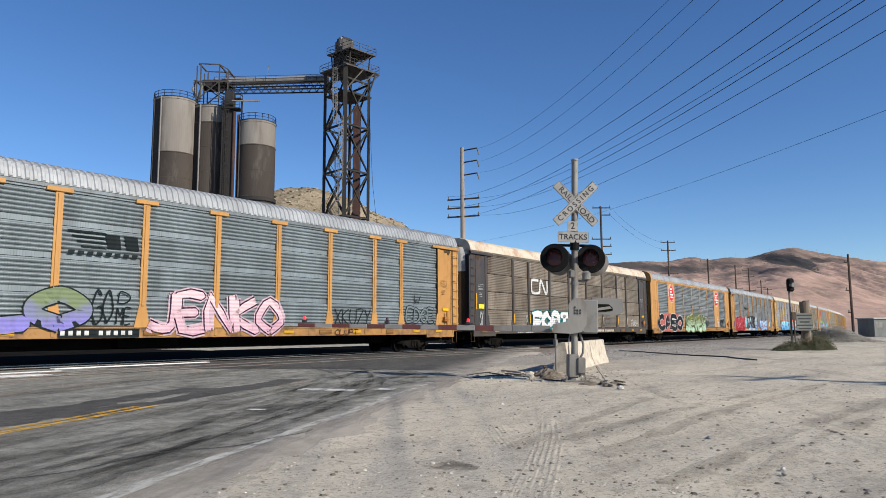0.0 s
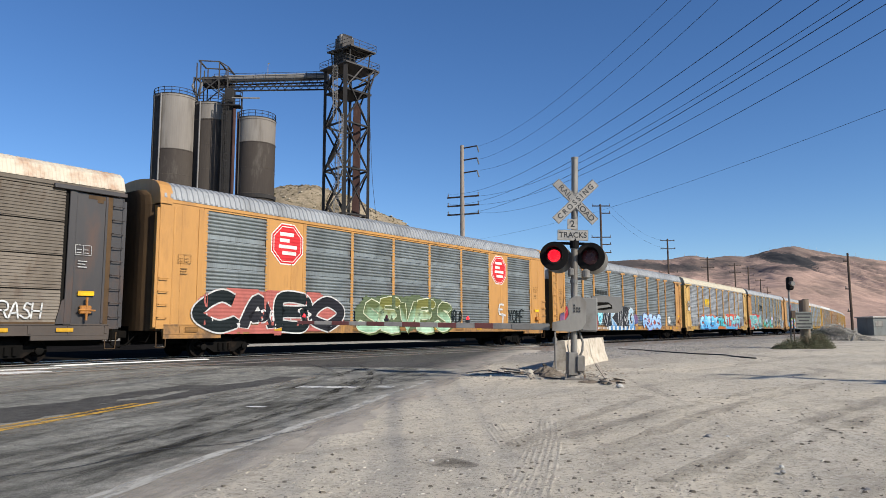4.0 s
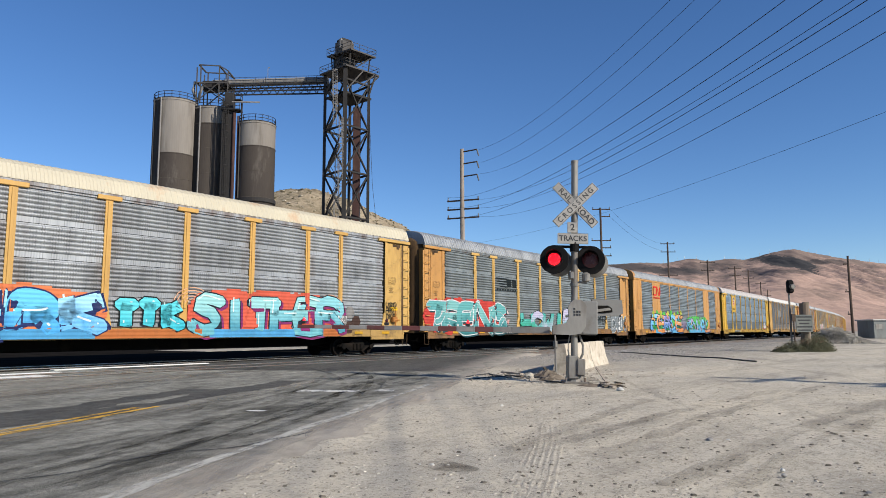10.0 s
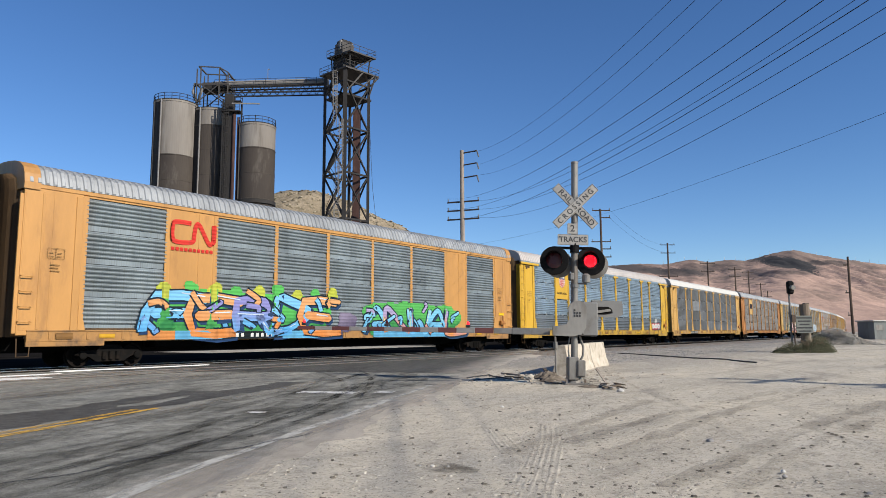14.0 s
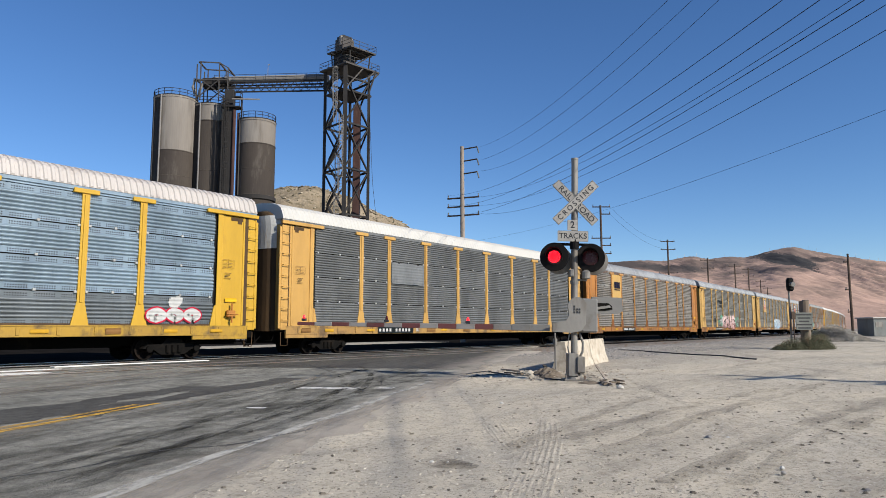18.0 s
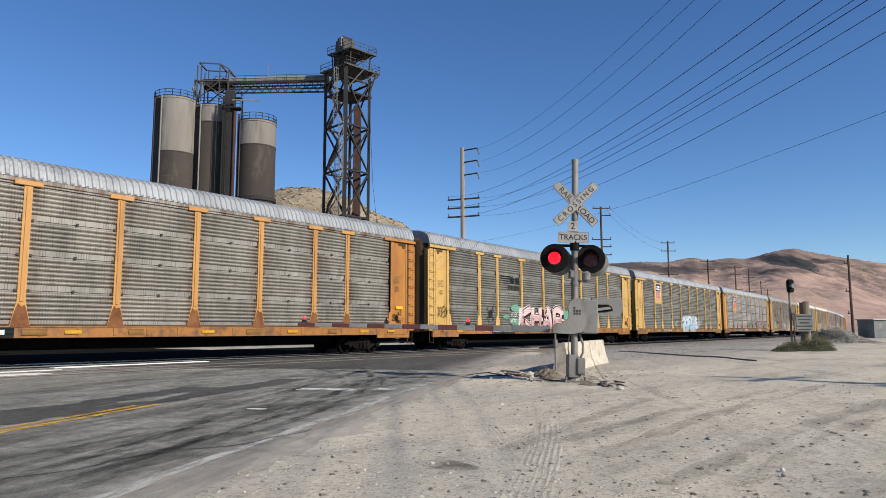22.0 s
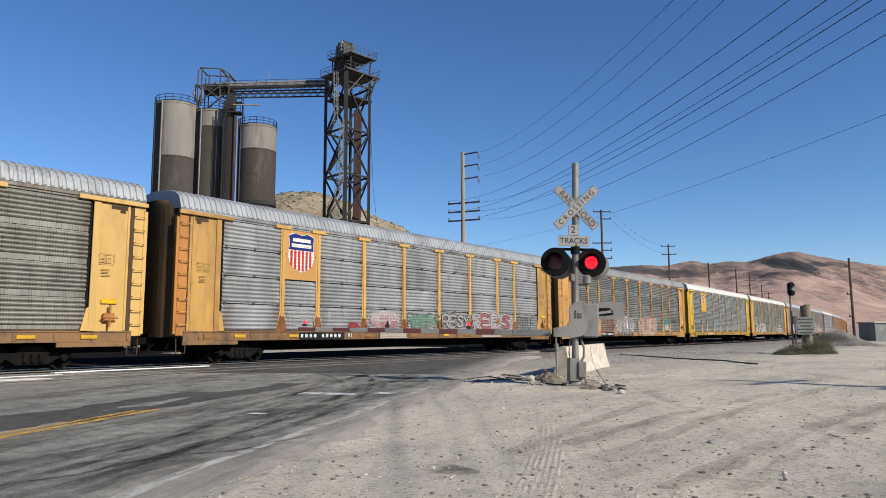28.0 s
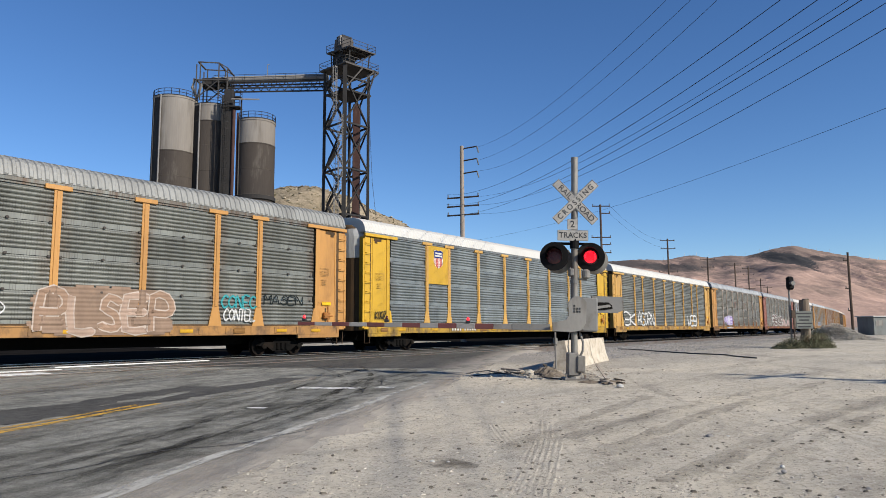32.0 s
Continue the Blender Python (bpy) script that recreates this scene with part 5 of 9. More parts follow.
def shield(car, cx, cz, w, h):
    """A shield emblem: a blue top over red and white stripes, with no writing but bars."""
    y = -HALF - 0.052
    pts = [(-0.5, 0.42), (-0.25, 0.5), (0, 0.45), (0.25, 0.5), (0.5, 0.42), (0.46, 0.2), (0.5, -0.1), (0.42, -0.32), (0.2, -0.44), (0, -0.5), (-0.2, -0.44), (-0.42, -0.32), (-0.5, -0.1), (-0.46, 0.2)]
    base = put("emblem", Shape().plate([(cx + a * w, cz + b * h) for a, b in pts], y - 0.004, y), spray((0.6, 0.58, 0.53)), car, "shield emblem in blue, red and white")
    put("emblem_field", Shape().plate([(cx + a * w * 0.96, cz + b * h * 0.97) for a, b in pts[:6]] + [(cx + 0.47 * w, cz + 0.06 * h), (cx - 0.47 * w, cz + 0.06 * h), (cx - 0.44 * w, cz + 0.2 * h)], y - 0.008, y - 0.005), spray((0.018, 0.03, 0.14)), base)
    for k in range(6):
        a = -0.42 + 0.145 * k
        lo = -0.47 + 0.9 * abs(a + 0.04) ** 2
        put("emblem_stripe", Shape().box(cx + a * w, y - 0.008, cz + lo * h, cx + (a + 0.085) * w, y - 0.005, cz + 0.05 * h), spray((0.45, 0.045, 0.04)), base)
    put("emblem_bar", Shape().box(cx - 0.34 * w, y - 0.012, cz + 0.27 * h, cx + 0.34 * w, y - 0.009, cz + 0.36 * h).box(cx - 0.38 * w, y - 0.012, cz + 0.13 * h, cx + 0.38 * w, y - 0.009, cz + 0.22 * h), spray((0.6, 0.58, 0.53)), base)


def octagon(car, cx, cz, r):
    y = -HALF - 0.03
    ring = lambda k: [(cx + k * math.cos(math.pi / 8 + math.pi / 4 * i), cz + k * math.sin(math.pi / 8 + math.pi / 4 * i)) for i in range(8)]
    base = put("emblem", Shape().plate(ring(r), y - 0.004, y), spray((0.72, 0.68, 0.62)), car, "red octagonal emblem with a pale border")
    put("emblem_field", Shape().plate(ring(r * 0.94), y - 0.008, y - 0.005), spray((0.58, 0.035, 0.04)), base)
    put("emblem_border", Shape().plate(ring(r * 0.86), y - 0.0095, y - 0.0085), spray((0.72, 0.68, 0.62)), base)
    put("emblem_field", Shape().plate(ring(r * 0.82), y - 0.0125, y - 0.0105), spray((0.58, 0.035, 0.04)), base)
    for k, (a, b) in enumerate(((-0.45, 0.35), (-0.45, 0.1), (-0.5, 0.55), (-0.3, 0.5))):
        put("emblem_bar", Shape().box(cx + a * r, y - 0.016, cz + (0.36 - 0.28 * k) * r, cx + b * r, y - 0.0135, cz + (0.52 - 0.28 * k) * r), spray((0.78, 0.75, 0.7)), base)


def worm(car, x0, z0, w, h, col, thick):
    """An emblem drawn as one flowing band."""
    s = Shape()
    c = [(0.44, 0.98), (0.1, 0.98), (0.02, 0.8), (0.02, 0.2), (0.1, 0.02), (0.36, 0.02), (0.5, 0.12), (0.52, 0.5), (0.56, 0.92), (0.64, 0.92), (0.86, 0.1), (0.94, 0.08), (0.98, 0.3), (0.98, 1.0)]
    ribbon(s, smooth_line([(x0 + a * w, z0 + b * h) for a, b in c], 6), thick, 0.012)
    put("emblem", s, spray(col), car, "flowing band emblem")


def slanted(car, x0, z0, w, h, col, low=False):
    """An emblem of level speed lines and two slanted blocks, over bars of small writing."""
    y = face(x0 + w / 2, z0) - 0.012
    c = []
    for k in range(4):
        z = z0 + h * (0.98 - 0.2 * k)
        c.append([(x0 + 0.06 * w * k, z), (x0 + w * 0.5, z), (x0 + w * 0.54, z - h * 0.08), (x0 + 0.06 * w * k + 0.03, z - h * 0.08)])
    for u, v in ((0.5, 0.74), (0.77, 1.0)):
        c.append([(x0 + u * w, z0 + h * 0.92), (x0 + (v - 0.03) * w, z0 + h * 0.92), (x0 + v * w, z0 + h * 0.34), (x0 + (u + 0.05) * w, z0 + h * 0.34)])
    for k in range(8 if not low else 0):
        a = 0.125 * k
        c.append([(x0 + (a + 0.02) * w, z0 + 0.02), (x0 + (a + 0.1) * w, z0 + 0.02), (x0 + (a + 0.11) * w, z0 + 0.17 * h), (x0 + (a + 0.03) * w, z0 + 0.17 * h)])
    for k in range(16 if low else 0):
        a, d = 0.42 + 0.072 * (k % 8), -0.02 - 0.2 * (k // 8)
        c.append([(x0 + a * w, z0 + d * h), (x0 + (a + 0.05) * w, z0 + d * h), (x0 + (a + 0.05) * w, z0 + (d + 0.14) * h), (x0 + a * w, z0 + (d + 0.14) * h)])
    for poly in c:
        put("emblem_bar", Shape().plate(poly, y - 0.004, y), spray(col), car, "dark bar of a speed-line emblem")


def lettering(text, size, parent, at, material=None, wide=1.0):
    """Raised lettering in the built-in font, standing in the x-z plane and facing -y."""
    cu = bpy.data.curves.new("lettering", "FONT")
    cu.body, cu.size, cu.align_x, cu.align_y, cu.extrude = text, size, "CENTER", "CENTER", 0.002
    cu.offset = size * 0.012
    tmp = bpy.data.objects.new("lettering", cu)
    me = bpy.data.meshes.new_from_object(tmp)
    bpy.data.objects.remove(tmp)
    me.materials.clear()
    me.materials.append(None)
    ob = put("lettering", me, material or sign_black, parent)
    ob.matrix_basis = at @ pose(0, 0, 0, 90) @ Matrix.Diagonal((wide, 1, 1, 1))
    return ob


WHITE, BLACK, BLUE = (0.56, 0.56, 0.54), (0.012, 0.017, 0.018), (0.04, 0.2, 0.5)
c = cars
NAVY, OLIVE = (0.02, 0.03, 0.1), (0.09, 0.11, 0.045)
# wagon 0
slanted(c[0], 6.8, 3.4, 2.32, 0.78, BLACK)
piece(c[0], "LO", 4.3, 7.4, 0.95, 2.55, [((0.2, 0.17, 0.52), (0.16, 0.2, 0.11))], BLACK, 0.46, 0.045, seed=5, wild=0.05)
tag_word(c[0], "GO", 7.66, 8.36, 1.3, 2.35, BLACK, 0.06, 3)
tag_word(c[0], "D", 8.5, 8.95, 1.95, 2.3, BLACK, 0.05, 3)
tag_word(c[0], "ME", 8.46, 8.95, 1.3, 1.8, BLACK, 0.05, 3)
piece(c[0], "JENKO", 9.45, 15.1, 0.85, 2.5, [((0.5, 0.3, 0.36), (0.62, 0.45, 0.47))], (0.03, 0.012, 0.03), 0.27, 0.05, curved=False, halo=(0.5, 0.36, 0.4), seed=11, wild=0.07)
tag_word(c[0], "XKUZY", 18.05, 20.35, 1.3, 2.0, BLACK, 0.055, 4, curved=False)
piece(c[0], "EDGE", 22.85, 25.05, 1.35, 2.2, [(0.15, 0.18, 0.19)], BLACK, 0.1, 0.035, seed=5, wild=0.04)
tag_word(c[0], "W", 23.4, 24.0, 2.35, 2.75, BLACK, 0.05, 6, curved=False)
tag_word(c[0], "CLUPT", 18.1, 19.5, 0.88, 1.1, (0.06, 0.02, 0.015), 0.04, 7)
# wagon 1
worm(c[1], 6.82, 3.36, 2.15, 0.84, WHITE, 0.17)
piece(c[1], "FORT", 6.85, 11.9, 0.85, 2.25, [((0.52, 0.51, 0.52), (0.58, 0.58, 0.57))], (0.02, 0.022, 0.024), 0.42, 0.025, block=(0.015, 0.15, 0.16), halo=(0.015, 0.17, 0.18), curved=False, seed=2, wild=0.02)
tag_word(c[1], "SOSCA", 8.4, 9.4, 0.93, 1.12, BLACK, 0.035, 8)
mark(c[1], "sill_lettering", (0.5, 0.46, 0.38), [(15.95 + 0.236 * k, 0.9, 16.12 + 0.236 * k, 1.06) for k in range(16) if k != 8], "row of cream bars on the sill")
mark(c[1], "sill_lettering", WHITE, [(5.0 + 0.25 * k, 0.88, 5.17 + 0.25 * k, 1.06) for k in range(8) if k != 3], "row of white bars on the sill")
mark(c[1], "post_marker", (0.7, 0.4, 0.03), [(p - 0.05, 1.45, p + 0.05, 2.0) for p in POSTS[1:9]], "small yellow markers")
mark(c[1], "post_marker", (0.7, 0.4, 0.03), [(0.5, 2.2, 0.58, 3.1)], "small yellow markers")
mark(c[1], "notice", (0.7, 0.6, 0.05), [(0.75, 2.25, 1.3, 2.5)], "yellow notice plate")
tag_word(c[1], "TRASH", 23.3, 24.8, 1.35, 1.8, WHITE, 0.05, 9)
tag_word(c[1], "FTW", 13.2, 14.8, 1.4, 1.95, (0.17, 0.17, 0.175), 0.08, 10)
tag_word(c[1], "BEM", 17.9, 19.7, 1.4, 1.95, (0.15, 0.155, 0.16), 0.07, 12)
tag_word(c[1], "SY", 0.85, 1.2, 1.3, 2.1, WHITE, 0.035, 13)
tag_word(c[1], "S", 6.05, 6.3, 1.5, 1.95, (0.4, 0.38, 0.34), 0.05, 13)
# wagon 2
for x in (5.6, 21.6):
    octagon(c[2], x, 4.41, 0.9)
piece(c[2], "CABO", 1.5, 8.7, 0.8, 2.5, [BLACK, (0.02, 0.02, 0.025)], (0.55, 0.54, 0.52), 0.42, 0.06, back=(0.4, 0.12, 0.1), seed=21)
tag_word(c[2], "ONE", 3.6, 7.0, 1.3, 1.75, WHITE, 0.06, 21)
piece(c[2], "SEVES", 9.7, 16.7, 0.8, 2.55, [((0.32, 0.52, 0.36), OLIVE), ((0.4, 0.58, 0.42), (0.14, 0.14, 0.04))], (0.55, 0.57, 0.4), 0.4, 0.05, back=(0.1, 0.13, 0.07), block=OLIVE, curved=False, seed=22)
tag_word(c[2], "ARLA", 16.75, 17.75, 1.4, 1.95, BLACK, 0.06, 24)
tag_word(c[2], "E", 21.55, 22.1, 1.85, 2.4, WHITE, 0.12, 23, curved=False)
tag_word(c[2], "T", 21.7, 22.25, 1.25, 1.8, WHITE, 0.12, 23, curved=False)
tag_word(c[2], "YOME", 22.6, 24.4, 1.3, 2.1, BLACK, 0.085, 24)
# wagon 3
mark(c[3], "emblem", (0.04, 0.045, 0.045), [(6.72 + 0.29 * k, 3.55, 6.94 + 0.29 * k, 3.82 + 0.16 * (k == 0)) for k in range(8)], "row of dark bars")
blob(c[3], 1.5, 8.3, 1.6, 2.75, (0.035, 0.03, 0.06), 31.0)
piece(c[3], "GOBE", 1.6, 7.0, 0.85, 2.6, [((0.26, 0.015, 0.025), (0.33, 0.035, 0.045))], (0.6, 0.3, 0.28), 0.48, 0.035, back=(0.27, 0.018, 0.025), glint=(0.62, 0.36, 0.33), seed=31)
blob(c[3], 0.7, 1.7, 1.2, 2.2, ((0.36, 0.12, 0.24), (0.05, 0.06, 0.1)), 37.0)
tag_word(c[3], "V", 0.75, 1.6, 2.4, 3.1, BLACK, 0.04, 39)
blob(c[3], 6.95, 8.05, 1.15, 2.7, ((0.1, 0.42, 0.52), (0.16, 0.5, 0.6)), 32.0, 0.012)
for k, (dx, dz, r) in enumerate(((0.0, 0.45, 0.36), (0.0, 0.45, 0.2), (-0.16, 0.52, 0.09), (0.16, 0.52, 0.09), (0.0, -0.25, 0.32), (0.0, -0.25, 0.16))):
    s = Shape()
    ribbon(s, smooth_line([(7.5 + dx + r * math.cos(q), 1.95 + dz + r * math.sin(q)) for q in np.linspace(0, 6.28, 9)], 3), 0.06, 0.016)
    put("graffiti_tag", s, spray(NAVY if k % 2 else (0.5, 0.62, 0.66)), c[3], "thin sprayed rings of a cyan figure")
piece(c[3], "VKING", 8.1, 14.4, 0.85, 2.7, [((0.03, 0.035, 0.045), (0.02, 0.022, 0.026)), ((0.05, 0.2, 0.42), (0.3, 0.42, 0.5)), (0.02, 0.022, 0.026)], (0.56, 0.57, 0.58), 0.34, 0.06, back=(0.03, 0.032, 0.036), curved=False, seed=33, wild=0.07)
blob(c[3], 14.0, 15.4, 1.3, 2.3, ((0.05, 0.1, 0.24), (0.16, 0.09, 0.16)), 38.0)
blob(c[3], 15.9, 21.1, 0.9, 2.15, (0.36, 0.09, 0.05), 36.0, 0.006)
piece(c[3], "RZOS", 16.5, 20.8, 0.8, 2.25, [((0.2, 0.36, 0.58), (0.34, 0.48, 0.64))], (0.05, 0.03, 0.16), 0.36, 0.045, seed=38, tight=1.1, wild=0.03)
tag_word(c[3], "CBD", 15.7, 16.3, 1.65, 2.0, BLUE, 0.035, 37)
blob(c[3], 22.85, 23.8, 1.3, 2.2, WHITE, 35.0, 0.012, "white sprayed rounded shape")
tag_word(c[3], "OMM", 22.95, 23.75, 1.65, 1.9, BLACK, 0.035, 35)
tag_word(c[3], "TONE", 23.9, 25.1, 1.35, 1.75, (0.07, 0.08, 0.085), 0.045, 36)
mark(c[3], "sill_paint", (0.27, 0.018, 0.025), [(1.7, 0.87, 6.75, 1.165)], "red sprayed sill")
mark(c[3], "sill_paint", WHITE, [(9.0 + 0.8 * k, 0.87, 9.4 + 0.8 * k, 1.165) for k in range(7)], "white and dark stripes on the sill")
mark(c[3], "sill_paint", (0.06, 0.2, 0.42), [(9.4 + 0.8 * k, 0.87, 9.75 + 0.8 * k, 1.165) for k in range(7)], "blue stripes on the sill")
# wagon 4
mark(c[4], "emblem", (0.66, 0.42, 0.02), [(7.2 + 0.55 * k, 3.5, 7.62 + 0.55 * k, 4.12) for k in range(3)] + [(7.15, 3.32, 8.78, 3.42)], "three yellow blocks over a bar")
piece(c[4], "OMMEN", 2.05, 4.5, 1.25, 2.15, [(0.33, 0.33, 0.33)], (0.42, 0.42, 0.42), 0.07, 0.02, seed=45)
for k, (x, z) in enumerate(((4.1, 1.35), (4.6, 1.2), (4.55, 1.85), (5.05, 1.6), (22.6, 1.5), (23.05, 1.25), (23.1, 1.9), (23.5, 1.5))):
    ring = [(x + 0.29 * math.cos(math.pi / 3 * q), z + 0.3 * math.sin(math.pi / 3 * q)) for q in range(6)]
    y = face(x, z) - 0.006 - 0.0005 * k
    put("graffiti", Shape().plate(ring, y - 0.002, y), spray((0.06, 0.035, 0.028) if k % 2 else (0.2, 0.19, 0.18)), c[4], "brown sprayed six-sided cell")
piece(c[4], "CBERK", 5.1, 12.2, 0.85, 2.4, [((0.06, 0.3, 0.58), (0.3, 0.56, 0.72)), ((0.05, 0.26, 0.55), (0.12, 0.46, 0.66))], NAVY, 0.5, 0.05, back=(0.6, 0.17, 0.07), block=NAVY, glint=(0.6, 0.72, 0.76), seed=41)
piece(c[4], "TTK", 12.45, 14.9, 1.0, 2.3, [((0.03, 0.36, 0.44), (0.1, 0.5, 0.56))], BLACK, 0.4, 0.05, glint=(0.5, 0.66, 0.66), seed=42, wild=0.04)
piece(c[4], "SITHER", 15.0, 22.3, 0.85, 2.6, [((0.08, 0.3, 0.36), (0.26, 0.5, 0.5)), ((0.05, 0.22, 0.3), (0.2, 0.46, 0.5))], (0.015, 0.02, 0.03), 0.42, 0.045, back=(0.55, 0.1, 0.06), block=(0.2, 0.03, 0.12), glint=(0.6, 0.68, 0.66), curved=False, seed=43, tight=1.3)
for k in range(5):
    for x in (15.3, 21.9):
        s = Shape()
        ribbon(s, smooth_line([(x + (0.25 + 0.13 * k) * math.cos(q), 2.0 + (0.22 + 0.1 * k) * math.sin(q)) for q in np.linspace(0.2, 2.9, 7)], 3), 0.03, 0.007)
        put("graffiti_tag", s, spray((0.66, 0.36, 0.22)), c[4], "thin pale sprayed arcs")
mark(c[4], "sill_paint", (0.07, 0.28, 0.5), [(5.0, 0.87, 6.6, 1.165), (9.2, 0.87, 11.9, 1.165), (16.0, 0.87, 21.5, 1.165)], "blue sprayed sill")
mark(c[4], "sill_paint", (0.4, 0.13, 0.04), [(11.9, 0.87, 16.0, 1.165), (21.5, 0.87, 22.6, 1.165)], "orange sprayed sill", 0.008)
tag_word(c[4], "NAKU", 22.2, 22.9, 1.45, 1.75, WHITE, 0.04, 46)
for k, word in enumerate(("USND", "PROT", "TOOSE")):
    tag_word(c[4], word, 25.45, 26.2, 2.2 - 0.27 * k, 2.42 - 0.27 * k, BLACK, 0.04, 47 + k)
tag_word(c[4], "KRIOTO", 0.7, 1.6, 2.42, 2.56, BLACK, 0.025, 48)
paw, inner = Shape(), Shape()
for s, grow, lift in ((paw, 0.07, 0.011), (inner, 0.0, 0.016)):
    ribbon(s, smooth_line([(0.95, 2.86), (1.08, 2.98), (1.14, 3.02), (1.22, 2.98), (1.36, 2.84)], 4), 0.34 + grow * 2, lift)
    for dx, dz in ((0.76, 3.22), (0.99, 3.46), (1.24, 3.48), (1.46, 3.26)):
        ribbon(s, [Vector((dx, dz)), Vector((dx + 0.01, dz + 0.22))], 0.17 + grow * 2, lift)
for dx, dz in ((0.76, 3.58), (1.0, 3.84), (1.24, 3.86), (1.44, 3.62)):
    ribbon(paw, [Vector((dx, dz)), Vector((dx, dz + 0.25))], 0.035, 0.011)
put("graffiti", paw, spray(BLACK), c[4], "black outline of a sprayed paw print")
put("graffiti", inner, spray(WHITE), c[4], "white sprayed paw print")
# wagon 5
slanted(c[5], 6.79, 3.41, 2.33, 0.78, BLACK)
blob(c[5], 4.2, 8.6, 0.85, 2.6, ((0.5, 0.08, 0.06), (0.48, 0.4, 0.38)), 50.0, 0.003, "cloud of faded red spray paint")
piece(c[5], "TRENS", 0.1, 7.35, 0.82, 2.75, [((0.025, 0.13, 0.14), (0.1, 0.3, 0.3)), ((0.05, 0.2, 0.21), (0.16, 0.36, 0.35))], (0.55, 0.56, 0.56), 0.46, 0.055, back=(0.45, 0.05, 0.04), block=(0.02, 0.06, 0.07), seed=51, wild=0.09, tight=1.2, busy=1)
tag_word(c[5], "DUKE", 6.75, 7.9, 2.05, 2.4, (0.4, 0.03, 0.03), 0.04, 55)
piece(c[5], "HOWIE", 9.35, 16.6, 0.85, 2.5, [((0.02, 0.24, 0.13), (0.08, 0.34, 0.3)), ((0.07, 0.3, 0.26), (0.38, 0.36, 0.47)), ((0.38, 0.37, 0.46), (0.06, 0.3, 0.26))], (0.012, 0.03, 0.034), 0.42, 0.035, curved=False, seed=52, wild=0.11, tight=1.18)
tag_word(c[5], "OUYE", 18.85, 19.9, 1.3, 2.05, BLACK, 0.06, 56)
tag_word(c[5], "HYPER", 20.8, 22.45, 1.6, 2.15, BLACK, 0.06, 57)
piece(c[5], "DWM", 23.4, 26.3, 0.85, 2.35, [(0.17, 0.19, 0.2)], (0.56, 0.56, 0.55), 0.3, 0.045, seed=58)
# wagon 6
worm(c[6], 4.74, 4.22, 1.7, 0.72, (0.55, 0.04, 0.03), 0.16)
mark(c[6], "emblem_bar", (0.55, 0.04, 0.03), [(4.74 + 0.17 * k, 3.92, 4.86 + 0.17 * k, 4.04) for k in range(10)], "row of small red bars")
piece(c[6], "FERDE", 3.9, 12.4, 0.85, 2.6, [((0.07, 0.27, 0.52), (0.16, 0.4, 0.6)), ((0.5, 0.17, 0.04), (0.55, 0.28, 0.12)), ((0.09, 0.3, 0.55), (0.2, 0.2, 0.42))], (0.012, 0.022, 0.035), 0.34, 0.06, back=((0.02, 0.14, 0.05), (0.08, 0.36, 0.08)), block=(0.02, 0.05, 0.12), glint=(0.5, 0.6, 0.7), curved=False, seed=64, tight=1.25, wild=0.1, busy=3)
for k in range(9):
    x = 4.2 + 0.98 * k
    blob(c[6], x, x + 0.75, 2.15 + 0.25 * (k % 2), 2.85 + 0.12 * (k % 3), ((0.03, 0.2, 0.05), (0.08, 0.36, 0.08)) if k % 2 else (0.42, 0.45, 0.06), 60.0 + k, 0.005)
blob(c[6], 12.5, 14.1, 0.95, 2.1, ((0.06, 0.05, 0.09), (0.2, 0.17, 0.24)), 68.0)
piece(c[6], "ANWAL", 14.2, 21.9, 0.85, 2.45, [((0.1, 0.3, 0.5), (0.16, 0.42, 0.56)), ((0.5, 0.19, 0.05), (0.3, 0.26, 0.4)), ((0.1, 0.32, 0.55), (0.2, 0.44, 0.58))], (0.012, 0.022, 0.035), 0.26, 0.06, back=((0.02, 0.14, 0.05), (0.08, 0.34, 0.08)), block=(0.02, 0.05, 0.1), glint=(0.55, 0.6, 0.2), seed=62, tight=1.25, busy=2)
mark(c[6], "sill_paint", (0.1, 0.32, 0.5), [(5.0, 0.87, 6.9, 1.165), (9.7, 0.87, 12.0, 1.165), (15.0, 0.87, 20.9, 1.165)], "blue-green sprayed sill")
mark(c[6], "sill_paint", (0.5, 0.2, 0.06), [(4.0, 0.87, 5.0, 1.165)], "orange sprayed sill")
# wagon 7
plate_mark(c[7], POSTS[1] + 0.1, 3.28, POSTS[2] - 0.1, EAVE - 0.08, PAINT["yellow"], "yellow emblem plate")
shield(c[7], 5.57, 4.56, 0.86, 1.06)
lettering("BUILDING AMERICA", 0.2, c[7], Matrix.Translation((5.57, -HALF - 0.054, 3.66)), spray((0.03, 0.025, 0.02)), 0.84)
piece(c[7], "OOO", 22.75, 24.8, 1.22, 1.85, [(0.5, 0.5, 0.48)], (0.5, 0.02, 0.05), 0.22, 0.05, seed=71)
blob(c[7], 23.5, 24.2, 1.7, 2.2, (0.5, 0.5, 0.48), 71.0, 0.02)
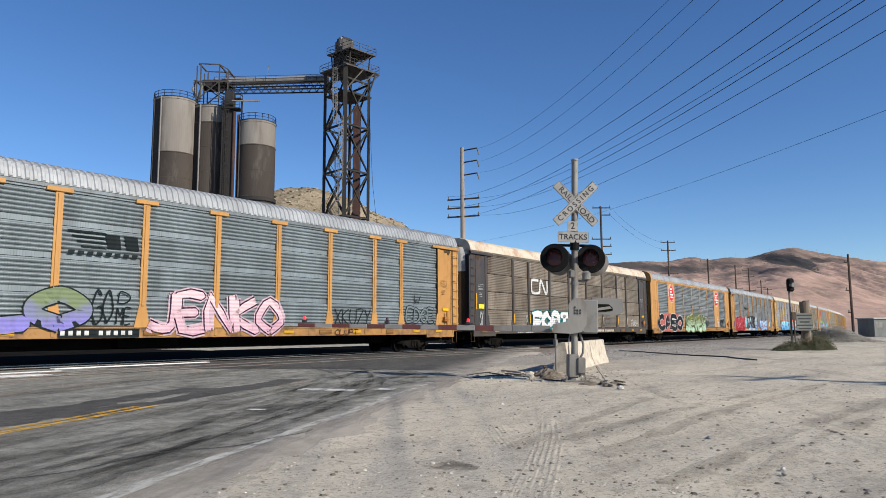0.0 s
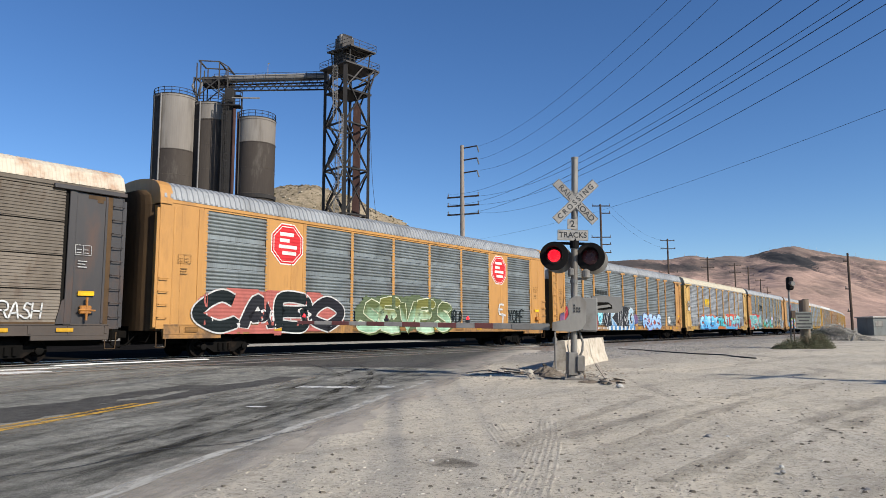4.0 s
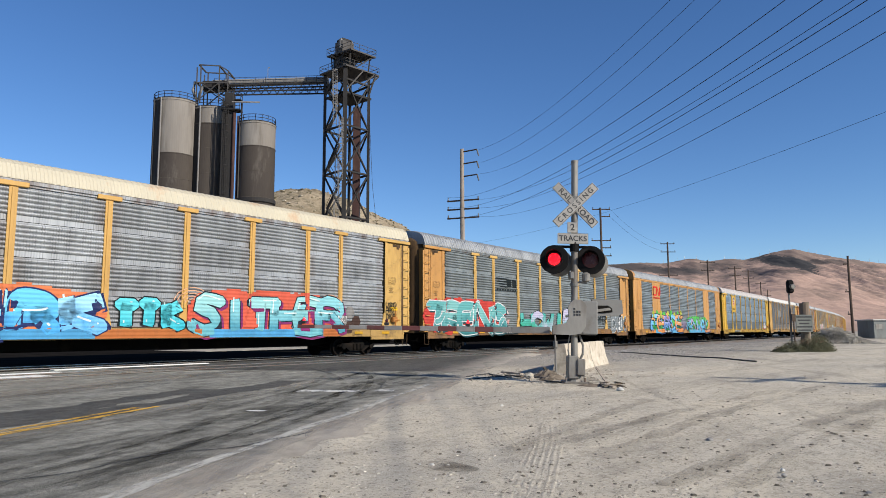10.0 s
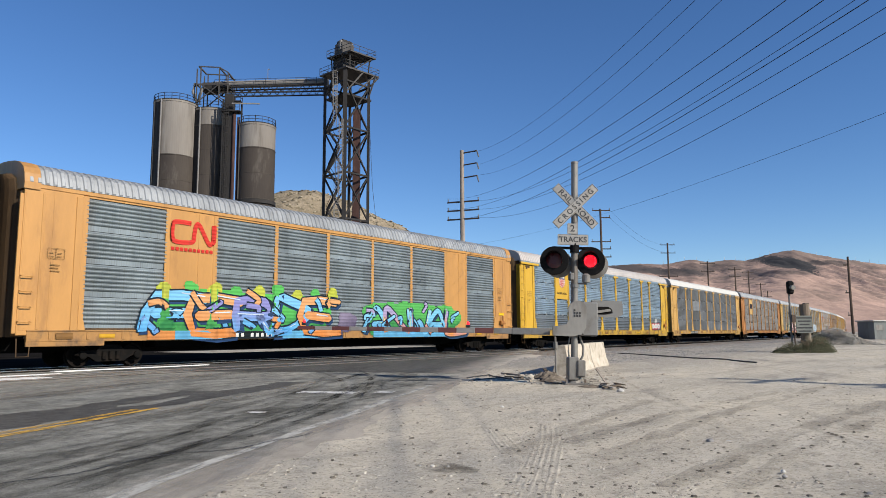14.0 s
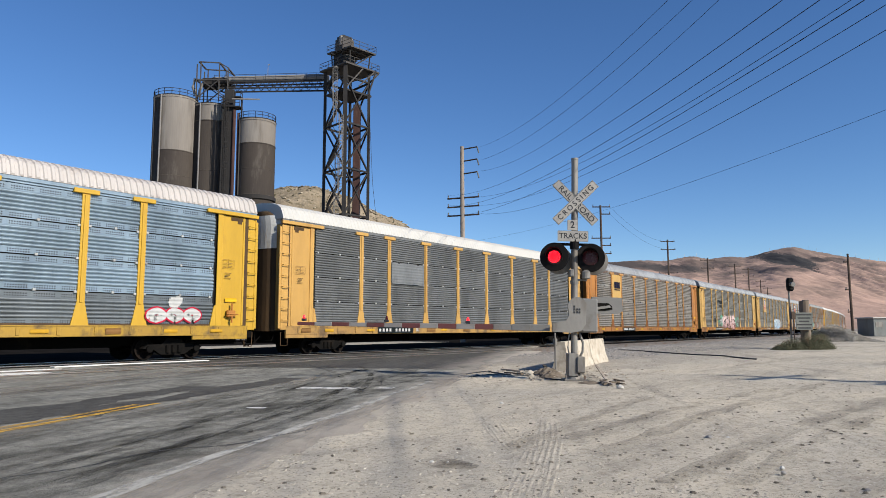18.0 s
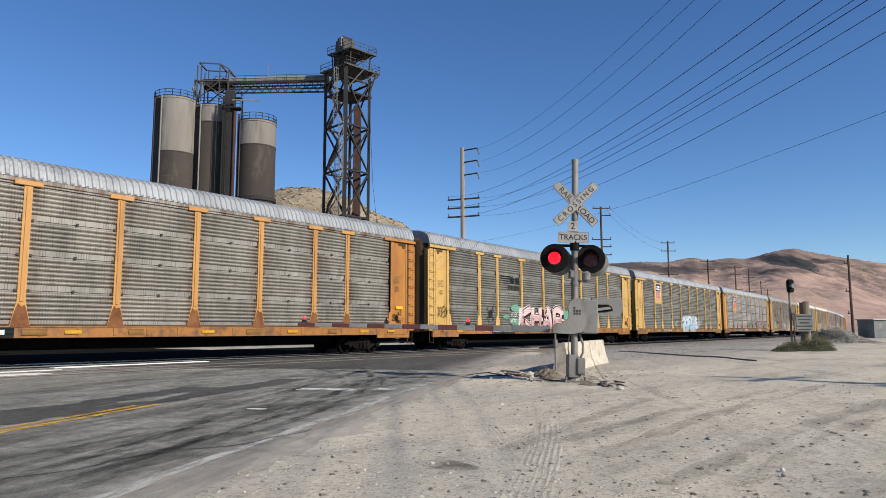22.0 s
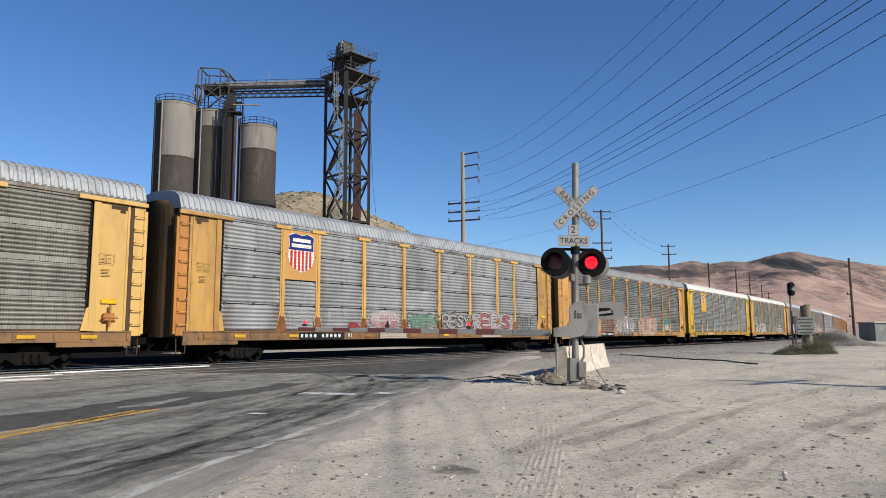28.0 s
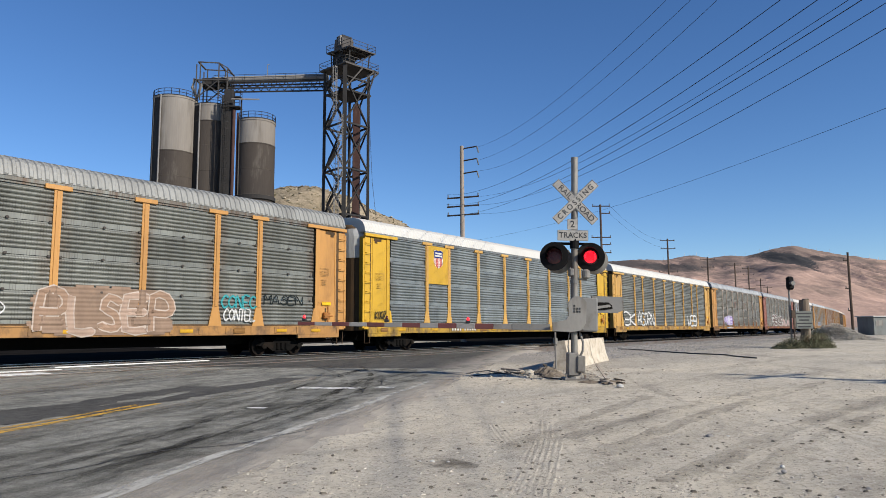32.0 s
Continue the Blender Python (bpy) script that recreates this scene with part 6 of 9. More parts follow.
# wagon 8
mark(c[8], "emblem_patch", (0.17, 0.18, 0.185), [(6.62, 3.2, 9.1, 4.18)], "paler painted patch", 0.006)
mark(c[8], "emblem", (0.008, 0.008, 0.01), [(7.38 + 0.4 * k, 3.66, 7.72 + 0.4 * k, 4.1) for k in range(3)] + [(7.13, 3.5, 7.18, 4.22), (7.13, 4.17, 7.28, 4.22), (7.13, 3.5, 7.28, 3.55), (8.72, 3.5, 8.77, 4.22), (8.62, 4.17, 8.77, 4.22), (8.62, 3.5, 8.77, 3.55), (7.33, 3.36, 7.42, 3.44), (7.5, 3.36, 7.59, 3.44), (8.32, 3.36, 8.41, 3.44), (8.49, 3.36, 8.58, 3.44)], "black bracketed emblem blocks", 0.02)
# wagon 9
plate_mark(c[9], POSTS[1] + 0.1, 3.32, POSTS[2] - 0.1, EAVE - 0.08, PAINT["buff"], "pale yellow emblem plate")
mark(c[9], "emblem", (0.012, 0.013, 0.03), [(5.02 + 0.39 * k, 4.2, 5.35 + 0.39 * k, 4.7) for k in range(3)] + [(5.02, 4.05, 6.13, 4.13)], "three dark blocks over a bar", 0.04)
tag_word(c[9], "REMA", 0.8, 1.5, 2.65, 2.95, BLACK, 0.04, 91)
tag_word(c[9], "ZOE", 0.8, 1.3, 2.36, 2.56, BLACK, 0.035, 92)
tag_word(c[9], "SAMO", 25.5, 26.2, 1.5, 1.8, BLACK, 0.045, 93)
# wagon 10
slanted(c[10], 6.75, 3.6, 2.3, 0.66, BLACK, True)
for k, (x0, x1, z0, z1) in enumerate(((7.0, 8.0, 1.7, 2.05), (7.6, 9.3, 1.3, 1.9), (7.7, 9.4, 2.1, 2.65), (14.4, 15.8, 1.6, 2.5), (15.2, 16.7, 1.2, 1.8), (16.1, 16.8, 2.1, 2.5))):
    blob(c[10], x0, x1, z0, z1, ((0.05, 0.13, 0.085), (0.13, 0.27, 0.19)), 100.0 + 3 * k)
piece(c[10], "KHAB", 9.05, 14.8, 0.9, 2.7, [((0.3, 0.14, 0.13), (0.56, 0.42, 0.4)), ((0.36, 0.17, 0.16), (0.55, 0.4, 0.38))], (0.03, 0.012, 0.015), 0.4, 0.05, halo=(0.56, 0.5, 0.48), block=(0.05, 0.02, 0.02), glint=(0.66, 0.56, 0.53), seed=101)
tag_word(c[10], "VOSK", 8.0, 8.8, 1.85, 2.1, WHITE, 0.035, 103)
tag_word(c[10], "WOK", 7.95, 8.7, 1.5, 1.72, WHITE, 0.035, 104)
tag_word(c[10], "LEOS", 15.6, 16.7, 1.35, 1.65, WHITE, 0.035, 106)
tag_word(c[10], "XYEO", 0.68, 1.5, 1.75, 2.25, (0.05, 0.035, 0.02), 0.035, 104)
blob(c[10], 5.5, 6.0, 1.75, 2.25, (0.02, 0.018, 0.018), 105.0, 0.012)
for dx in (-0.26, -0.16, 0.16, 0.26):
    s = Shape()
    ribbon(s, smooth_line([(5.75 + dx * 0.5, 2.0), (5.75 + dx * 1.3, 2.2), (5.75 + dx, 2.45)], 4), 0.04, 0.013)
    ribbon(s, smooth_line([(5.75 + dx * 0.5, 1.9), (5.75 + dx * 1.2, 1.7), (5.75 + dx * 0.8, 1.5)], 4), 0.04, 0.013)
    put("graffiti_tag", s, spray((0.02, 0.018, 0.018)), c[10], "thin sprayed scribble")
# shield plates
for i, z0, cz, w, h in ((11, 3.38, 4.4, 1.24, 1.62), (12, 3.26, 4.38, 1.4, 1.62), (14, 3.32, 4.62, 0.8, 0.95)):
    plate_mark(c[i], POSTS[1] + 0.1, z0, POSTS[2] - 0.1, EAVE - 0.08, PAINT[{11: "buff", 12: "orange"}.get(i, "yellow")], "emblem plate in the wagon's yellow")
    shield(c[i], 5.57, cz, w, h)
# wagon 11
piece(c[11], "GOELS", 12.3, 17.4, 1.05, 2.35, [((0.22, 0.38, 0.5), (0.42, 0.5, 0.55))], (0.5, 0.53, 0.55), 0.24, 0.04, back=(0.36, 0.4, 0.43), block=(0.04, 0.07, 0.2), seed=111)
tag_word(c[11], "YO", 9.95, 11.0, 1.35, 1.9, WHITE, 0.05, 112)
tag_word(c[11], "EBSCIK", 17.6, 19.0, 1.5, 1.95, WHITE, 0.045, 113)
mark(c[11], "sill_paint", (0.38, 0.36, 0.33), [(12.4, 0.87, 14.2, 1.15), (14.9, 0.87, 16.6, 1.13)], "whitish sprayed sill")
# wagon 12
pale, wine, moss = (0.38, 0.365, 0.35), (0.2, 0.035, 0.04), (0.1, 0.2, 0.15)
tag_word(c[12], "HFCEY", 6.75, 9.0, 1.65, 2.1, pale, 0.03, 220)
tag_word(c[12], "YERA", 4.9, 6.4, 1.45, 2.0, pale, 0.03, 221)
blob(c[12], 8.3, 9.2, 1.2, 1.6, wine, 121.0)
blob(c[12], 9.3, 12.1, 1.2, 2.2, (wine, (0.34, 0.3, 0.28)), 122.0)
tag_word(c[12], "CEM", 9.6, 11.8, 1.3, 2.05, pale, 0.05, 222)
blob(c[12], 12.3, 15.0, 1.2, 2.1, ((0.16, 0.16, 0.13), moss), 123.0)
tag_word(c[12], "RAGES", 12.4, 15.0, 1.3, 2.05, (0.08, 0.12, 0.1), 0.05, 223)
piece(c[12], "RESY", 15.2, 17.7, 1.3, 2.15, [(0.26, 0.25, 0.24)], (0.03, 0.025, 0.025), 0.14, 0.04, seed=124)
piece(c[12], "WEDS", 17.8, 21.9, 1.25, 2.2, [(0.3, 0.28, 0.27), (0.24, 0.1, 0.1)], (0.06, 0.03, 0.03), 0.16, 0.035, halo=(0.4, 0.34, 0.33), seed=125)
tag_word(c[12], "ENTUE", 22.85, 24.8, 1.3, 2.05, (0.09, 0.08, 0.08), 0.05, 226)
mark(c[12], "sill_paint", (0.34, 0.28, 0.24), [(10.4, 0.87, 12.3, 1.165), (18.9, 0.87, 20.9, 1.165)], "whitish sprayed sill")
# wagon 13
piece(c[13], "OYE", 2.0, 4.35, 1.2, 2.2, [((0.16, 0.24, 0.21), (0.1, 0.24, 0.21))], (0.52, 0.55, 0.54), 0.22, 0.04, back=(0.16, 0.2, 0.185), seed=131)
blob(c[13], 5.2, 5.75, 1.25, 2.0, (0.3, 0.28, 0.1), 137.0)
blob(c[13], 5.1, 6.1, 1.95, 2.25, BLACK, 138.0, 0.012)
blob(c[13], 5.5, 5.75, 1.65, 1.85, WHITE, 139.0, 0.014)
tag_word(c[13], "MW", 4.95, 6.0, 2.15, 2.42, BLACK, 0.04, 138)
tag_word(c[13], "ZYRO", 6.7, 9.2, 1.15, 2.2, (0.3, 0.1, 0.09), 0.09, 136)
piece(c[13], "AMTA", 9.5, 13.3, 0.85, 2.35, [(0.2, 0.18, 0.165)], (0.56, 0.55, 0.53), 0.16, 0.035, back=(0.2, 0.175, 0.16), curved=False, seed=132)
tag_word(c[13], "XO", 13.1, 13.7, 1.5, 1.85, WHITE, 0.04, 132)
mark(c[13], "sill_paint", (0.09, 0.075, 0.065), [(10.0 + 0.55 * k, 0.87, 10.35 + 0.55 * k, 1.165) for k in range(6)], "dark stripes on the sill")
piece(c[13], "PLSEP", 14.5, 18.9, 0.85, 2.35, [(0.3, 0.2, 0.14), (0.36, 0.26, 0.2)], (0.46, 0.38, 0.32), 0.2, 0.045, back=(0.26, 0.18, 0.13), curved=False, seed=133)
tag_word(c[13], "CONEC", 20.85, 22.4, 1.85, 2.3, (0.05, 0.3, 0.32), 0.07, 134)
tag_word(c[13], "CONTEL", 20.95, 22.35, 1.38, 1.8, WHITE, 0.06, 135)
tag_word(c[13], "MASEN", 22.75, 24.75, 2.02, 2.38, BLACK, 0.05, 135)
# wagons behind
tag_word(c[14], "KOOZ", 0.7, 1.45, 1.5, 1.85, BLACK, 0.05, 141)
piece(c[15], "BK", 2.0, 4.5, 1.15, 2.35, [WHITE], (0.2, 0.2, 0.2), 0.13, 0.035, seed=150)
piece(c[15], "AGORN", 5.0, 9.0, 1.1, 2.45, [WHITE], (0.16, 0.16, 0.16), 0.14, 0.035, seed=151)
piece(c[15], "WEB", 18.7, 22.0, 1.1, 2.35, [WHITE], (0.16, 0.16, 0.16), 0.16, 0.035, seed=152)
blob(c[16], 4.8, 9.2, 1.2, 2.5, (0.42, 0.38, 0.52), 160.0, 0.01, "patch of lilac spray paint")
piece(c[16], "NAB", 5.0, 9.0, 1.3, 2.3, [(0.3, 0.22, 0.45), (0.5, 0.48, 0.55)], (0.55, 0.53, 0.6), 0.2, 0.05, seed=161)
blob(c[16], 5.6, 8.0, 0.88, 1.15, (0.3, 0.42, 0.6), 162.0, 0.012, "patch of pale blue spray paint")
tag_word(c[16], "II", 10.3, 11.2, 3.4, 4.1, (0.4, 0.2, 0.18), 0.1, 163)
tag_word(c[16], "II", 15.3, 16.4, 3.4, 4.1, (0.4, 0.2, 0.18), 0.1, 164)
piece(c[17], "REKS", 6.0, 14.6, 1.2, 2.9, [(0.14, 0.1, 0.09)], WHITE, 0.3, 0.09, seed=171)
piece(c[17], "OLA", 15.0, 21.5, 1.2, 2.4, [(0.42, 0.3, 0.28)], (0.5, 0.42, 0.4), 0.26, 0.07, seed=172)
piece(c[19], "DAVE", 8.0, 13.0, 1.2, 2.2, [(0.45, 0.5, 0.6)], BLACK, 0.2, 0.05, seed=191)

# stencils, plates and reflectors that every wagon carries
for i, car in enumerate(cars):
    dark = (0.2, 0.12, 0.045) if i not in (1,) else (0.5, 0.5, 0.48)
    for x0 in (0.72, BODY - 1.5):
        mark(car, "stencil", dark, [(x0, 3.3, x0 + 0.5, 3.312), (x0, 3.6, x0 + 0.5, 3.612), (x0, 3.3, x0 + 0.012, 3.6), (x0 + 0.488, 3.3, x0 + 0.5, 3.6), (x0 + 0.24, 3.3, x0 + 0.252, 3.6)] +
             [(x0 + 0.05 + 0.23 * (k % 2), 3.36 + 0.1 * (k // 2), x0 + 0.19 + 0.23 * (k % 2), 3.378 + 0.1 * (k // 2)) for k in range(4)], "small stencilled table of lines", 0.006)
        mark(car, "stencil", dark, [(x0 + 0.1, 3.1 - 0.09 * k, x0 + 0.38 - 0.05 * (k % 2), 3.125 - 0.09 * k) for k in range(3)], "small stencilled lines", 0.006)
    mark(car, "notice", (0.72, 0.42, 0.02), [(BODY - 1.35, 2.05, BODY - 0.85, 2.2)], "yellow notice plate", 0.008)
    put("hand_brake", Shape().box(BODY - 1.3, -HALF - 0.2, 1.5, BODY - 0.95, -HALF - 0.05, 1.75, 0.03).tube([(BODY - 1.1, -HALF - 0.17, 1.3), (BODY - 1.1, -HALF - 0.17, 2.0)], 0.04, 6).tube([(BODY - 1.35, -HALF - 0.2, 1.62), (BODY - 0.85, -HALF - 0.2, 1.6)], 0.03, 6), PAINT["rusty"], car, "rusty hand brake gear")
    rf = (0.5, 0.28, 0.025)
    mark(car, "worn_patch", (0.22, 0.115, 0.04), [(x, 0.92, x + 0.5 + 0.2 * (k % 2), 1.1) for k, x in enumerate((1.1, 9.4, 12.6, 17.2, 21.4))], "worn brown patch on the sill", 0.004)
    mark(car, "reflector", rf, [(x, 0.95, x + 0.5, 1.07) for x in (2.4, 5.0, 10.6, 15.3, 19.2, 23.4, 25.2)], "row of yellow reflectors", 0.006)
    if i in (0, 3, 5, 7, 8, 10, 13, 14, 9, 6, 11, 12, 16):
        n0 = {0: 6.75, 3: 6.75, 6: 7.0, 7: 5.45, 8: 5.8, 10: 5.95, 12: 5.6}.get(i, 6.7)
        if i in (0, 8, 7, 6, 5, 9, 10, 13, 12):
            mark(car, "number_board", BLACK, [(n0 - 0.06, 0.87, n0 + 2.5, 1.15)], "black number board", 0.005)
        mark(car, "number_bars", WHITE, [(n0 + 0.24 * k + (0.2 if k > 3 else 0), 0.94, n0 + 0.13 + 0.24 * k + (0.2 if k > 3 else 0), 1.08) for k in range(9 if i != 3 else 8)], "row of white bars on the sill", 0.012)
        if i in (7, 8, 10, 12):
            lettering("R1", 0.24, car, Matrix.Translation((n0 + 2.85, -HALF - 0.078, 1.01)), spray(WHITE))
    if i in (1, 3, 4, 8, 11, 14):
        s, n = Shape(), 12
        for z in (4.3, EAVE - 0.05, EAVE + 0.3):
            for q in range(n + 1):
                u = -1 + 2 * q / n
                s.v.append((0.29 - 0.5 * (1 - abs(u) ** 4), u * (HALF - 0.03) * (1.0 if z < EAVE else 0.9), z))
        s.f = [(r * (n + 1) + q, r * (n + 1) + q + 1, (r + 1) * (n + 1) + q + 1, (r + 1) * (n + 1) + q) for r in range(2) for q in range(n)]
        put("end_door_top", s, DOOR["white"], car, "whitish top of the end door")

# ---- the cement plant behind the train ----
silo_dark = mat("weathered_silo_coating", (0.052, 0.044, 0.039), 0.8, col2=(0.076, 0.064, 0.054), big=0.16, fine=3, var=0.25, stain=(0.14, 0.125, 0.11), amount=0.2, stain_size=0.5, streak=0.75, bump=0.1, bump_size=6)
silo_pale = mat("pale_silo_band", (0.25, 0.23, 0.205), 0.75, col2=(0.19, 0.17, 0.15), big=0.25, fine=3, var=0.2, stain=(0.11, 0.095, 0.08), amount=0.35, stain_size=0.45, streak=0.85, bump=0.08, bump_size=6)
plant_steel = mat("dark_plant_steel", (0.042, 0.04, 0.039), 0.7, 0.1, var=0.25, stain=(0.05, 0.036, 0.03), amount=0.25)
pale_steel = mat("dusty_plant_steel", (0.24, 0.23, 0.22), 0.7, 0.1, var=0.2, stain=(0.2, 0.16, 0.13), amount=0.3)
red_pipe = mat("red_brown_casing", (0.075, 0.043, 0.038), 0.75, var=0.25, stain=(0.1, 0.06, 0.05), amount=0.4, streak=0.6)
mid_steel = mat("grey_plant_steel", (0.085, 0.08, 0.077), 0.7, 0.1, var=0.2, stain=(0.07, 0.055, 0.045), amount=0.3)


def railing(parent, pts, h=1.05, material=None, step=1.6, closed=False, t=0.07):
    """A guard rail along the points: posts and two rails."""
    s = Shape()
    pts = [Vector(p) for p in pts]
    if closed:
        pts.append(pts[0])
    for a, b in zip(pts, pts[1:]):
        n = max(int((b - a).length / step), 1)
        for i in range(n + 1):
            p = a.lerp(b, i / n)
            s.beam(p, p + Vector((0, 0, h)), t)
        for k in (0.5, 1.0):
            s.beam(a + Vector((0, 0, h * k)), b + Vector((0, 0, h * k)), t)
    return tagged(put("guard_rail", s, material or plant_steel, parent), kind="stuff") if len(pts) < 4 else put("guard_rail", s, material or plant_steel, parent)


def caged_ladder(parent, x, y, z0, z1, material):
    s = Shape()
    for dx in (-0.25, 0.25):
        s.beam((x + dx, y, z0), (x + dx, y, z1), 0.07)
    for z in np.arange(z0 + 0.3, z1, 0.45):
        s.beam((x - 0.25, y, z), (x + 0.25, y, z), 0.045)
    for z in np.arange(z0 + 2.2, z1, 1.1):
        q = [(x + 0.42 * math.cos(a), y - 0.1 - 0.6 * math.sin(a), z) for a in np.linspace(0, math.pi, 7)]
        for a, b in zip(q, q[1:]):
            s.beam(a, b, 0.06)
    for a in np.linspace(0.3, math.pi - 0.3, 4):
        s.beam((x + 0.42 * math.cos(a), y - 0.1 - 0.6 * math.sin(a), z0 + 2.2), (x + 0.42 * math.cos(a), y - 0.1 - 0.6 * math.sin(a), z1), 0.045)
    return put("caged_ladder", s, material, parent, "steel ladder with safety hoops")


def silo(x, y, r, top, band, label, ring=None, chase=False):
    o = thing("storage_silo", VIEW @ Matrix.Translation((x, y, 0)), label, "silo", "cement plant silos")
    put("shell", Shape().lathe([(r, -0.2), (r, band - 0.15), (r + 0.05, band - 0.15), (r + 0.05, band), (r, band)], 64, close=False), silo_dark, o, "dark weathered lower wall", smooth=False)
    put("upper_band", Shape().lathe([(r - 0.01, band), (r - 0.01, top - 0.3), (r + 0.06, top - 0.3), (r + 0.06, top)], 64, close=False), silo_pale, o, "pale streaked upper band")
    put("roof", Shape().lathe([(r + 0.1, top), (r + 0.1, top + 0.12), (0.3, top + 0.9), (0.0, top + 0.95)], 48), plant_steel, o)
    n = 18
    railing(o, [(r * math.cos(2 * math.pi * i / n), r * math.sin(2 * math.pi * i / n), top + 0.1) for i in range(n)], 1.0, step=3, closed=True)
    if ring:
        put("base_ring", Shape().lathe([(r, ring - 0.5), (r + 0.25, ring - 0.5), (r + 0.25, ring + 0.1), (r, ring + 0.1)], 48, close=False), plant_steel, o)
    s = Shape()
    for dx in (-r * 0.72,):
        yy = -math.sqrt(max(r * r - dx * dx, 0)) - 0.12
        s.tube([(dx, yy, 0), (dx, yy, top)], 0.1, 6)
    put("downpipe", s, mid_steel, o)
    # rings where the courses of the shell are joined
    for z in np.arange(band - 4.2, 8, -4.2):
        put("shell_seam", Shape().lathe([(r, z - 0.05), (r + 0.025, z - 0.04), (r + 0.025, z + 0.04), (r, z + 0.05)], 48, close=False), silo_dark, o)
    if chase:
        s = Shape()
        for k in range(9):
            a0, a1 = radians(190 + 7.0 * k), radians(190 + 7.0 * (k + 1))
            s.add([(q * math.cos(a), q * math.sin(a), z) for z in (0, top - 0.1) for a, q in ((a0, r + 0.04), (a1, r + 0.04))], [(0, 1, 3, 2)])
        put("cable_chase", s, plant_steel, o, "dark sheet-metal chase up the side of the silo")
        a = radians(190 + 63)
        put("downpipe", Shape().tube([((r + 0.16) * math.cos(a), (r + 0.16) * math.sin(a), 0), ((r + 0.16) * math.cos(a), (r + 0.16) * math.sin(a), top)], 0.13, 8), pale_steel, o, "pale pipe up the silo")
    return o


silo(-44.15, 111.4, 3.42, 38.75, 29.75, "tall dark silo with a pale upper half", chase=True)
silo(-38.6, 113.5, 3.4, 38.0, 35.2, "tall dark silo with a short pale band", chase=True)
silo(-30.6, 111.2, 3.02, 34.9, 30.9, "dark silo with pale streaked upper band", ring=22.3)

# the elevator leg and head frame between the silos
leg = thing("silo_elevator", VIEW @ Matrix.Translation((-34.6, 109.6, 0)), "dark steel elevator shaft with pipes between the silos", "elevator shaft")
put("casing", Shape().box(-0.9, -0.3, 0, 0.5, 1.1, 40.0, 0.03), plant_steel, leg)
put("red_pipe", Shape().tube([(0.8, -0.3, 0), (0.8, -0.3, 36.5)], 0.28, 10).tube([(1.45, -0.3, 0), (1.45, -0.3, 36)], 0.16, 8), red_pipe, leg, "rust-brown pipes")
put("frame", Shape().beam((2.0, -0.4, 0), (2.0, -0.4, 38.5), 0.22).beam((-1.0, -0.5, 0), (-1.0, -0.5, 39), 0.22), plant_steel, leg)
put("platform", Shape().box(-0.9, 0.2, 38.9, 1.6, 1.2, 39.05), plant_steel, leg)
put("platform", Shape().box(-1.2, -0.9, 36.9, 1.8, 1.0, 37.05), plant_steel, leg)
railing(leg, [(-0.9, 0.2, 39.05), (1.6, 0.2, 39.05), (1.6, 1.2, 39.05)], 1.0)
railing(leg, [(-1.2, -0.9, 37.05), (1.8, -0.9, 37.05)], 1.0)
put("crane_beam", Shape().beam((0.5, -0.8, 38.2), (5.0, -0.8, 38.1), 0.16, 0.2), pale_steel, leg, "dusty jib beam")
caged_ladder(leg, -0.3, -0.75, 20, 38, plant_steel)

head = thing("head_frame", VIEW @ Matrix.Translation((-38.1, 112.8, 38.9)) @ Matrix.Scale(1.03, 4), "open steel frame with chutes on top of the silos", "steel frame")
s = Shape()
for x, h in ((-2.6, 5.9), (-2.0, 6.3), (1.0, 6.1), (2.4, 5.2)):
    for y in (-1.6, 1.8):
        s.beam((x, y, 0), (x, y, h), 0.16)
for y in (-1.6, 1.8):
    s.beam((-2.3, y, 6.3), (1.0, y, 6.1), 0.16).beam((1.0, y, 6.1), (2.5, y, 5.2), 0.15).beam((-2.6, y, 3.3), (2.5, y, 3.3), 0.22).beam((-2.6, y, 0.2), (1, y, 3.3), 0.14).beam((2.4, y, 0.2), (-2, y, 3.3), 0.14)
for x, h in ((-2.3, 6.3), (1.0, 6.1), (2.4, 5.2), (-2.6, 3.3), (2.4, 3.3)):
    s.beam((x, -1.6, h), (x, 1.8, h), 0.2)
for k in range(0, len(s.v), 8):
    piece = Shape().add(s.v[k:k + 8], s.f[:6])
    put("frame_beam", piece, mid_steel, head)
put("chute", Shape().tube([(-3.0, -1.2, 3.6), (-3.3, -1.2, 2.2), (-2.8, -1.0, 0.8)], 0.26, 10).tube([(-1.4, -1.4, 3.4), (-2.2, -1.2, 1.6), (-2.4, -1.0, 0.6)], 0.22, 10), pale_steel, head, "dusty bent chutes")
put("drive_housing", Shape().box(-2.0, -0.9, 2.4, 0.2, 1.0, 3.9, 0.1).box(-0.2, -1.0, 2.9, 2.2, 0.8, 3.8, 0.08), plant_steel, head)

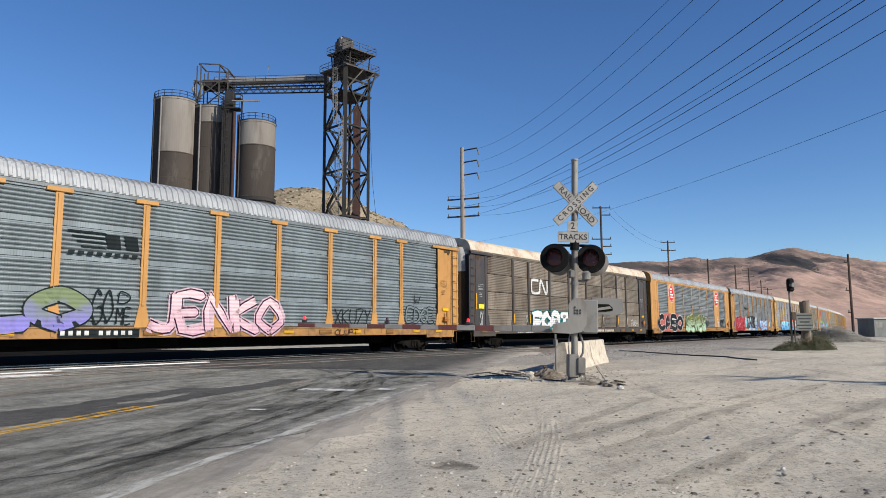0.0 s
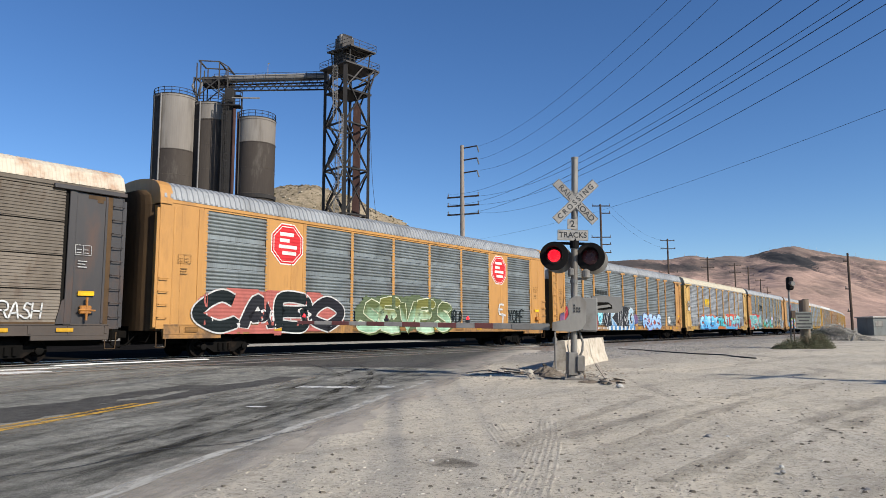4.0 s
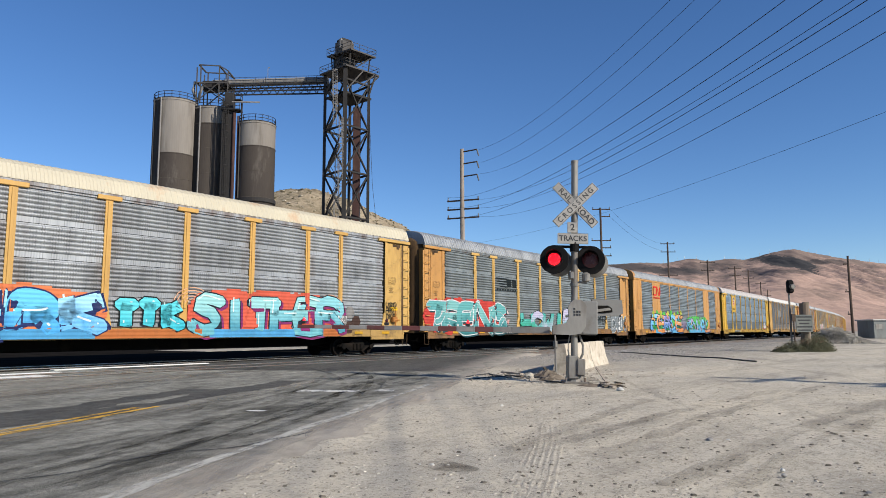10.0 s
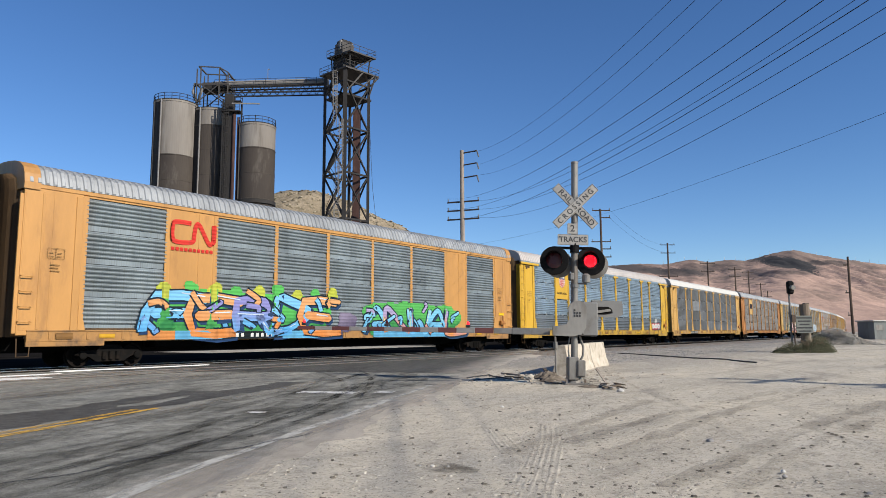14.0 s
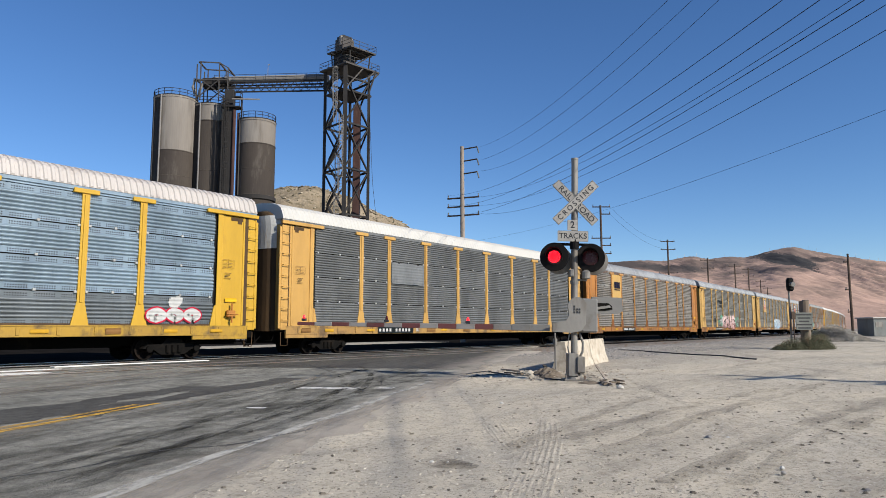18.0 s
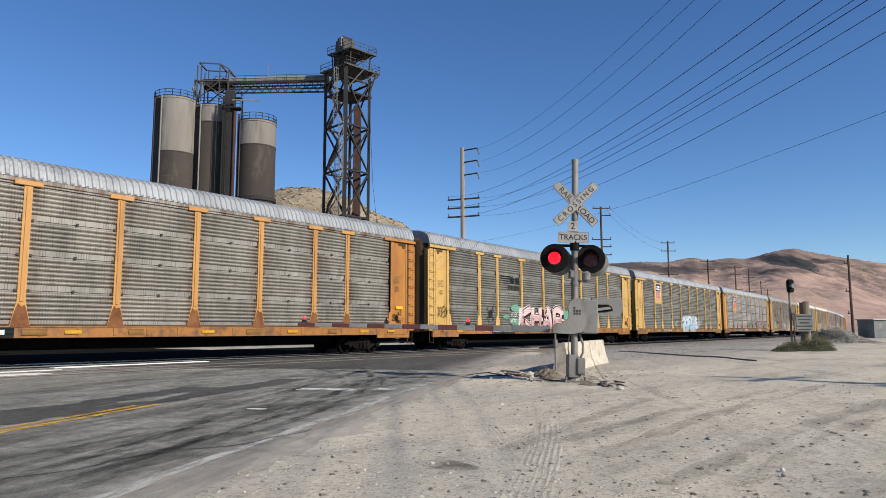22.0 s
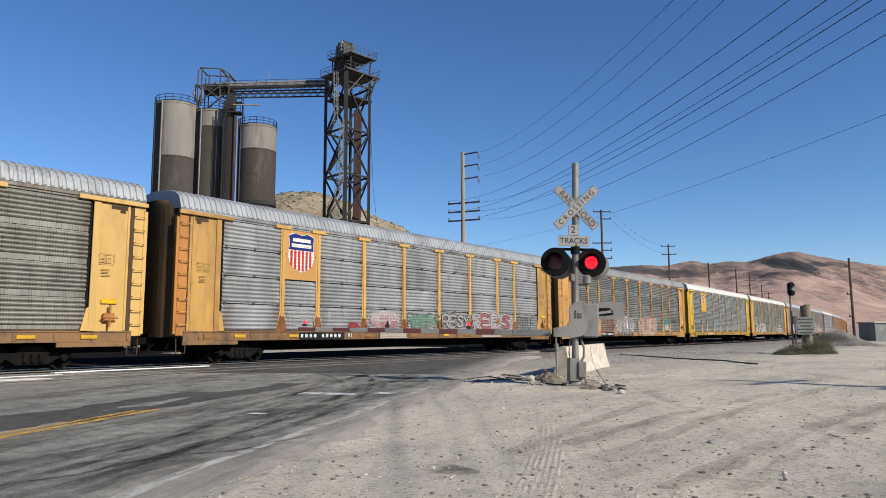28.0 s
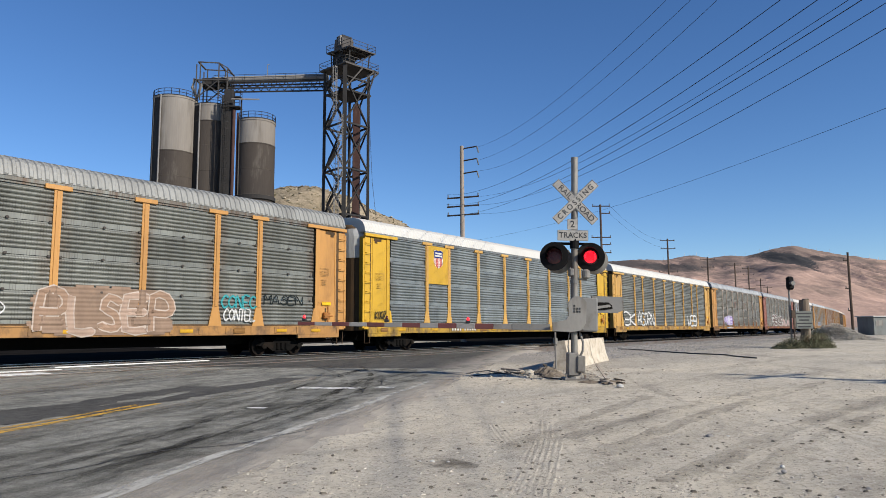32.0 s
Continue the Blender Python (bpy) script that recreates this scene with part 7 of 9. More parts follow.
bridge = thing("conveyor_bridge", VIEW @ Matrix.Translation((-38.0, 112.5, -0.03)) @ Matrix.Scale(1.027, 4), "covered conveyor on a long steel truss bridge", "conveyor")
put("gallery", Shape().tube([(-0.5, 0, 41.5), (18.4, 0, 42.0)], 0.62, 14), pale_steel, bridge, "dusty rounded conveyor cover")
for k, (y) in enumerate((-0.9, 0.9)):
    s = Shape().beam((0, y, 40.9), (18.2, y, 41.3), 0.2).beam((0.8, y, 39.9), (18.2, y, 40.1), 0.2)
    for i in range(14):
        a, b = i * 1.3, (i + 1) * 1.3
        s.beam((a, y, 40.9 + 0.02 * a), (a + 0.65, y, 39.95 + 0.01 * a), 0.11).beam((a + 0.65, y, 39.95 + 0.01 * a), (b, y, 40.9 + 0.02 * b), 0.11)
    put("truss", s, plant_steel, bridge)
put("lamp_post", Shape().beam((8.4, 0, 42.4), (8.4, 0, 44.2), 0.08).beam((8.4, 0, 44.2), (8.7, 0, 44.2), 0.1), pale_steel, bridge)
railing(bridge, [(0, -0.9, 41.1), (18.2, -0.9, 41.5)], 1.0, t=0.05)

# the lattice tower
tower = thing("lattice_tower", VIEW @ Matrix.Translation((-15.3, 108, 0)), "tall dark steel lattice elevator tower with platforms", "tower")
LEGS = [(-3.6, 0.0), (0.15, -3.7), (3.4, 0.0), (-0.1, 3.7)]
LEVELS = [0, 9.0, 18.6, 25.8, 33.0, 40.4]
for k, (x, y) in enumerate(LEGS):
    put("leg", Shape().beam((x, y, 0), (x, y, 42.4), 0.42 if k != 1 else 0.6, 0.42), plant_steel, tower)
for k in range(4):
    (xa, ya), (xb, yb) = LEGS[k], LEGS[(k + 1) % 4]
    for z0, z1 in zip(LEVELS, LEVELS[1:]):
        put("girt", Shape().beam((xa, ya, z1), (xb, yb, z1), 0.26), plant_steel, tower)
        put("brace", Shape().beam((xa, ya, z0), (xb, yb, z1), 0.2), plant_steel, tower)
        put("brace", Shape().beam((xb, yb, z0), (xa, ya, z1), 0.2), plant_steel, tower)
put("elevator_casing", Shape().box(0.9, 0.2, 0, 2.0, 1.4, 37.0, 0.04), red_pipe, tower, "red-brown bucket elevator casing")
caged_ladder(tower, -1.0, -3.4, 12, 28, pale_steel)
caged_ladder(tower, -0.4, -3.9, 22, 34, pale_steel)
caged_ladder(tower, -1.5, -3.1, 33, 42, pale_steel)
stair = Shape()
for i, z in enumerate(np.arange(14, 40, 3.2)):
    a, b = ((-2.9, -0.4), (-0.9, -2.3)) if i % 2 == 0 else ((-0.9, -2.3), (-2.9, -0.4))
    stair.beam((*a, z), (*b, z + 3.2), 0.5, 0.12)
    stair.beam((a[0], a[1], z + 1), (b[0], b[1], z + 4.2), 0.06)
put("stair", stair, plant_steel, tower)
def slab(corners, z0, z1):
    """A level plate with any outline in x and y."""
    n = len(corners)
    return Shape().add([(x, y, z0) for x, y in corners] + [(x, y, z1) for x, y in corners], [tuple(range(n)), tuple(range(n, 2 * n))] + [(i, (i + 1) % n, n + (i + 1) % n, n + i) for i in range(n)])


def turned_box(x, y, z0, z1, a, b, material, name, label=""):
    """A box whose sides face like the tower's."""
    return put(name, Shape().box(-a, -b, z0, a, b, z1, 0.05), material, tower, label, at=pose(x, y, 0, 0, 0, -46))


LOW = [(-4.5, -0.2), (0.3, -4.4), (5.0, 0.4), (0.0, 4.4)]
HIGH = [(-3.4, -0.2), (0.9, -3.4), (4.5, 0.2), (0.2, 3.0)]
put("lower_platform", slab(LOW, 42.2, 42.42), mid_steel, tower)
railing(tower, [(x, y, 42.4) for x, y in LOW], 1.1, mid_steel, closed=True, t=0.055)
put("ring_beam", slab([(x * 0.76, y * 0.76) for x, y in LOW], 38.2, 38.5), plant_steel, tower)
for a, b in (((3.3, -0.2, 38.4), (4.6, -0.6, 42.2)), ((0.2, -3.7, 38.4), (2.6, -1.8, 42.2)), ((3.2, 0.0, 40.2), (5.0, 0.3, 42.2)), ((2.0, -1.6, 39.4), (4.4, -0.4, 42.2)), ((0.2, -3.7, 38.6), (-1.9, -1.9, 42.2)), ((-3.6, 0.0, 38.6), (-1.7, -2.1, 42.2))):
    put("bracket", Shape().beam(a, b, 0.2), mid_steel, tower, "grey diagonal bracket")
turned_box(-0.6, 0.2, 42.4, 45.2, 1.3, 1.3, plant_steel, "machine_room")
s = Shape()
for x, y in HIGH:
    s.beam((x * 0.72, y * 0.72, 42.4), (x * 0.78, y * 0.78, 45.3), 0.2)
s.beam((1.2, -2.0, 42.6), (3.9, 0.0, 45.2), 0.18).beam((-2.4, -0.2, 42.6), (-0.2, -2.4, 45.2), 0.18)
put("upper_posts", s, plant_steel, tower)
put("upper_platform", slab(HIGH, 45.2, 45.42), mid_steel, tower)
for u in (0.2, 0.4, 0.6, 0.8):
    (xa, ya), (xb, yb), (xc, yc), (xd, yd) = HIGH
    put("platform_joist", Shape().beam((xa + (xb - xa) * u, ya + (yb - ya) * u, 45.1), (xd + (xc - xd) * u, yd + (yc - yd) * u, 45.1), 0.16, 0.2), pale_steel if u < 0.3 else mid_steel, tower)
railing(tower, [(x, y, 45.4) for x, y in HIGH], 1.1, mid_steel, closed=True, t=0.055)
turned_box(-0.55, -0.3, 45.42, 47.5, 1.0, 1.15, mid_steel, "head_casing", "dark drive casing on the tower top")
turned_box(-0.55, -0.3, 47.5, 48.0, 0.8, 0.95, plant_steel, "head_casing")
turned_box(-0.3, -0.7, 46.2, 47.8, 0.3, 1.2, pale_steel, "head_casing")
put("guy_cable", Shape().tube([(3.4, 0, 38), (4.2, -1.0, 24), (5.6, -2.0, 12), (7.4, -3.0, 0)], 0.03, 5), plant_steel, tower)

# ---- hills ----
hill_rock = mat("rocky_scrub_hill", (0.33, 0.27, 0.19), 0.95, col2=(0.2, 0.16, 0.105), big=0.05, fine=0.5, var=0.5, stain=(0.1, 0.088, 0.055), amount=0.42, stain_size=0.28, bump=0.8, bump_size=0.3, shift=-1)
mountain_earth = mat("bare_mountain_slope", (0.44, 0.3, 0.24), 0.95, col2=(0.33, 0.235, 0.185), big=0.004, fine=0.06, var=0.45, stain=(0.14, 0.115, 0.098), amount=0.35, stain_size=0.006, bump=1.0, bump_size=0.012, shift=-1)


def heightfield(name, xs, ys, fn, material, label, category):
    s = Shape()
    w = len(xs)
    s.v = [(x, y, fn(x, y)) for y in ys for x in xs]
    s.f = [(j * w + i, j * w + i + 1, (j + 1) * w + i + 1, (j + 1) * w + i) for j in range(len(ys) - 1) for i in range(w - 1)]
    ob = put(name, s, material, at=VIEW, smooth=True)
    return tagged(ob, label, category, kind="structure")


CREST_X = (-190, -150, -110, -92, -84, -78, -71, -63, -55, -46, -37, -29, -24, -10, 10, 40, 60)
CREST_Z = (12, 34, 62, 71.5, 74.5, 76.2, 76.8, 75.8, 72.6, 68.6, 64, 60, 57.4, 49.5, 38, 22, 8)


def small_hill(x, y):
    h = float(np.interp(x, CREST_X, CREST_Z)) * math.exp(-((y - 360) / 92) ** 2) - 1
    p = Vector((x, y, 0))
    return h + 1.4 * noise.noise(p * 0.05) + 1.1 * noise.noise(p * 0.16) + 0.8 * noise.noise(p * 0.45)


heightfield("backdrop_hill", np.linspace(-190, 60, 170), np.linspace(240, 480, 90), small_hill, hill_rock, "tan rocky hill dotted with dry scrub", "hill")

RIDGE_X = [-2500, -400, 200, 560, 702, 775, 882, 946, 1010, 1088, 1160, 1246, 1309, 1374, 1440, 1520, 1589, 1652, 1737, 1821, 1914, 2300, 3200, 4500]
RIDGE_Z = [120, 150, 215, 270, 291, 297, 303, 296, 307, 319, 306, 316, 312, 329, 348, 358, 343, 330, 316, 303, 292, 255, 190, 120]


def mountain(x, y):
    far = y / 3000.0
    top = float(np.interp(x / far, RIDGE_X, RIDGE_Z))
    k = min(max((y - 1000) / 2000.0, 0.0), 1.0)
    k = k ** 1.25 if y <= 3000 else 1 - 0.25 * (y - 3000) / 1000
    wob = 260 * noise.noise(Vector((x * 0.0012, y * 0.0012, 5)))
    gully = abs(noise.noise(Vector(((x + wob) * 0.0040, y * 0.0011, 3)))) * 95 + abs(noise.noise(Vector(((x + wob) * 0.012, y * 0.0025, 9)))) * 26 + abs(noise.noise(Vector((x * 0.035, y * 0.012, 2)))) * 11
    slope = (1 - abs(2 * min(k, 1) - 1)) ** 0.6
    crest = 5 * noise.noise(Vector((x * 0.012, y * 0.004, 1))) + 2.5 * noise.noise(Vector((x * 0.05, y * 0.01, 1)))
    rough = 2 * noise.noise(Vector((x * 0.03, y * 0.02, 4))) + 1.2 * noise.noise(Vector((x * 0.08, y * 0.08, 6)))
    return top * k - gully * slope + crest * k + rough * min(k * 2, 1) - 4


def scrub_and_shade(m):
    """Dark brush that grows on the upper slopes, in patches, and gully shade put into the colour."""
    t, n = m.node_tree, m.node_tree.nodes
    link = t.links.new
    bsdf = n["Principled BSDF"]
    old = bsdf.inputs["Base Color"].links[0].from_socket
    tc, sep, nz, fine, up, dots, rng, mixn = (n.new("ShaderNode" + k) for k in ("TexCoord", "SeparateXYZ", "TexNoise", "TexNoise", "Math", "Math", "MapRange", "Mix"))
    link(tc.outputs["Object"], sep.inputs[0])
    for node, size in ((nz, 0.0045), (fine, 0.08)):
        node.inputs["Scale"].default_value, node.inputs["Detail"].default_value, node.inputs["Roughness"].default_value = size, 5.0, 0.65
        link(tc.outputs["Object"], node.inputs["Vector"])
    up.operation, dots.operation = "MULTIPLY_ADD", "MULTIPLY_ADD"
    link(sep.outputs[2], up.inputs[0])
    up.inputs[1].default_value = 1 / 800
    link(nz.outputs["Fac"], up.inputs[2])
    link(fine.outputs["Fac"], dots.inputs[0])
    dots.inputs[1].default_value = 0.55
    link(up.outputs[0], dots.inputs[2])
    link(dots.outputs[0], rng.inputs[0])
    rng.inputs[1].default_value, rng.inputs[2].default_value, rng.inputs[4].default_value = 1.0, 1.15, 0.7
    mixn.data_type = "RGBA"
    link(rng.outputs[0], mixn.inputs[0])
    link(old, mixn.inputs[6])
    mixn.inputs[7].default_value = (0.13, 0.108, 0.098, 1)
    # thick brush and gully shade below the peak, in one dark colour: centre, reach across and up, slope of the stand
    col = mixn.outputs[2]

    def op(kind, a, b):
        node = n.new("ShaderNodeMath")
        node.operation = kind
        for q, v in enumerate((a, b)):
            if hasattr(v, "default_value"):
                link(v, node.inputs[q])
            else:
                node.inputs[q].default_value = v
        return node.outputs[0]
    for cx, cz, rx, rz, lean, dense in ((1338, 262, 70, 62, 1.0, 1.0), (1292, 215, 34, 34, 0.3, 0.85), (1516, 276, 60, 16, 2.2, 0.8), (1610, 279, 55, 18, 1.2, 0.7), (800, 262, 120, 30, -1.0, 0.75), (905, 240, 90, 26, -1.4, 0.75), (1010, 248, 55, 34, 0.8, 0.65), (1120, 262, 60, 26, 0.8, 0.5), (1190, 200, 90, 16, 0.4, 0.5)):
        dz = op("SUBTRACT", sep.outputs[2], cz)
        dx = op("SUBTRACT", op("SUBTRACT", sep.outputs[0], cx), op("MULTIPLY", dz, lean))
        reach = op("ADD", op("POWER", op("ABSOLUTE", op("DIVIDE", dx, rx), 0), 2.0), op("POWER", op("ABSOLUTE", op("DIVIDE", dz, rz), 0), 2.0))
        edge = op("ADD", reach, op("MULTIPLY", op("SUBTRACT", fine.outputs["Fac"], 0.5), 3.4))
        edge = op("ADD", edge, op("MULTIPLY", op("SUBTRACT", nz.outputs["Fac"], 0.5), 2.0))
        r2, m2 = n.new("ShaderNodeMapRange"), n.new("ShaderNodeMix")
        link(edge, r2.inputs[0])
        r2.inputs[1].default_value, r2.inputs[2].default_value, r2.inputs[3].default_value, r2.inputs[4].default_value = 0.9, 1.3, dense, 0.0
        m2.data_type = "RGBA"
        link(r2.outputs[0], m2.inputs[0])
        link(col, m2.inputs[6])
        m2.inputs[7].default_value = (0.058, 0.057, 0.058, 1)
        col = m2.outputs[2]
    link(col, bsdf.inputs["Base Color"])


scrub_and_shade(mountain_earth)
for m, d in ((mountain_earth, 5.0), (hill_rock, 1.5)):
    m.node_tree.nodes["Bump"].inputs["Distance"].default_value = d
heightfield("backdrop_mountain", np.linspace(-900, 3700, 520), np.linspace(900, 3700, 170), mountain, mountain_earth, "bare reddish mountain range with dark scrub and gully shade in its colour", "mountain")


def scrub_on_hill():
    x, y = random.uniform(-170, 30), random.uniform(285, 400)
    p = VIEW @ Vector((x, y, small_hill(x, y)))
    return p.x, p.y, p.z - 0.1


scatter("hill_scrub", 2600, scrub_on_hill, lambda: 0.35 + 0.6 * random.random() ** 2, mat("dark_dry_scrub", (0.095, 0.085, 0.05), 0.95, col2=(0.16, 0.13, 0.08), big=0.2, fine=2, var=0.3, shift=-1), "dark dry shrubs dotted over the hill", "shrubs")
scatter("hill_rocks", 1500, scrub_on_hill, lambda: 0.3 + 0.9 * random.random() ** 3, mat("pale_hill_rock", (0.42, 0.36, 0.27), 0.95, var=0.3, shift=-1), "pale rocks scattered on the hill", "rocks")
for k in range(22):
    # slim masts of a distant wind farm along the crest
    x = 950 + 52 * k + random.uniform(-12, 12)
    z = mountain(x * 1.0, 3000)
    if k == 0:
        turbine = thing("wind_turbine_mast", VIEW @ Matrix.Translation((x, 3000, z)), "tiny white wind turbine mast on the far crest", "wind turbine", "wind turbines on the crest")
        put("mast", Shape().tube([(0, 0, -5), (0, 0, 13)], 0.5, 6, 0.4), mat("white_turbine", (0.6, 0.6, 0.6), 0.6), turbine)
    else:
        copy_thing(turbine, VIEW @ Matrix.Translation((x, 3000, z)))

# ---- the crossing signal ----
galv = mat("galvanised_mast", (0.24, 0.228, 0.205), 0.6, 0.25, var=0.25, stain=(0.11, 0.092, 0.075), amount=0.6, streak=0.6)
grey_paint = mat("grey_equipment_paint", (0.18, 0.175, 0.163), 0.6, var=0.2, stain=(0.1, 0.082, 0.065), amount=0.45)
sign_white = mat("dusty_white_sign", (0.49, 0.47, 0.43), 0.6, var=0.08, stain=(0.45, 0.41, 0.35), amount=0.25)
# Stained sign white, also dimmed in colour for the grazing light on the faces.
sheeting = mat("dimmed_sign_sheeting", (0.33, 0.315, 0.285), 0.6, var=0.15, stain=(0.2, 0.18, 0.15), amount=0.35, stain_size=4.0, shift=0.05)
sign_black = mat("black_sign_paint", (0.02, 0.02, 0.022), 0.6, var=0.1, bump=0)
disc_black = mat("matt_black_background", (0.01, 0.0095, 0.0095), 0.75, var=0.2, stain=(0.05, 0.045, 0.04), amount=0.2)
lens_dark = mat("dark_red_lens", (0.06, 0.008, 0.01), 0.25, var=0.2, bump=0.4, bump_size=90)
lens_lit = glow("lit_red_lens", (1.0, 0.006, 0.014), 2.6)


def dotted(m):
    """The lit lens is a field of small bright diodes on a dimmer red."""
    t, n = m.node_tree, m.node_tree.nodes
    tc, cell, rng, mixn = (n.new("ShaderNode" + k) for k in ("TexCoord", "TexVoronoi", "MapRange", "Mix"))
    cell.inputs["Scale"].default_value, cell.inputs["Randomness"].default_value = 38.0, 0.35
    t.links.new(tc.outputs["Object"], cell.inputs["Vector"])
    t.links.new(cell.outputs["Distance"], rng.inputs[0])
    rng.inputs[1].default_value, rng.inputs[2].default_value = 0.45, 0.2
    mixn.data_type = "RGBA"
    t.links.new(rng.outputs[0], mixn.inputs[0])
    mixn.inputs[6].default_value, mixn.inputs[7].default_value = (0.32, 0.001, 0.006, 1), (1.0, 0.03, 0.05, 1)
    t.links.new(mixn.outputs[2], n["Principled BSDF"].inputs["Emission Color"])


dotted(lens_lit)
lamp_lit = glow("lit_red_arm_lamp", (0.9, 0.02, 0.03), 1.6)
arm_white = mat("dusty_arm_sheeting", (0.25, 0.235, 0.22), 0.6, stain=(0.13, 0.115, 0.1), amount=0.4, shift=0.1)
arm_red = mat("faded_red_arm_sheeting", (0.12, 0.035, 0.032), 0.6, stain=(0.09, 0.06, 0.05), amount=0.4, shift=0.1)


SIGNAL_BASE = VIEW @ Matrix.Translation(VIEW.inverted() @ Vector((13.54, 6.77, 0.0)) + Vector((0.045, 0, 0)))
SIGNAL_AT = SIGNAL_BASE @ pose(0, 0, 0, 0, 1.6, 0)     # the old mast leans a little
signal = thing("crossing_signal", SIGNAL_AT, "railroad crossing signal with crossbuck, flashing lights and gate mechanism", "crossing signal")
put("mast", Shape().tube([(0, 0, 0.1), (0, 0, 3.6), (0, 0, 4.78)], 0.072, 16).tube([(0, 0, 4.76), (0, 0, 4.80)], 0.08, 16), galv, signal, "galvanised steel pole", smooth=False)
put("base_casting", Shape().box(-0.24, -0.24, 0.0, 0.24, 0.24, 0.05, 0.01).lathe([(0.2, 0.05), (0.12, 0.2), (0.1, 0.35)], 12), galv, signal)
put("junction_box", Shape().box(-0.16, -0.2, 0.1, 0.06, 0.1, 0.58, 0.02), galv, signal)
put("junction_box", Shape().box(0.02, -0.24, 0.18, 0.19, -0.02, 0.52, 0.02), galv, signal)
for bx in (-0.2, 0.19):
    put("bolt", Shape().tube([(bx, -0.2, 0.05), (bx, -0.2, 0.13)], 0.02, 6), steel, signal)
put("conduit", Shape().tube([(0.1, -0.1, 0.5), (0.16, -0.1, 0.62), (0.17, -0.08, 0.8), (0.13, -0.02, 0.95), (0.1, 0, 1.05)], 0.026, 8), galv, signal, "bent metal conduit")
put("conduit", Shape().tube([(-0.1, 0.0, 0.5), (-0.13, 0, 0.7), (-0.12, 0, 0.9), (-0.08, 0.0, 1.05)], 0.016, 8), grey_paint, signal)
CB = 3.80
for tilt_, words, yb in ((45, (("RAIL", -0.30), ("ROAD", 0.30)), -0.09), (-45, (("CROSSING", 0.0),), -0.115)):
    at = Matrix.Translation((0, yb, CB)) @ pose(0, 0, 0, 0, tilt_, 0)
    blade = put("crossbuck_blade", Shape().box(-0.61, -0.006, -0.1, 0.61, 0.006, 0.1, 0.004), sheeting, signal, "white crossbuck blade with black letters", at=at)
    put("border", Shape().box(-0.6, -0.0085, 0.086, 0.6, -0.006, 0.092).box(-0.6, -0.0085, -0.092, 0.6, -0.006, -0.086).box(-0.6, -0.0085, -0.092, -0.594, -0.006, 0.092).box(0.594, -0.0085, -0.092, 0.6, -0.006, 0.092), sign_black, blade)
    for text, dx in words:
        lettering(" ".join(text) if len(text) > 4 else text, 0.165 if len(text) > 4 else 0.17, blade, Matrix.Translation((dx, -0.009, -0.005)), wide=0.92 if len(text) > 4 else 1.05)
plate = put("track_count_sign", Shape().box(-0.11, -0.006, -0.115, 0.11, 0.006, 0.115, 0.01), sheeting, signal, "small white sign", at=(-0.06, -0.09, 3.31))
lettering("2", 0.2, plate, Matrix.Translation((0, -0.008, 0)))
plate = put("tracks_sign", Shape().box(-0.33, -0.006, -0.115, 0.33, 0.006, 0.115, 0.012), sheeting, signal, "white sign reading tracks", at=(-0.05, -0.09, 3.07))
lettering("TRACKS", 0.165, plate, Matrix.Translation((0, -0.008, 0)), wide=0.98)
put("crossarm", Shape().tube([(-0.42, 0, 2.9), (0.33, 0, 2.9)], 0.03, 8).tube([(-0.43, 0.0, 2.9), (-0.43, 0.1, 2.64)], 0.03, 8).tube([(0.34, 0.0, 2.9), (0.34, 0.1, 2.64)], 0.03, 8).tube([(0, 0, 2.8), (0, 0, 3.0)], 0.1, 12), disc_black, signal)
lit = []
for x in (-0.44, 0.335):
    at = Matrix.Translation((x, -0.04, 2.62)) @ pose(0, 0, 0, 0, 0, -14)
    turn = pose(0, 0, 0, 90)
    lamp = put("flashing_light", Shape().lathe([(0.0, 0.0), (0.3, 0.0), (0.31, -0.01), (0.31, -0.03), (0.0, -0.03)], 40).moved(turn), disc_black, signal, "round black light background with a red lens", at=at)
    put("housing", Shape().lathe([(0.2, -0.03), (0.2, -0.2), (0.14, -0.26)], 24).moved(turn), grey_paint, lamp)
    put("rear_light", Shape().lathe([(0.16, -0.26), (0.3, -0.3), (0.3, -0.32), (0.0, -0.33)], 32).moved(turn), galv, lamp, "light facing the other way", at=(0.07, 0.02, -0.05))
    hood, n = Shape(), 22
    for d in (0.0, 1.0):
        for i in range(n + 1):
            a = radians(-25 + 230 * i / n)
            ln = 0.3 * d * (0.35 + 0.65 * max(math.sin(a), 0))
            hood.v.append((0.185 * math.cos(a), -ln, 0.185 * math.sin(a)))
    hood.f = [(i, i + 1, n + 2 + i, n + 1 + i) for i in range(n)]
    put("hood", hood, disc_black, lamp)
    put("lens", Shape().lathe([(0.17, 0.002), (0.17, 0.012), (0.1, 0.03), (0.0, 0.036)], 28).moved(turn), lens_dark, lamp, "dark red glass lens")
    glass = put("lamp_disc", Shape().lathe([(0.135, 0.0), (0.135, 0.012), (0.09, 0.03), (0.0, 0.036)], 28).moved(turn), lens_lit, lamp, "red signal light")
    lit.append(glass)
put("bell", Shape().lathe([(0.05, 0.0), (0.09, 0.02), (0.09, 0.16), (0.04, 0.2)], 16, (0.24, -0.05, 2.15)).tube([(0.0, 0, 2.14), (0.26, -0.05, 2.13)], 0.02, 8), galv, signal, "warning bell")
put("mast_bracket", Shape().box(-0.12, -0.1, 2.2, -0.02, 0.1, 2.36, 0.02).tube([(0, 0, 2.05), (0, 0, 2.12)], 0.09, 12), grey_paint, signal)

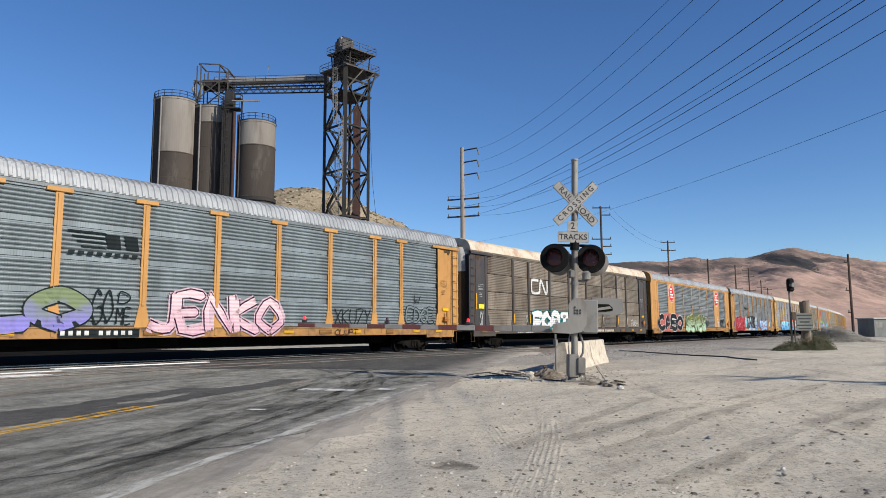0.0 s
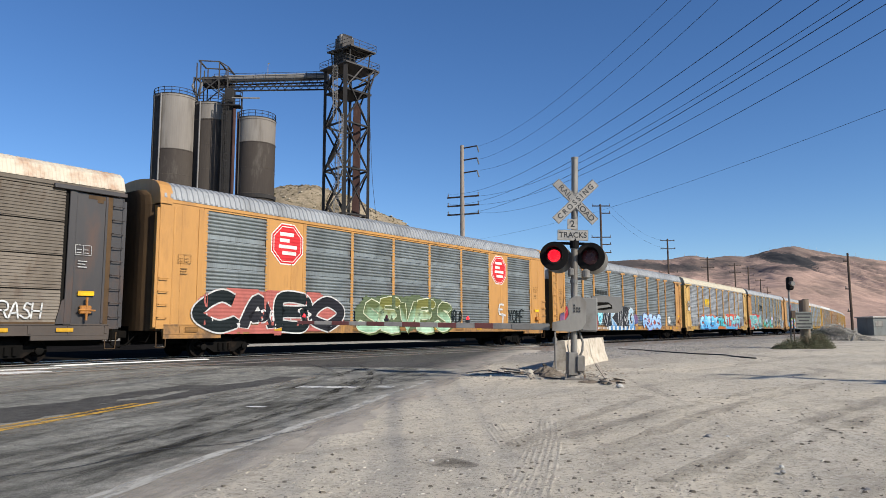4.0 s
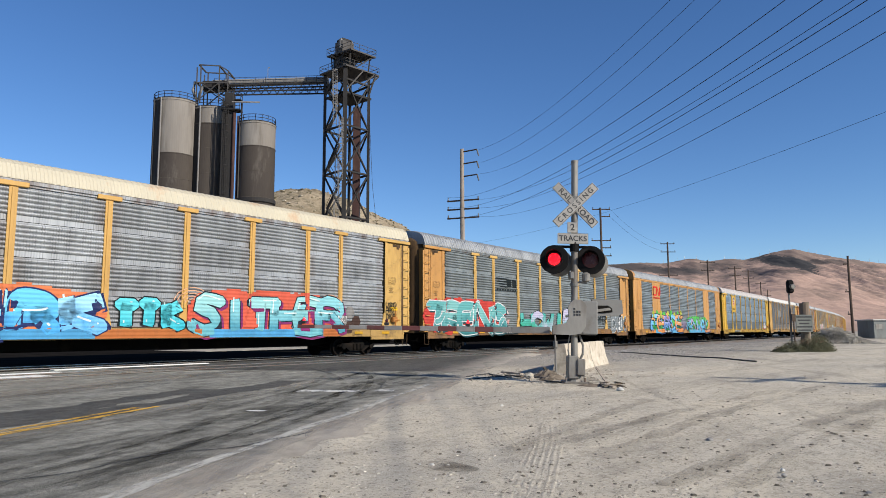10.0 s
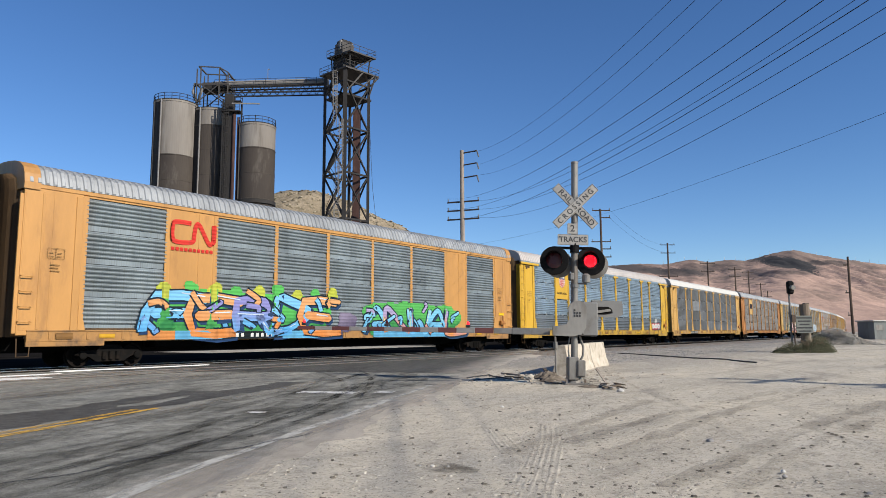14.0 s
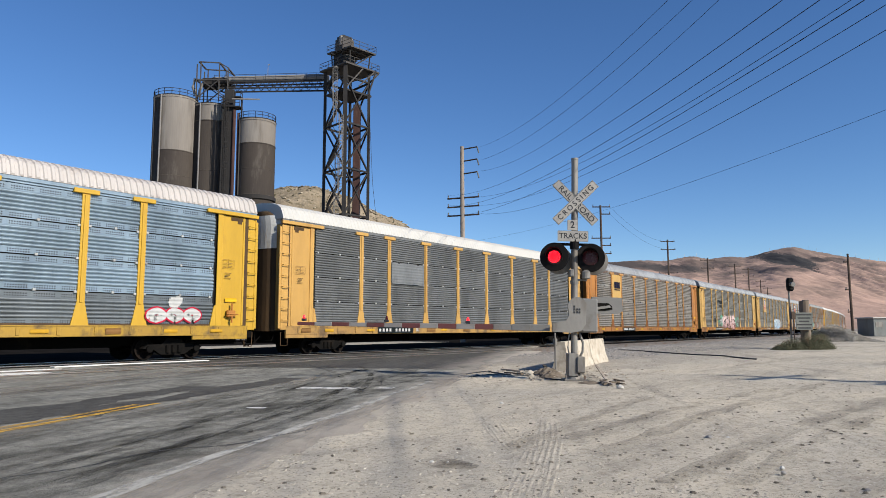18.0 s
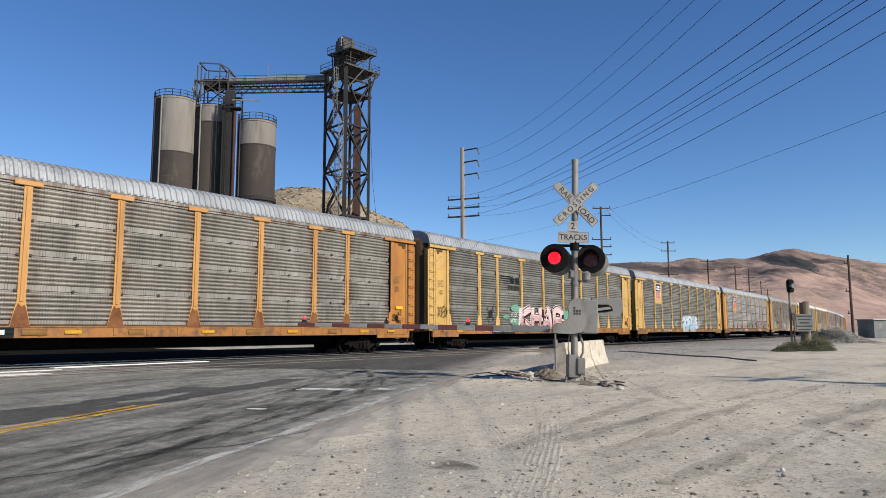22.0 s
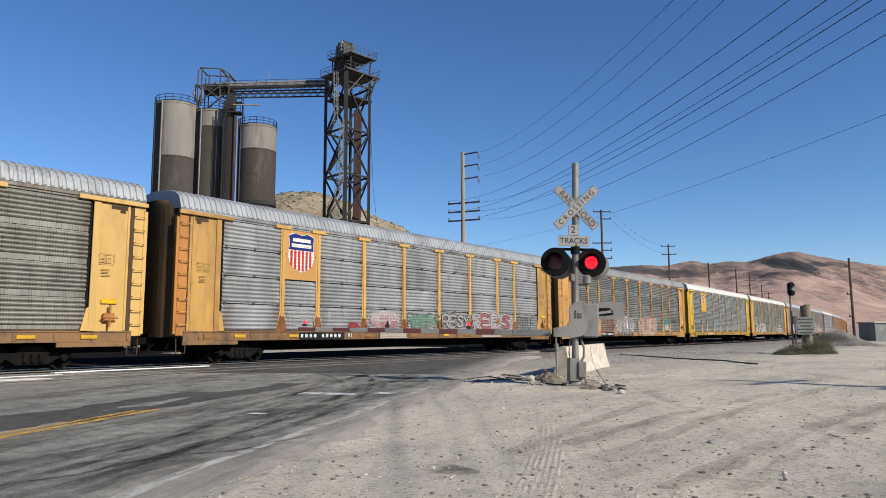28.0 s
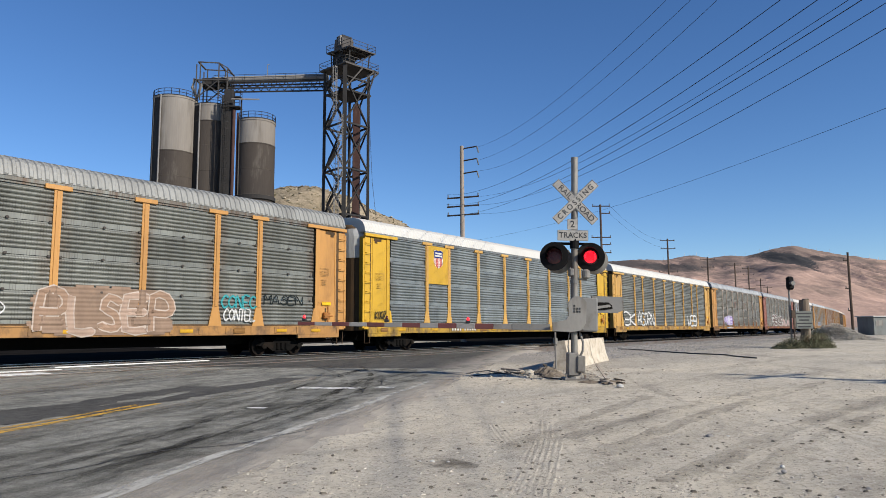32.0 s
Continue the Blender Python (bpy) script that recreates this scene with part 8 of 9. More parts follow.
# the gate: mechanism, counterweight and lowered arm
put("gate_mechanism", Shape().box(0.13, -0.16, 1.02, 0.47, 0.28, 1.74, 0.03).box(0.10, -0.19, 1.06, 0.16, 0.30, 1.70, 0.02), grey_paint, signal, "grey gate motor box")
s = Shape()
arc = [(0.02 + 0.2 * math.cos(a), 1.56 + 0.2 * math.sin(a)) for a in np.linspace(math.radians(-20), math.radians(200), 12)]
outline = arc + [(-0.16, 1.36), (-0.22, 1.26), (-0.5, 1.2), (-0.5, 1.02), (-0.1, 1.01), (0.1, 1.05), (0.2, 1.2)]
put("arm_bracket", s.plate(outline, -0.26, -0.2), galv, signal, "curved steel arm bracket")
pegs = Shape()
for k in range(7):
    pegs.box(-0.06 + 0.055 * (k % 3), -0.27, 1.42 + 0.06 * (k // 3), -0.03 + 0.055 * (k % 3), -0.258, 1.46 + 0.06 * (k // 3))
put("bracket_slots", pegs, sign_black, signal)
put("counterweight", Shape().plate([(0.42, 1.8), (1.08, 1.79), (1.1, 1.5), (0.98, 1.44), (0.5, 1.44)], 0.24, 0.34), grey_paint, signal, "flat steel counterweight")
# A flat plate, near black, draws the shade inside the counterweight's cutout.
put("counterweight_slot", Shape().plate([(0.46, 1.66), (0.78, 1.665), (0.86, 1.6), (0.87, 1.53), (0.7, 1.5), (0.46, 1.5)], 0.225, 0.238), gap_shade, signal, "near-black plate drawn for the shaded cutout in the counterweight")
put("counterweight_link", Shape().plate([(0.42, 1.56), (0.8, 1.62), (0.84, 1.57), (0.42, 1.5)], 0.2, 0.222), galv, signal)
arm = thing("gate_arm", SIGNAL_BASE @ Matrix.Translation((-0.3, -0.1, 1.11)) @ pose(0, 0, 0, 0, 1.2, -9.0), "lowered crossing gate arm striped red and grey white", "crossing gate")
for k in range(14):
    a, b = -0.2 - 0.4 * k, -0.2 - 0.4 * (k + 1)
    if k < 2:
        put("arm_base", Shape().box(b, -0.03, -0.07, a, 0.03, 0.07, 0.008), grey_paint, arm)
    else:
        put("arm_stripe", Shape().box(b + 0.002, -0.02, -0.065 + 0.002 * k, a - 0.002, 0.02, 0.065 - 0.002 * k, 0.006), arm_red if k % 2 else arm_white, arm)
for x, m in ((-5.65, lamp_lit), (-3.75, lens_dark), (-1.95, lamp_lit)):
    l = put("arm_lamp", Shape().box(x - 0.05, -0.04, 0.06, x + 0.05, 0.04, 0.12, 0.01), sign_black, arm)
    put("lamp_glass", Shape().lathe([(0.03, 0.0), (0.035, 0.03), (0.02, 0.07), (0.0, 0.08)], 12, (x, 0, 0.12)), m, l, "red gate arm lamp")

# ---- barriers, debris ----
PROFILE = [(-0.26, 0), (-0.26, 0.08), (-0.17, 0.33), (-0.1, 0.8), (-0.08, 0.82), (0.08, 0.82), (0.1, 0.8), (0.17, 0.33), (0.26, 0.08), (0.26, 0)]


barrier_concrete = mat("chipped_barrier_concrete", (0.56, 0.5, 0.41), 0.9, col2=(0.42, 0.36, 0.28), big=2.5, fine=16, var=0.3, stain=(0.2, 0.165, 0.13), amount=0.36, stain_size=2.2, bump=0.35, bump_size=30)


def jersey_barrier(p, q):
    p, q = Vector(p), Vector(q)
    n = 26
    s = Shape()
    ln = (q - p).length
    for i in range(n + 1):
        for y, z in PROFILE:
            w = 0.007 * noise.noise(Vector((i * 0.25, y * 4, z * 9)))
            s.v.append((ln * i / n, y + w, z + w))
    k = len(PROFILE)
    for i in range(n):
        for j in range(k):
            s.f.append((i * k + j, i * k + (j + 1) % k, (i + 1) * k + (j + 1) % k, (i + 1) * k + j))
    s.f += [tuple(range(k)), tuple(n * k + j for j in range(k))]
    a = math.degrees(math.atan2(q.y - p.y, q.x - p.x))
    ob = put("concrete_barrier", s, barrier_concrete, at=pose(p.x, p.y, p.z - 0.05, 0, 0, a))
    return tagged(ob, "chipped sandy concrete traffic barrier on the dirt", "concrete barrier", "concrete barriers")


jersey_barrier((16.15, 8.36, 0), (19.6, 9.32, 0))
tagged(put("iron_stake", Shape().tube([(0, 0, -0.1), (0, 0, 1.0)], 0.025, 8).box(-0.05, -0.04, 0.7, 0.05, 0.04, 0.86, 0.01), galv, at=(15.35, 8.1, 0)), "rusty iron stake before the barrier's end", "stake")
jersey_barrier((19.7, 9.36, 0), (22.5, 10.14, 0))
wood = mat("weathered_wood", (0.27, 0.2, 0.14), 0.9, col2=(0.18, 0.13, 0.09), var=0.3, streak=0.7, big=2, fine=20)
dark_wood = mat("creosoted_pole", (0.07, 0.052, 0.042), 0.9, col2=(0.12, 0.09, 0.07), var=0.3, streak=0.85, big=1.5, fine=12)
pole_grey = mat("sun_bleached_pole", (0.33, 0.28, 0.235), 0.9, col2=(0.24, 0.2, 0.165), var=0.25, streak=0.85, big=1.0, fine=10)


def plank(p, q, w, h, material, label):
    s = Shape().beam((0, 0, 0), Vector(q) - Vector(p), w, h)
    return tagged(put("broken_board", s, material, at=Vector(p)), label, "board", "broken boards")


grey_wood = mat("grey_splintered_wood", (0.4, 0.35, 0.29), 0.9, col2=(0.25, 0.21, 0.17), var=0.3, streak=0.7, big=2, fine=20)
burnt = mat("dark_rotten_wood", (0.09, 0.07, 0.055), 0.9, col2=(0.16, 0.13, 0.1), var=0.3, streak=0.7, big=2, fine=20)
plank((13.95, 6.4, 0.32), (13.5, 5.95, 0.02), 0.045, 0.02, grey_wood, "bleached stick leaning by the signal base")
plank((13.2, 5.95, 0.05), (12.78, 5.5, 0.03), 0.07, 0.03, grey_wood, "bleached splintered board lying in the dirt")
plank((12.75, 5.72, 0.03), (13.3, 5.62, 0.05), 0.06, 0.03, burnt, "dark rotten board lying in the dirt")
plank((13.4, 5.85, 0.03), (13.05, 5.42, 0.03), 0.05, 0.025, burnt, "dark rotten stick lying in the dirt")
plank((13.5, 6.1, 0.04), (13.1, 5.75, 0.1), 0.06, 0.02, grey_wood, "grey splinter of board propped on another")
plank((14.2, 6.1, 0.02), (13.85, 5.75, 0.02), 0.05, 0.02, burnt, "dark stick lying in the dirt")
plank((14.6, 8.6, 0.02), (14.9, 9.25, 0.02), 0.09, 0.04, burnt, "dark rotten board lying in the dirt")
plank((15.6, 9.2, 0.02), (16.1, 10.1, 0.02), 0.1, 0.04, grey_wood, "bleached board lying in the dirt")
plank((14.9, 8.0, 0.04), (15.5, 8.5, 0.2), 0.08, 0.03, burnt, "dark rotten board on the mound of soil")


def soil_mound(x, y, r, h, label):
    """A low uneven mound of dug-out soil."""
    s, n = Shape(), 48
    for k in range(15):
        u = k / 14
        for j in range(n):
            a = 2 * math.pi * j / n
            w = 1 + 0.35 * noise.noise(Vector((math.cos(a) * 1.6, math.sin(a) * 1.6, x)))
            px, py = x + r * u * w * math.cos(a), y + r * 0.7 * u * w * math.sin(a)
            lump = 0.5 * noise.noise(Vector((px * 5, py * 5, 2))) + 0.35 * noise.noise(Vector((px * 14, py * 14, 5)))
            s.v.append((px, py, relief(px, py) - 0.02 + h * (1 - u * u) ** 2 * (1 + lump)))
    s.f = [(k * n + j, k * n + (j + 1) % n, (k + 1) * n + (j + 1) % n, (k + 1) * n + j) for k in range(14) for j in range(n)]
    return tagged(put("soil_mound", s, heap_soil), label, "soil mound", "soil mounds")


# Dark soil whose colour also holds the barrier's shade on its mound.
heap_soil = mat("dark_soil_with_shade", (0.23, 0.19, 0.148), 0.95, col2=(0.09, 0.074, 0.058), big=3, fine=18, var=0.5, bump=1.0, bump_size=14, shift=-1)
soil_mound(15.2, 8.25, 0.55, 0.17, "dark mound of dug soil, with the barrier's shade in its colour")
soil_mound(14.3, 7.65, 0.5, 0.12, "low dark mound of soil by the signal base")
soil_mound(13.2, 6.2, 0.55, 0.05, "low scuffed mound of soil by the signal base")


def rock(x, y, z, r, material, name="rock", label="pale chunk of rock on the dirt", flat=0.7):
    bm = bmesh.new()
    bmesh.ops.create_icosphere(bm, subdivisions=2, radius=r)
    for q in bm.verts:
        q.co *= 1 + 0.35 * noise.noise(q.co / r * 1.3 + Vector((x, y, 0)) * 3)
        q.co.z *= flat
    me = bpy.data.meshes.new(name)
    bm.to_mesh(me)
    bm.free()
    me.materials.append(None)
    return tagged(put(name, me, material, at=pose(x, y, z + r * 0.25, 0, 0, random.uniform(0, 360))), label, "rock", "loose rocks")


for x, y, r in ((4.66, 3.62, 0.022), (4.72, 3.5, 0.018), (4.62, 3.72, 0.016), (8.9, 5.6, 0.03), (9.4, 4.75, 0.025), (20.5, 1.9, 0.06), (20.9, 1.7, 0.05), (8.1, 1.2, 0.03), (6.1, 1.25, 0.02), (7.4, 2.0, 0.025)):
    rock(x, y, -0.005, r, sign_white, label="small whitish stone on the dirt")
for x, y, r in ((5.9, 1.2, 0.022), (5.2, 0.75, 0.018), (5.6, 0.62, 0.02), (7.3, 2.15, 0.04), (9.3, 4.9, 0.03), (10.9, 5.3, 0.035), (8.3, 3.5, 0.03)):
    rock(x, y, -0.005, r, stone, label="dark stone on the dirt")
rock(12.35, 5.2, 0, 0.07, sign_white, label="whitish chunk of rock on the dirt")
for x, y, r in ((14.9, 8.6, 0.1), (14.6, 8.35, 0.07), (15.2, 8.75, 0.12), (14.3, 8.2, 0.06), (14.05, 7.2, 0.05), (15.1, 8.1, 0.08)):
    rock(x, y, -0.02, r, concrete, label="broken chunk of concrete by the barrier")

# ---- utility poles and wires ----
insul = mat("insulator", (0.12, 0.115, 0.11), 0.4)
arm_dark = mat("dark_crossarm", (0.075, 0.06, 0.05), 0.85, var=0.3, streak=0.3)


def pole(name, x, y, top, material, label, r=0.17, arms=(), davits=(), axis=(0.6, -0.8)):
    """A round pole; arms: (height, reach to one side, reach to the other); davits: (height, reach)."""
    ax = Vector((*axis, 0))
    o = thing(name, (x, y, 0), label, "utility pole", "utility poles")
    put("shaft", Shape().tube([(0, 0, -0.3), (0, 0, top * 0.5), (0, 0, top)], r, 10, r * 0.7), material, o)
    for z, a, b in arms:
        arm_ = put("crossarm", Shape().beam(ax * -a + Vector((0, 0, z)), ax * b + Vector((0, 0, z)), 0.1, 0.12), arm_dark, o)
        s = Shape()
        for d in (-a + 0.08, b - 0.08):
            if abs(d) > 0.2:
                c = ax * d
                s.lathe([(0.04, 0.07), (0.06, 0.12), (0.03, 0.2), (0.06, 0.24), (0.0, 0.34)], 8, (c.x, c.y, z))
        put("insulator", s, insul, arm_)
    for z, b in davits:
        e = ax * b + Vector((0, 0, z))
        d = put("davit_arm", Shape().tube([(0, 0, z - 0.1), tuple(e)], 0.06, 6), arm_dark, o)
        put("insulator", Shape().tube([tuple(e), tuple(e + ax * 0.15 + Vector((0, 0, -0.55)))], 0.06, 6), insul, d)
    return o


pole("utility_pole", 47.4, 33.5, 16.6, pole_grey, "tall bleached pole with three davit arms and three crossarms", 0.24,
     arms=((12.15, 1.35, 1.5), (11.4, 1.35, 1.5), (10.65, 1.35, 1.5)), davits=((16.45, 1.35), (15.4, 1.35), (14.3, 1.35)), axis=(0.27, -0.963))
pole("utility_pole", 79.7, 35.4, 16.3, dark_wood, "dark wooden utility pole with crossarms beyond the tracks", 0.17,
     arms=((16.1, 1.0, 1.2), (12.2, 1.2, 1.2), (15.2, 0.1, 1.2), (11.3, 0.1, 1.2), (10.3, 0.1, 1.2)))
pole("utility_pole", 117.4, 40.1, 16.2, dark_wood, "dark wooden utility pole with two crossarms", 0.18, arms=((15.9, 1.2, 1.2), (14.5, 1.2, 1.3), (10.5, 1.6, 1.6)))
for x, y, h in ((152.3, 43.6, 16.1), (177, 44.3, 16.6), (193, 45, 16.9), (238, 52, 16.5), (285, 60, 16.5)):
    pole("utility_pole", x, y, h, dark_wood, "distant wooden utility pole beside the tracks", 0.2, arms=((h - 0.5, 1.6, 1.6), (h - 2.2, 1.4, 1.4), (h - 5.8, 1.6, 1.6)))
pole("utility_pole", 86.2, 9.9, 9.1, dark_wood, "bare dark pole with iron brackets by the dirt road", 0.15, arms=((8.2, 0.5, 0.05), (5.2, 0.5, 0.05), (2.8, 0.4, 0.05)))
pole("utility_pole", 3.3, -42.8, 17.0, pole_grey, "tall bleached pole far behind the road", 0.24, arms=((15.9, 1.2, 1.2),))
pole("utility_pole", -9.2, -23.1, 17.0, pole_grey, "tall bleached pole behind the road", 0.24, arms=((12.15, 1.35, 1.5), (11.4, 1.35, 1.5), (10.65, 1.35, 1.5)))
pole("utility_pole", 16.95, -12.6, 10.7, dark_wood, "wooden pole that throws a long shadow over the dirt", 0.22, arms=((9.7, 1.1, 1.3), (8.3, 1.1, 1.3), (7.2, 0.9, 1.0)), axis=(0.95, -0.3))
wire_black = mat("wire", (0.014, 0.014, 0.015), 0.7, var=0.1, bump=0)
# where each wire is tied, its height, slope and curve along the span
WIRES = [(48.25, 32.33, 16.54, -0.2047, 0.0027), (48.3, 32.26, 15.4, -0.1897, 0.0026), (48.3, 32.27, 14.45, -0.2082, 0.0032),
         (46.62, 34.51, 12.4, -0.2061, 0.0022), (46.62, 34.51, 11.55, -0.1965, 0.00215), (48.29, 32.28, 12.23, -0.1772, 0.0021),
         (46.62, 34.51, 10.67, -0.1771, 0.0019), (48.28, 32.29, 11.5, -0.1743, 0.0021), (48.28, 32.3, 10.79, -0.1793, 0.0023),
         (80.41, 34.44, 15.91, -0.059, 0.0005)]


def hang(pts, r):
    ob = put("overhead_wire", Shape().tube(pts, r, 5), wire_black)
    return tagged(ob, "thin dark overhead wire sagging between poles", "wire", "overhead wires")


for x, y, z, slope, curve in WIRES:
    span = 80.0 if x < 60 else 109.0
    hang([(x - 0.70711 * s, y - 0.70711 * s, z + slope * s + curve * s * s) for s in np.linspace(0, span, 40)], 0.0082 if x < 60 else 0.014)
for a, b, sag in (((80.4, 34.4, 15.9), (88.9, 64.8, 14.6), 0.5), ((80.4, 34.4, 16.1), (117.9, 39.2, 15.9), 1.4), ((80.4, 34.4, 15.1), (117.9, 39.2, 14.5), 1.2)):
    a, b = Vector(a), Vector(b)
    hang([a.lerp(b, k / 20) - Vector((0, 0, 4 * sag * (k / 20) * (1 - k / 20))) for k in range(21)], 0.0105)
pole("utility_pole", 88.9, 64.8, 14.9, dark_wood, "short wooden pole behind the tracks", 0.15)

# ---- the trackside signal, its sign, shed and rubble ----
tside = thing("trackside_signal", pose(40.6, 6.95, 0, 0, 0, HEADING - 90), "black trackside signal head on a thin post", "railway signal")
put("post", Shape().tube([(-0.48, 0.25, 0), (-0.48, 0.25, 3.2)], 0.05, 8), galv, tside)
put("signal_head", Shape().box(-0.62, 0.0, 3.05, -0.28, 0.3, 3.75, 0.08), disc_black, tside, "black signal head seen from behind")
put("hood", Shape().tube([(-0.45, 0.05, 3.4), (-0.45, -0.22, 3.38)], 0.12, 12), galv, tside)
old_post = mat("grey_brown_post_wood", (0.16, 0.125, 0.095), 0.9, col2=(0.24, 0.2, 0.16), var=0.35, streak=0.85, big=1.5, fine=14)
tagged(put("wooden_post", Shape().tube([(0, 0, -0.1), (0, 0, 2.5)], 0.24, 12), old_post, at=(40.5, 6.8, 0)), "thick weathered wooden post in the scrub", "post", "wooden posts")
tagged(put("wooden_post", Shape().box(-0.18, -0.12, -0.1, 0.18, 0.12, 2.6, 0.02), old_post, at=pose(41.6, 6.9, 0, 0, 0, 30)), "squared weathered wooden post in the scrub", "post", "wooden posts")
tagged(put("wooden_post", Shape().tube([(0, 0, -0.1), (0, 0, 1.75)], 0.035, 8).box(-0.1, -0.03, 1.55, 0.1, 0.03, 1.95, 0.01), dark_wood, at=pose(39.5, 7.15, 0, 0, 0, HEADING - 90)), "thin dark marker stake in the scrub", "post", "wooden posts")
warn = thing("notice_sign", pose(40.1, 6.75, 1.45, 0, 0, HEADING - 90), "grey-green trackside notice board with dark lines of writing", "sign")
put("board", Shape().box(-0.45, -0.02, -0.45, 0.4, 0.02, 0.45, 0.01), mat("grey_green_sign", (0.15, 0.16, 0.14), 0.6, stain=(0.2, 0.2, 0.17), amount=0.3), warn)
for k in range(5):
    w = 0.4 - 0.07 * (k % 3)
    put("writing", Shape().box(-0.03 - w, -0.026, 0.3 - 0.17 * k, -0.03 + w, -0.021, 0.37 - 0.17 * k), sign_black, warn)

leafy = mat("dry_green_scrub", (0.1, 0.108, 0.066), 0.9, col2=(0.17, 0.155, 0.1), big=1.5, fine=9, var=0.35, shift=-1)


def bush(x, y, r, h, count, label):
    s = Shape()
    for _ in range(count):
        a, e = random.uniform(0, 6.28), random.random()
        q = Vector((math.cos(a), math.sin(a), 0)) * r * math.sqrt(random.random())
        top = h * (1 - (q.length / r) ** 2) * random.uniform(0.5, 1.15)
        lean = q * random.uniform(0.1, 0.6)
        p0, p1 = q * 0.6, q + lean * 0.5 + Vector((0, 0, top))
        z = random.uniform(0.25, 1.0)
        c = p0.lerp(p1, z)
        w = Vector((random.uniform(-1, 1), random.uniform(-1, 1), random.uniform(-0.4, 1))).normalized() * random.uniform(0.04, 0.09)
        u = Vector((random.uniform(-1, 1), random.uniform(-1, 1), random.uniform(-1, 1))).normalized() * 0.018
        s.add([tuple(c - u), tuple(c + u), tuple(c + w + u * 0.2)], [(0, 1, 2)])
    o = thing("scrub_bush", (x, y, 0), label, "bush", "scrub bushes")
    put("leaves", s, leafy, o)
    t = Shape()
    for _ in range(24):
        a = random.uniform(0, 6.28)
        d = Vector((math.cos(a), math.sin(a), 0)) * r * random.uniform(0.3, 0.8)
        t.tube([(0, 0, -0.05), tuple(d * 0.4 + Vector((0, 0, h * 0.4))), tuple(d + Vector((0, 0, h * 0.75)))], 0.015, 4, 0.004)
    put("stem", t, wood, o)
    return o


for x, y, r, h in ((38.3, 7.5, 0.5, 0.35), (39.1, 7.2, 0.65, 0.65), (39.9, 6.6, 0.7, 0.85), (40.6, 6.3, 0.7, 0.75), (41.2, 6.4, 0.75, 1.0), (42.5, 6.5, 0.7, 1.0)):
    bush(x, y, r, h, 3600, "dry grey-green desert scrub around wooden posts")

shed = thing("trackside_shed", pose(108.5, 10.4, 0, 0, 0, HEADING - 90 + 8), "small grey metal equipment shed with a pale roof edge", "shed")
shed_grey = mat("grey_green_shed_sheet", (0.2, 0.21, 0.2), 0.7, stain=(0.13, 0.12, 0.1), amount=0.3, streak=0.6)
put("wall", Shape().box(-0.75, -1.5, 0, 3.2, 1.5, 2.35, 0.02), shed_grey, shed)
put("roof", Shape().box(-0.95, -1.7, 2.35, 3.4, 1.7, 2.5, 0.02), sign_white, shed, "pale flat roof")
put("vent_panel", Shape().box(-0.5, -1.53, 1.2, 0.6, -1.5, 1.9, 0.01), galv, shed)
put("corner_trim", Shape().box(2.2, -1.55, 0, 2.35, -1.5, 2.3), sign_white, shed)


def pile_point():
    u, v = random.gauss(0, 0.9), random.gauss(0, 2.6)
    h = 1.4 * math.exp(-(u / 1.5) ** 2 - (v / 3.5) ** 2)
    p = VIEW @ Vector((33.3 + u, 60.0 + v, 0))
    return p.x, p.y, h * random.uniform(0.3, 1.0) - 0.05


scatter("rubble_pile", 4200, pile_point, lambda: 0.04 + 0.1 * random.random() ** 2, mat("broken_rubble", (0.4, 0.37, 0.31), 0.95, col2=(0.2, 0.175, 0.145), big=1.2, fine=6, var=0.4, shift=-1), "heap of broken pale concrete rubble", "rubble")

CABLE = [(34.5, 14.6, 0.0), (32.5, 12.6, 0.03), (30.0, 9.9, 0.02), (28.2, 8.0, 0.04), (26.7, 6.5, 0.02), (25.6, 5.9, 0.03)]
path = []
for (xa, ya, za), (xb, yb, zb) in zip(CABLE, CABLE[1:]):
    for k in range(8):
        u = k / 8
        x, y = xa + (xb - xa) * u, ya + (yb - ya) * u
        w = 0.35 * noise.noise(Vector((x * 0.7, y * 0.7, 3))) + 0.1 * noise.noise(Vector((x * 2.5, y * 2.5, 8)))
        path.append((x + w * 0.7, y - w * 0.7, za + (zb - za) * u + 0.015))
cable = Shape().tube(path, 0.028, 6)
tagged(put("ground_cable", cable, black_rubber), "thick black cable lying across the dirt", "cable")

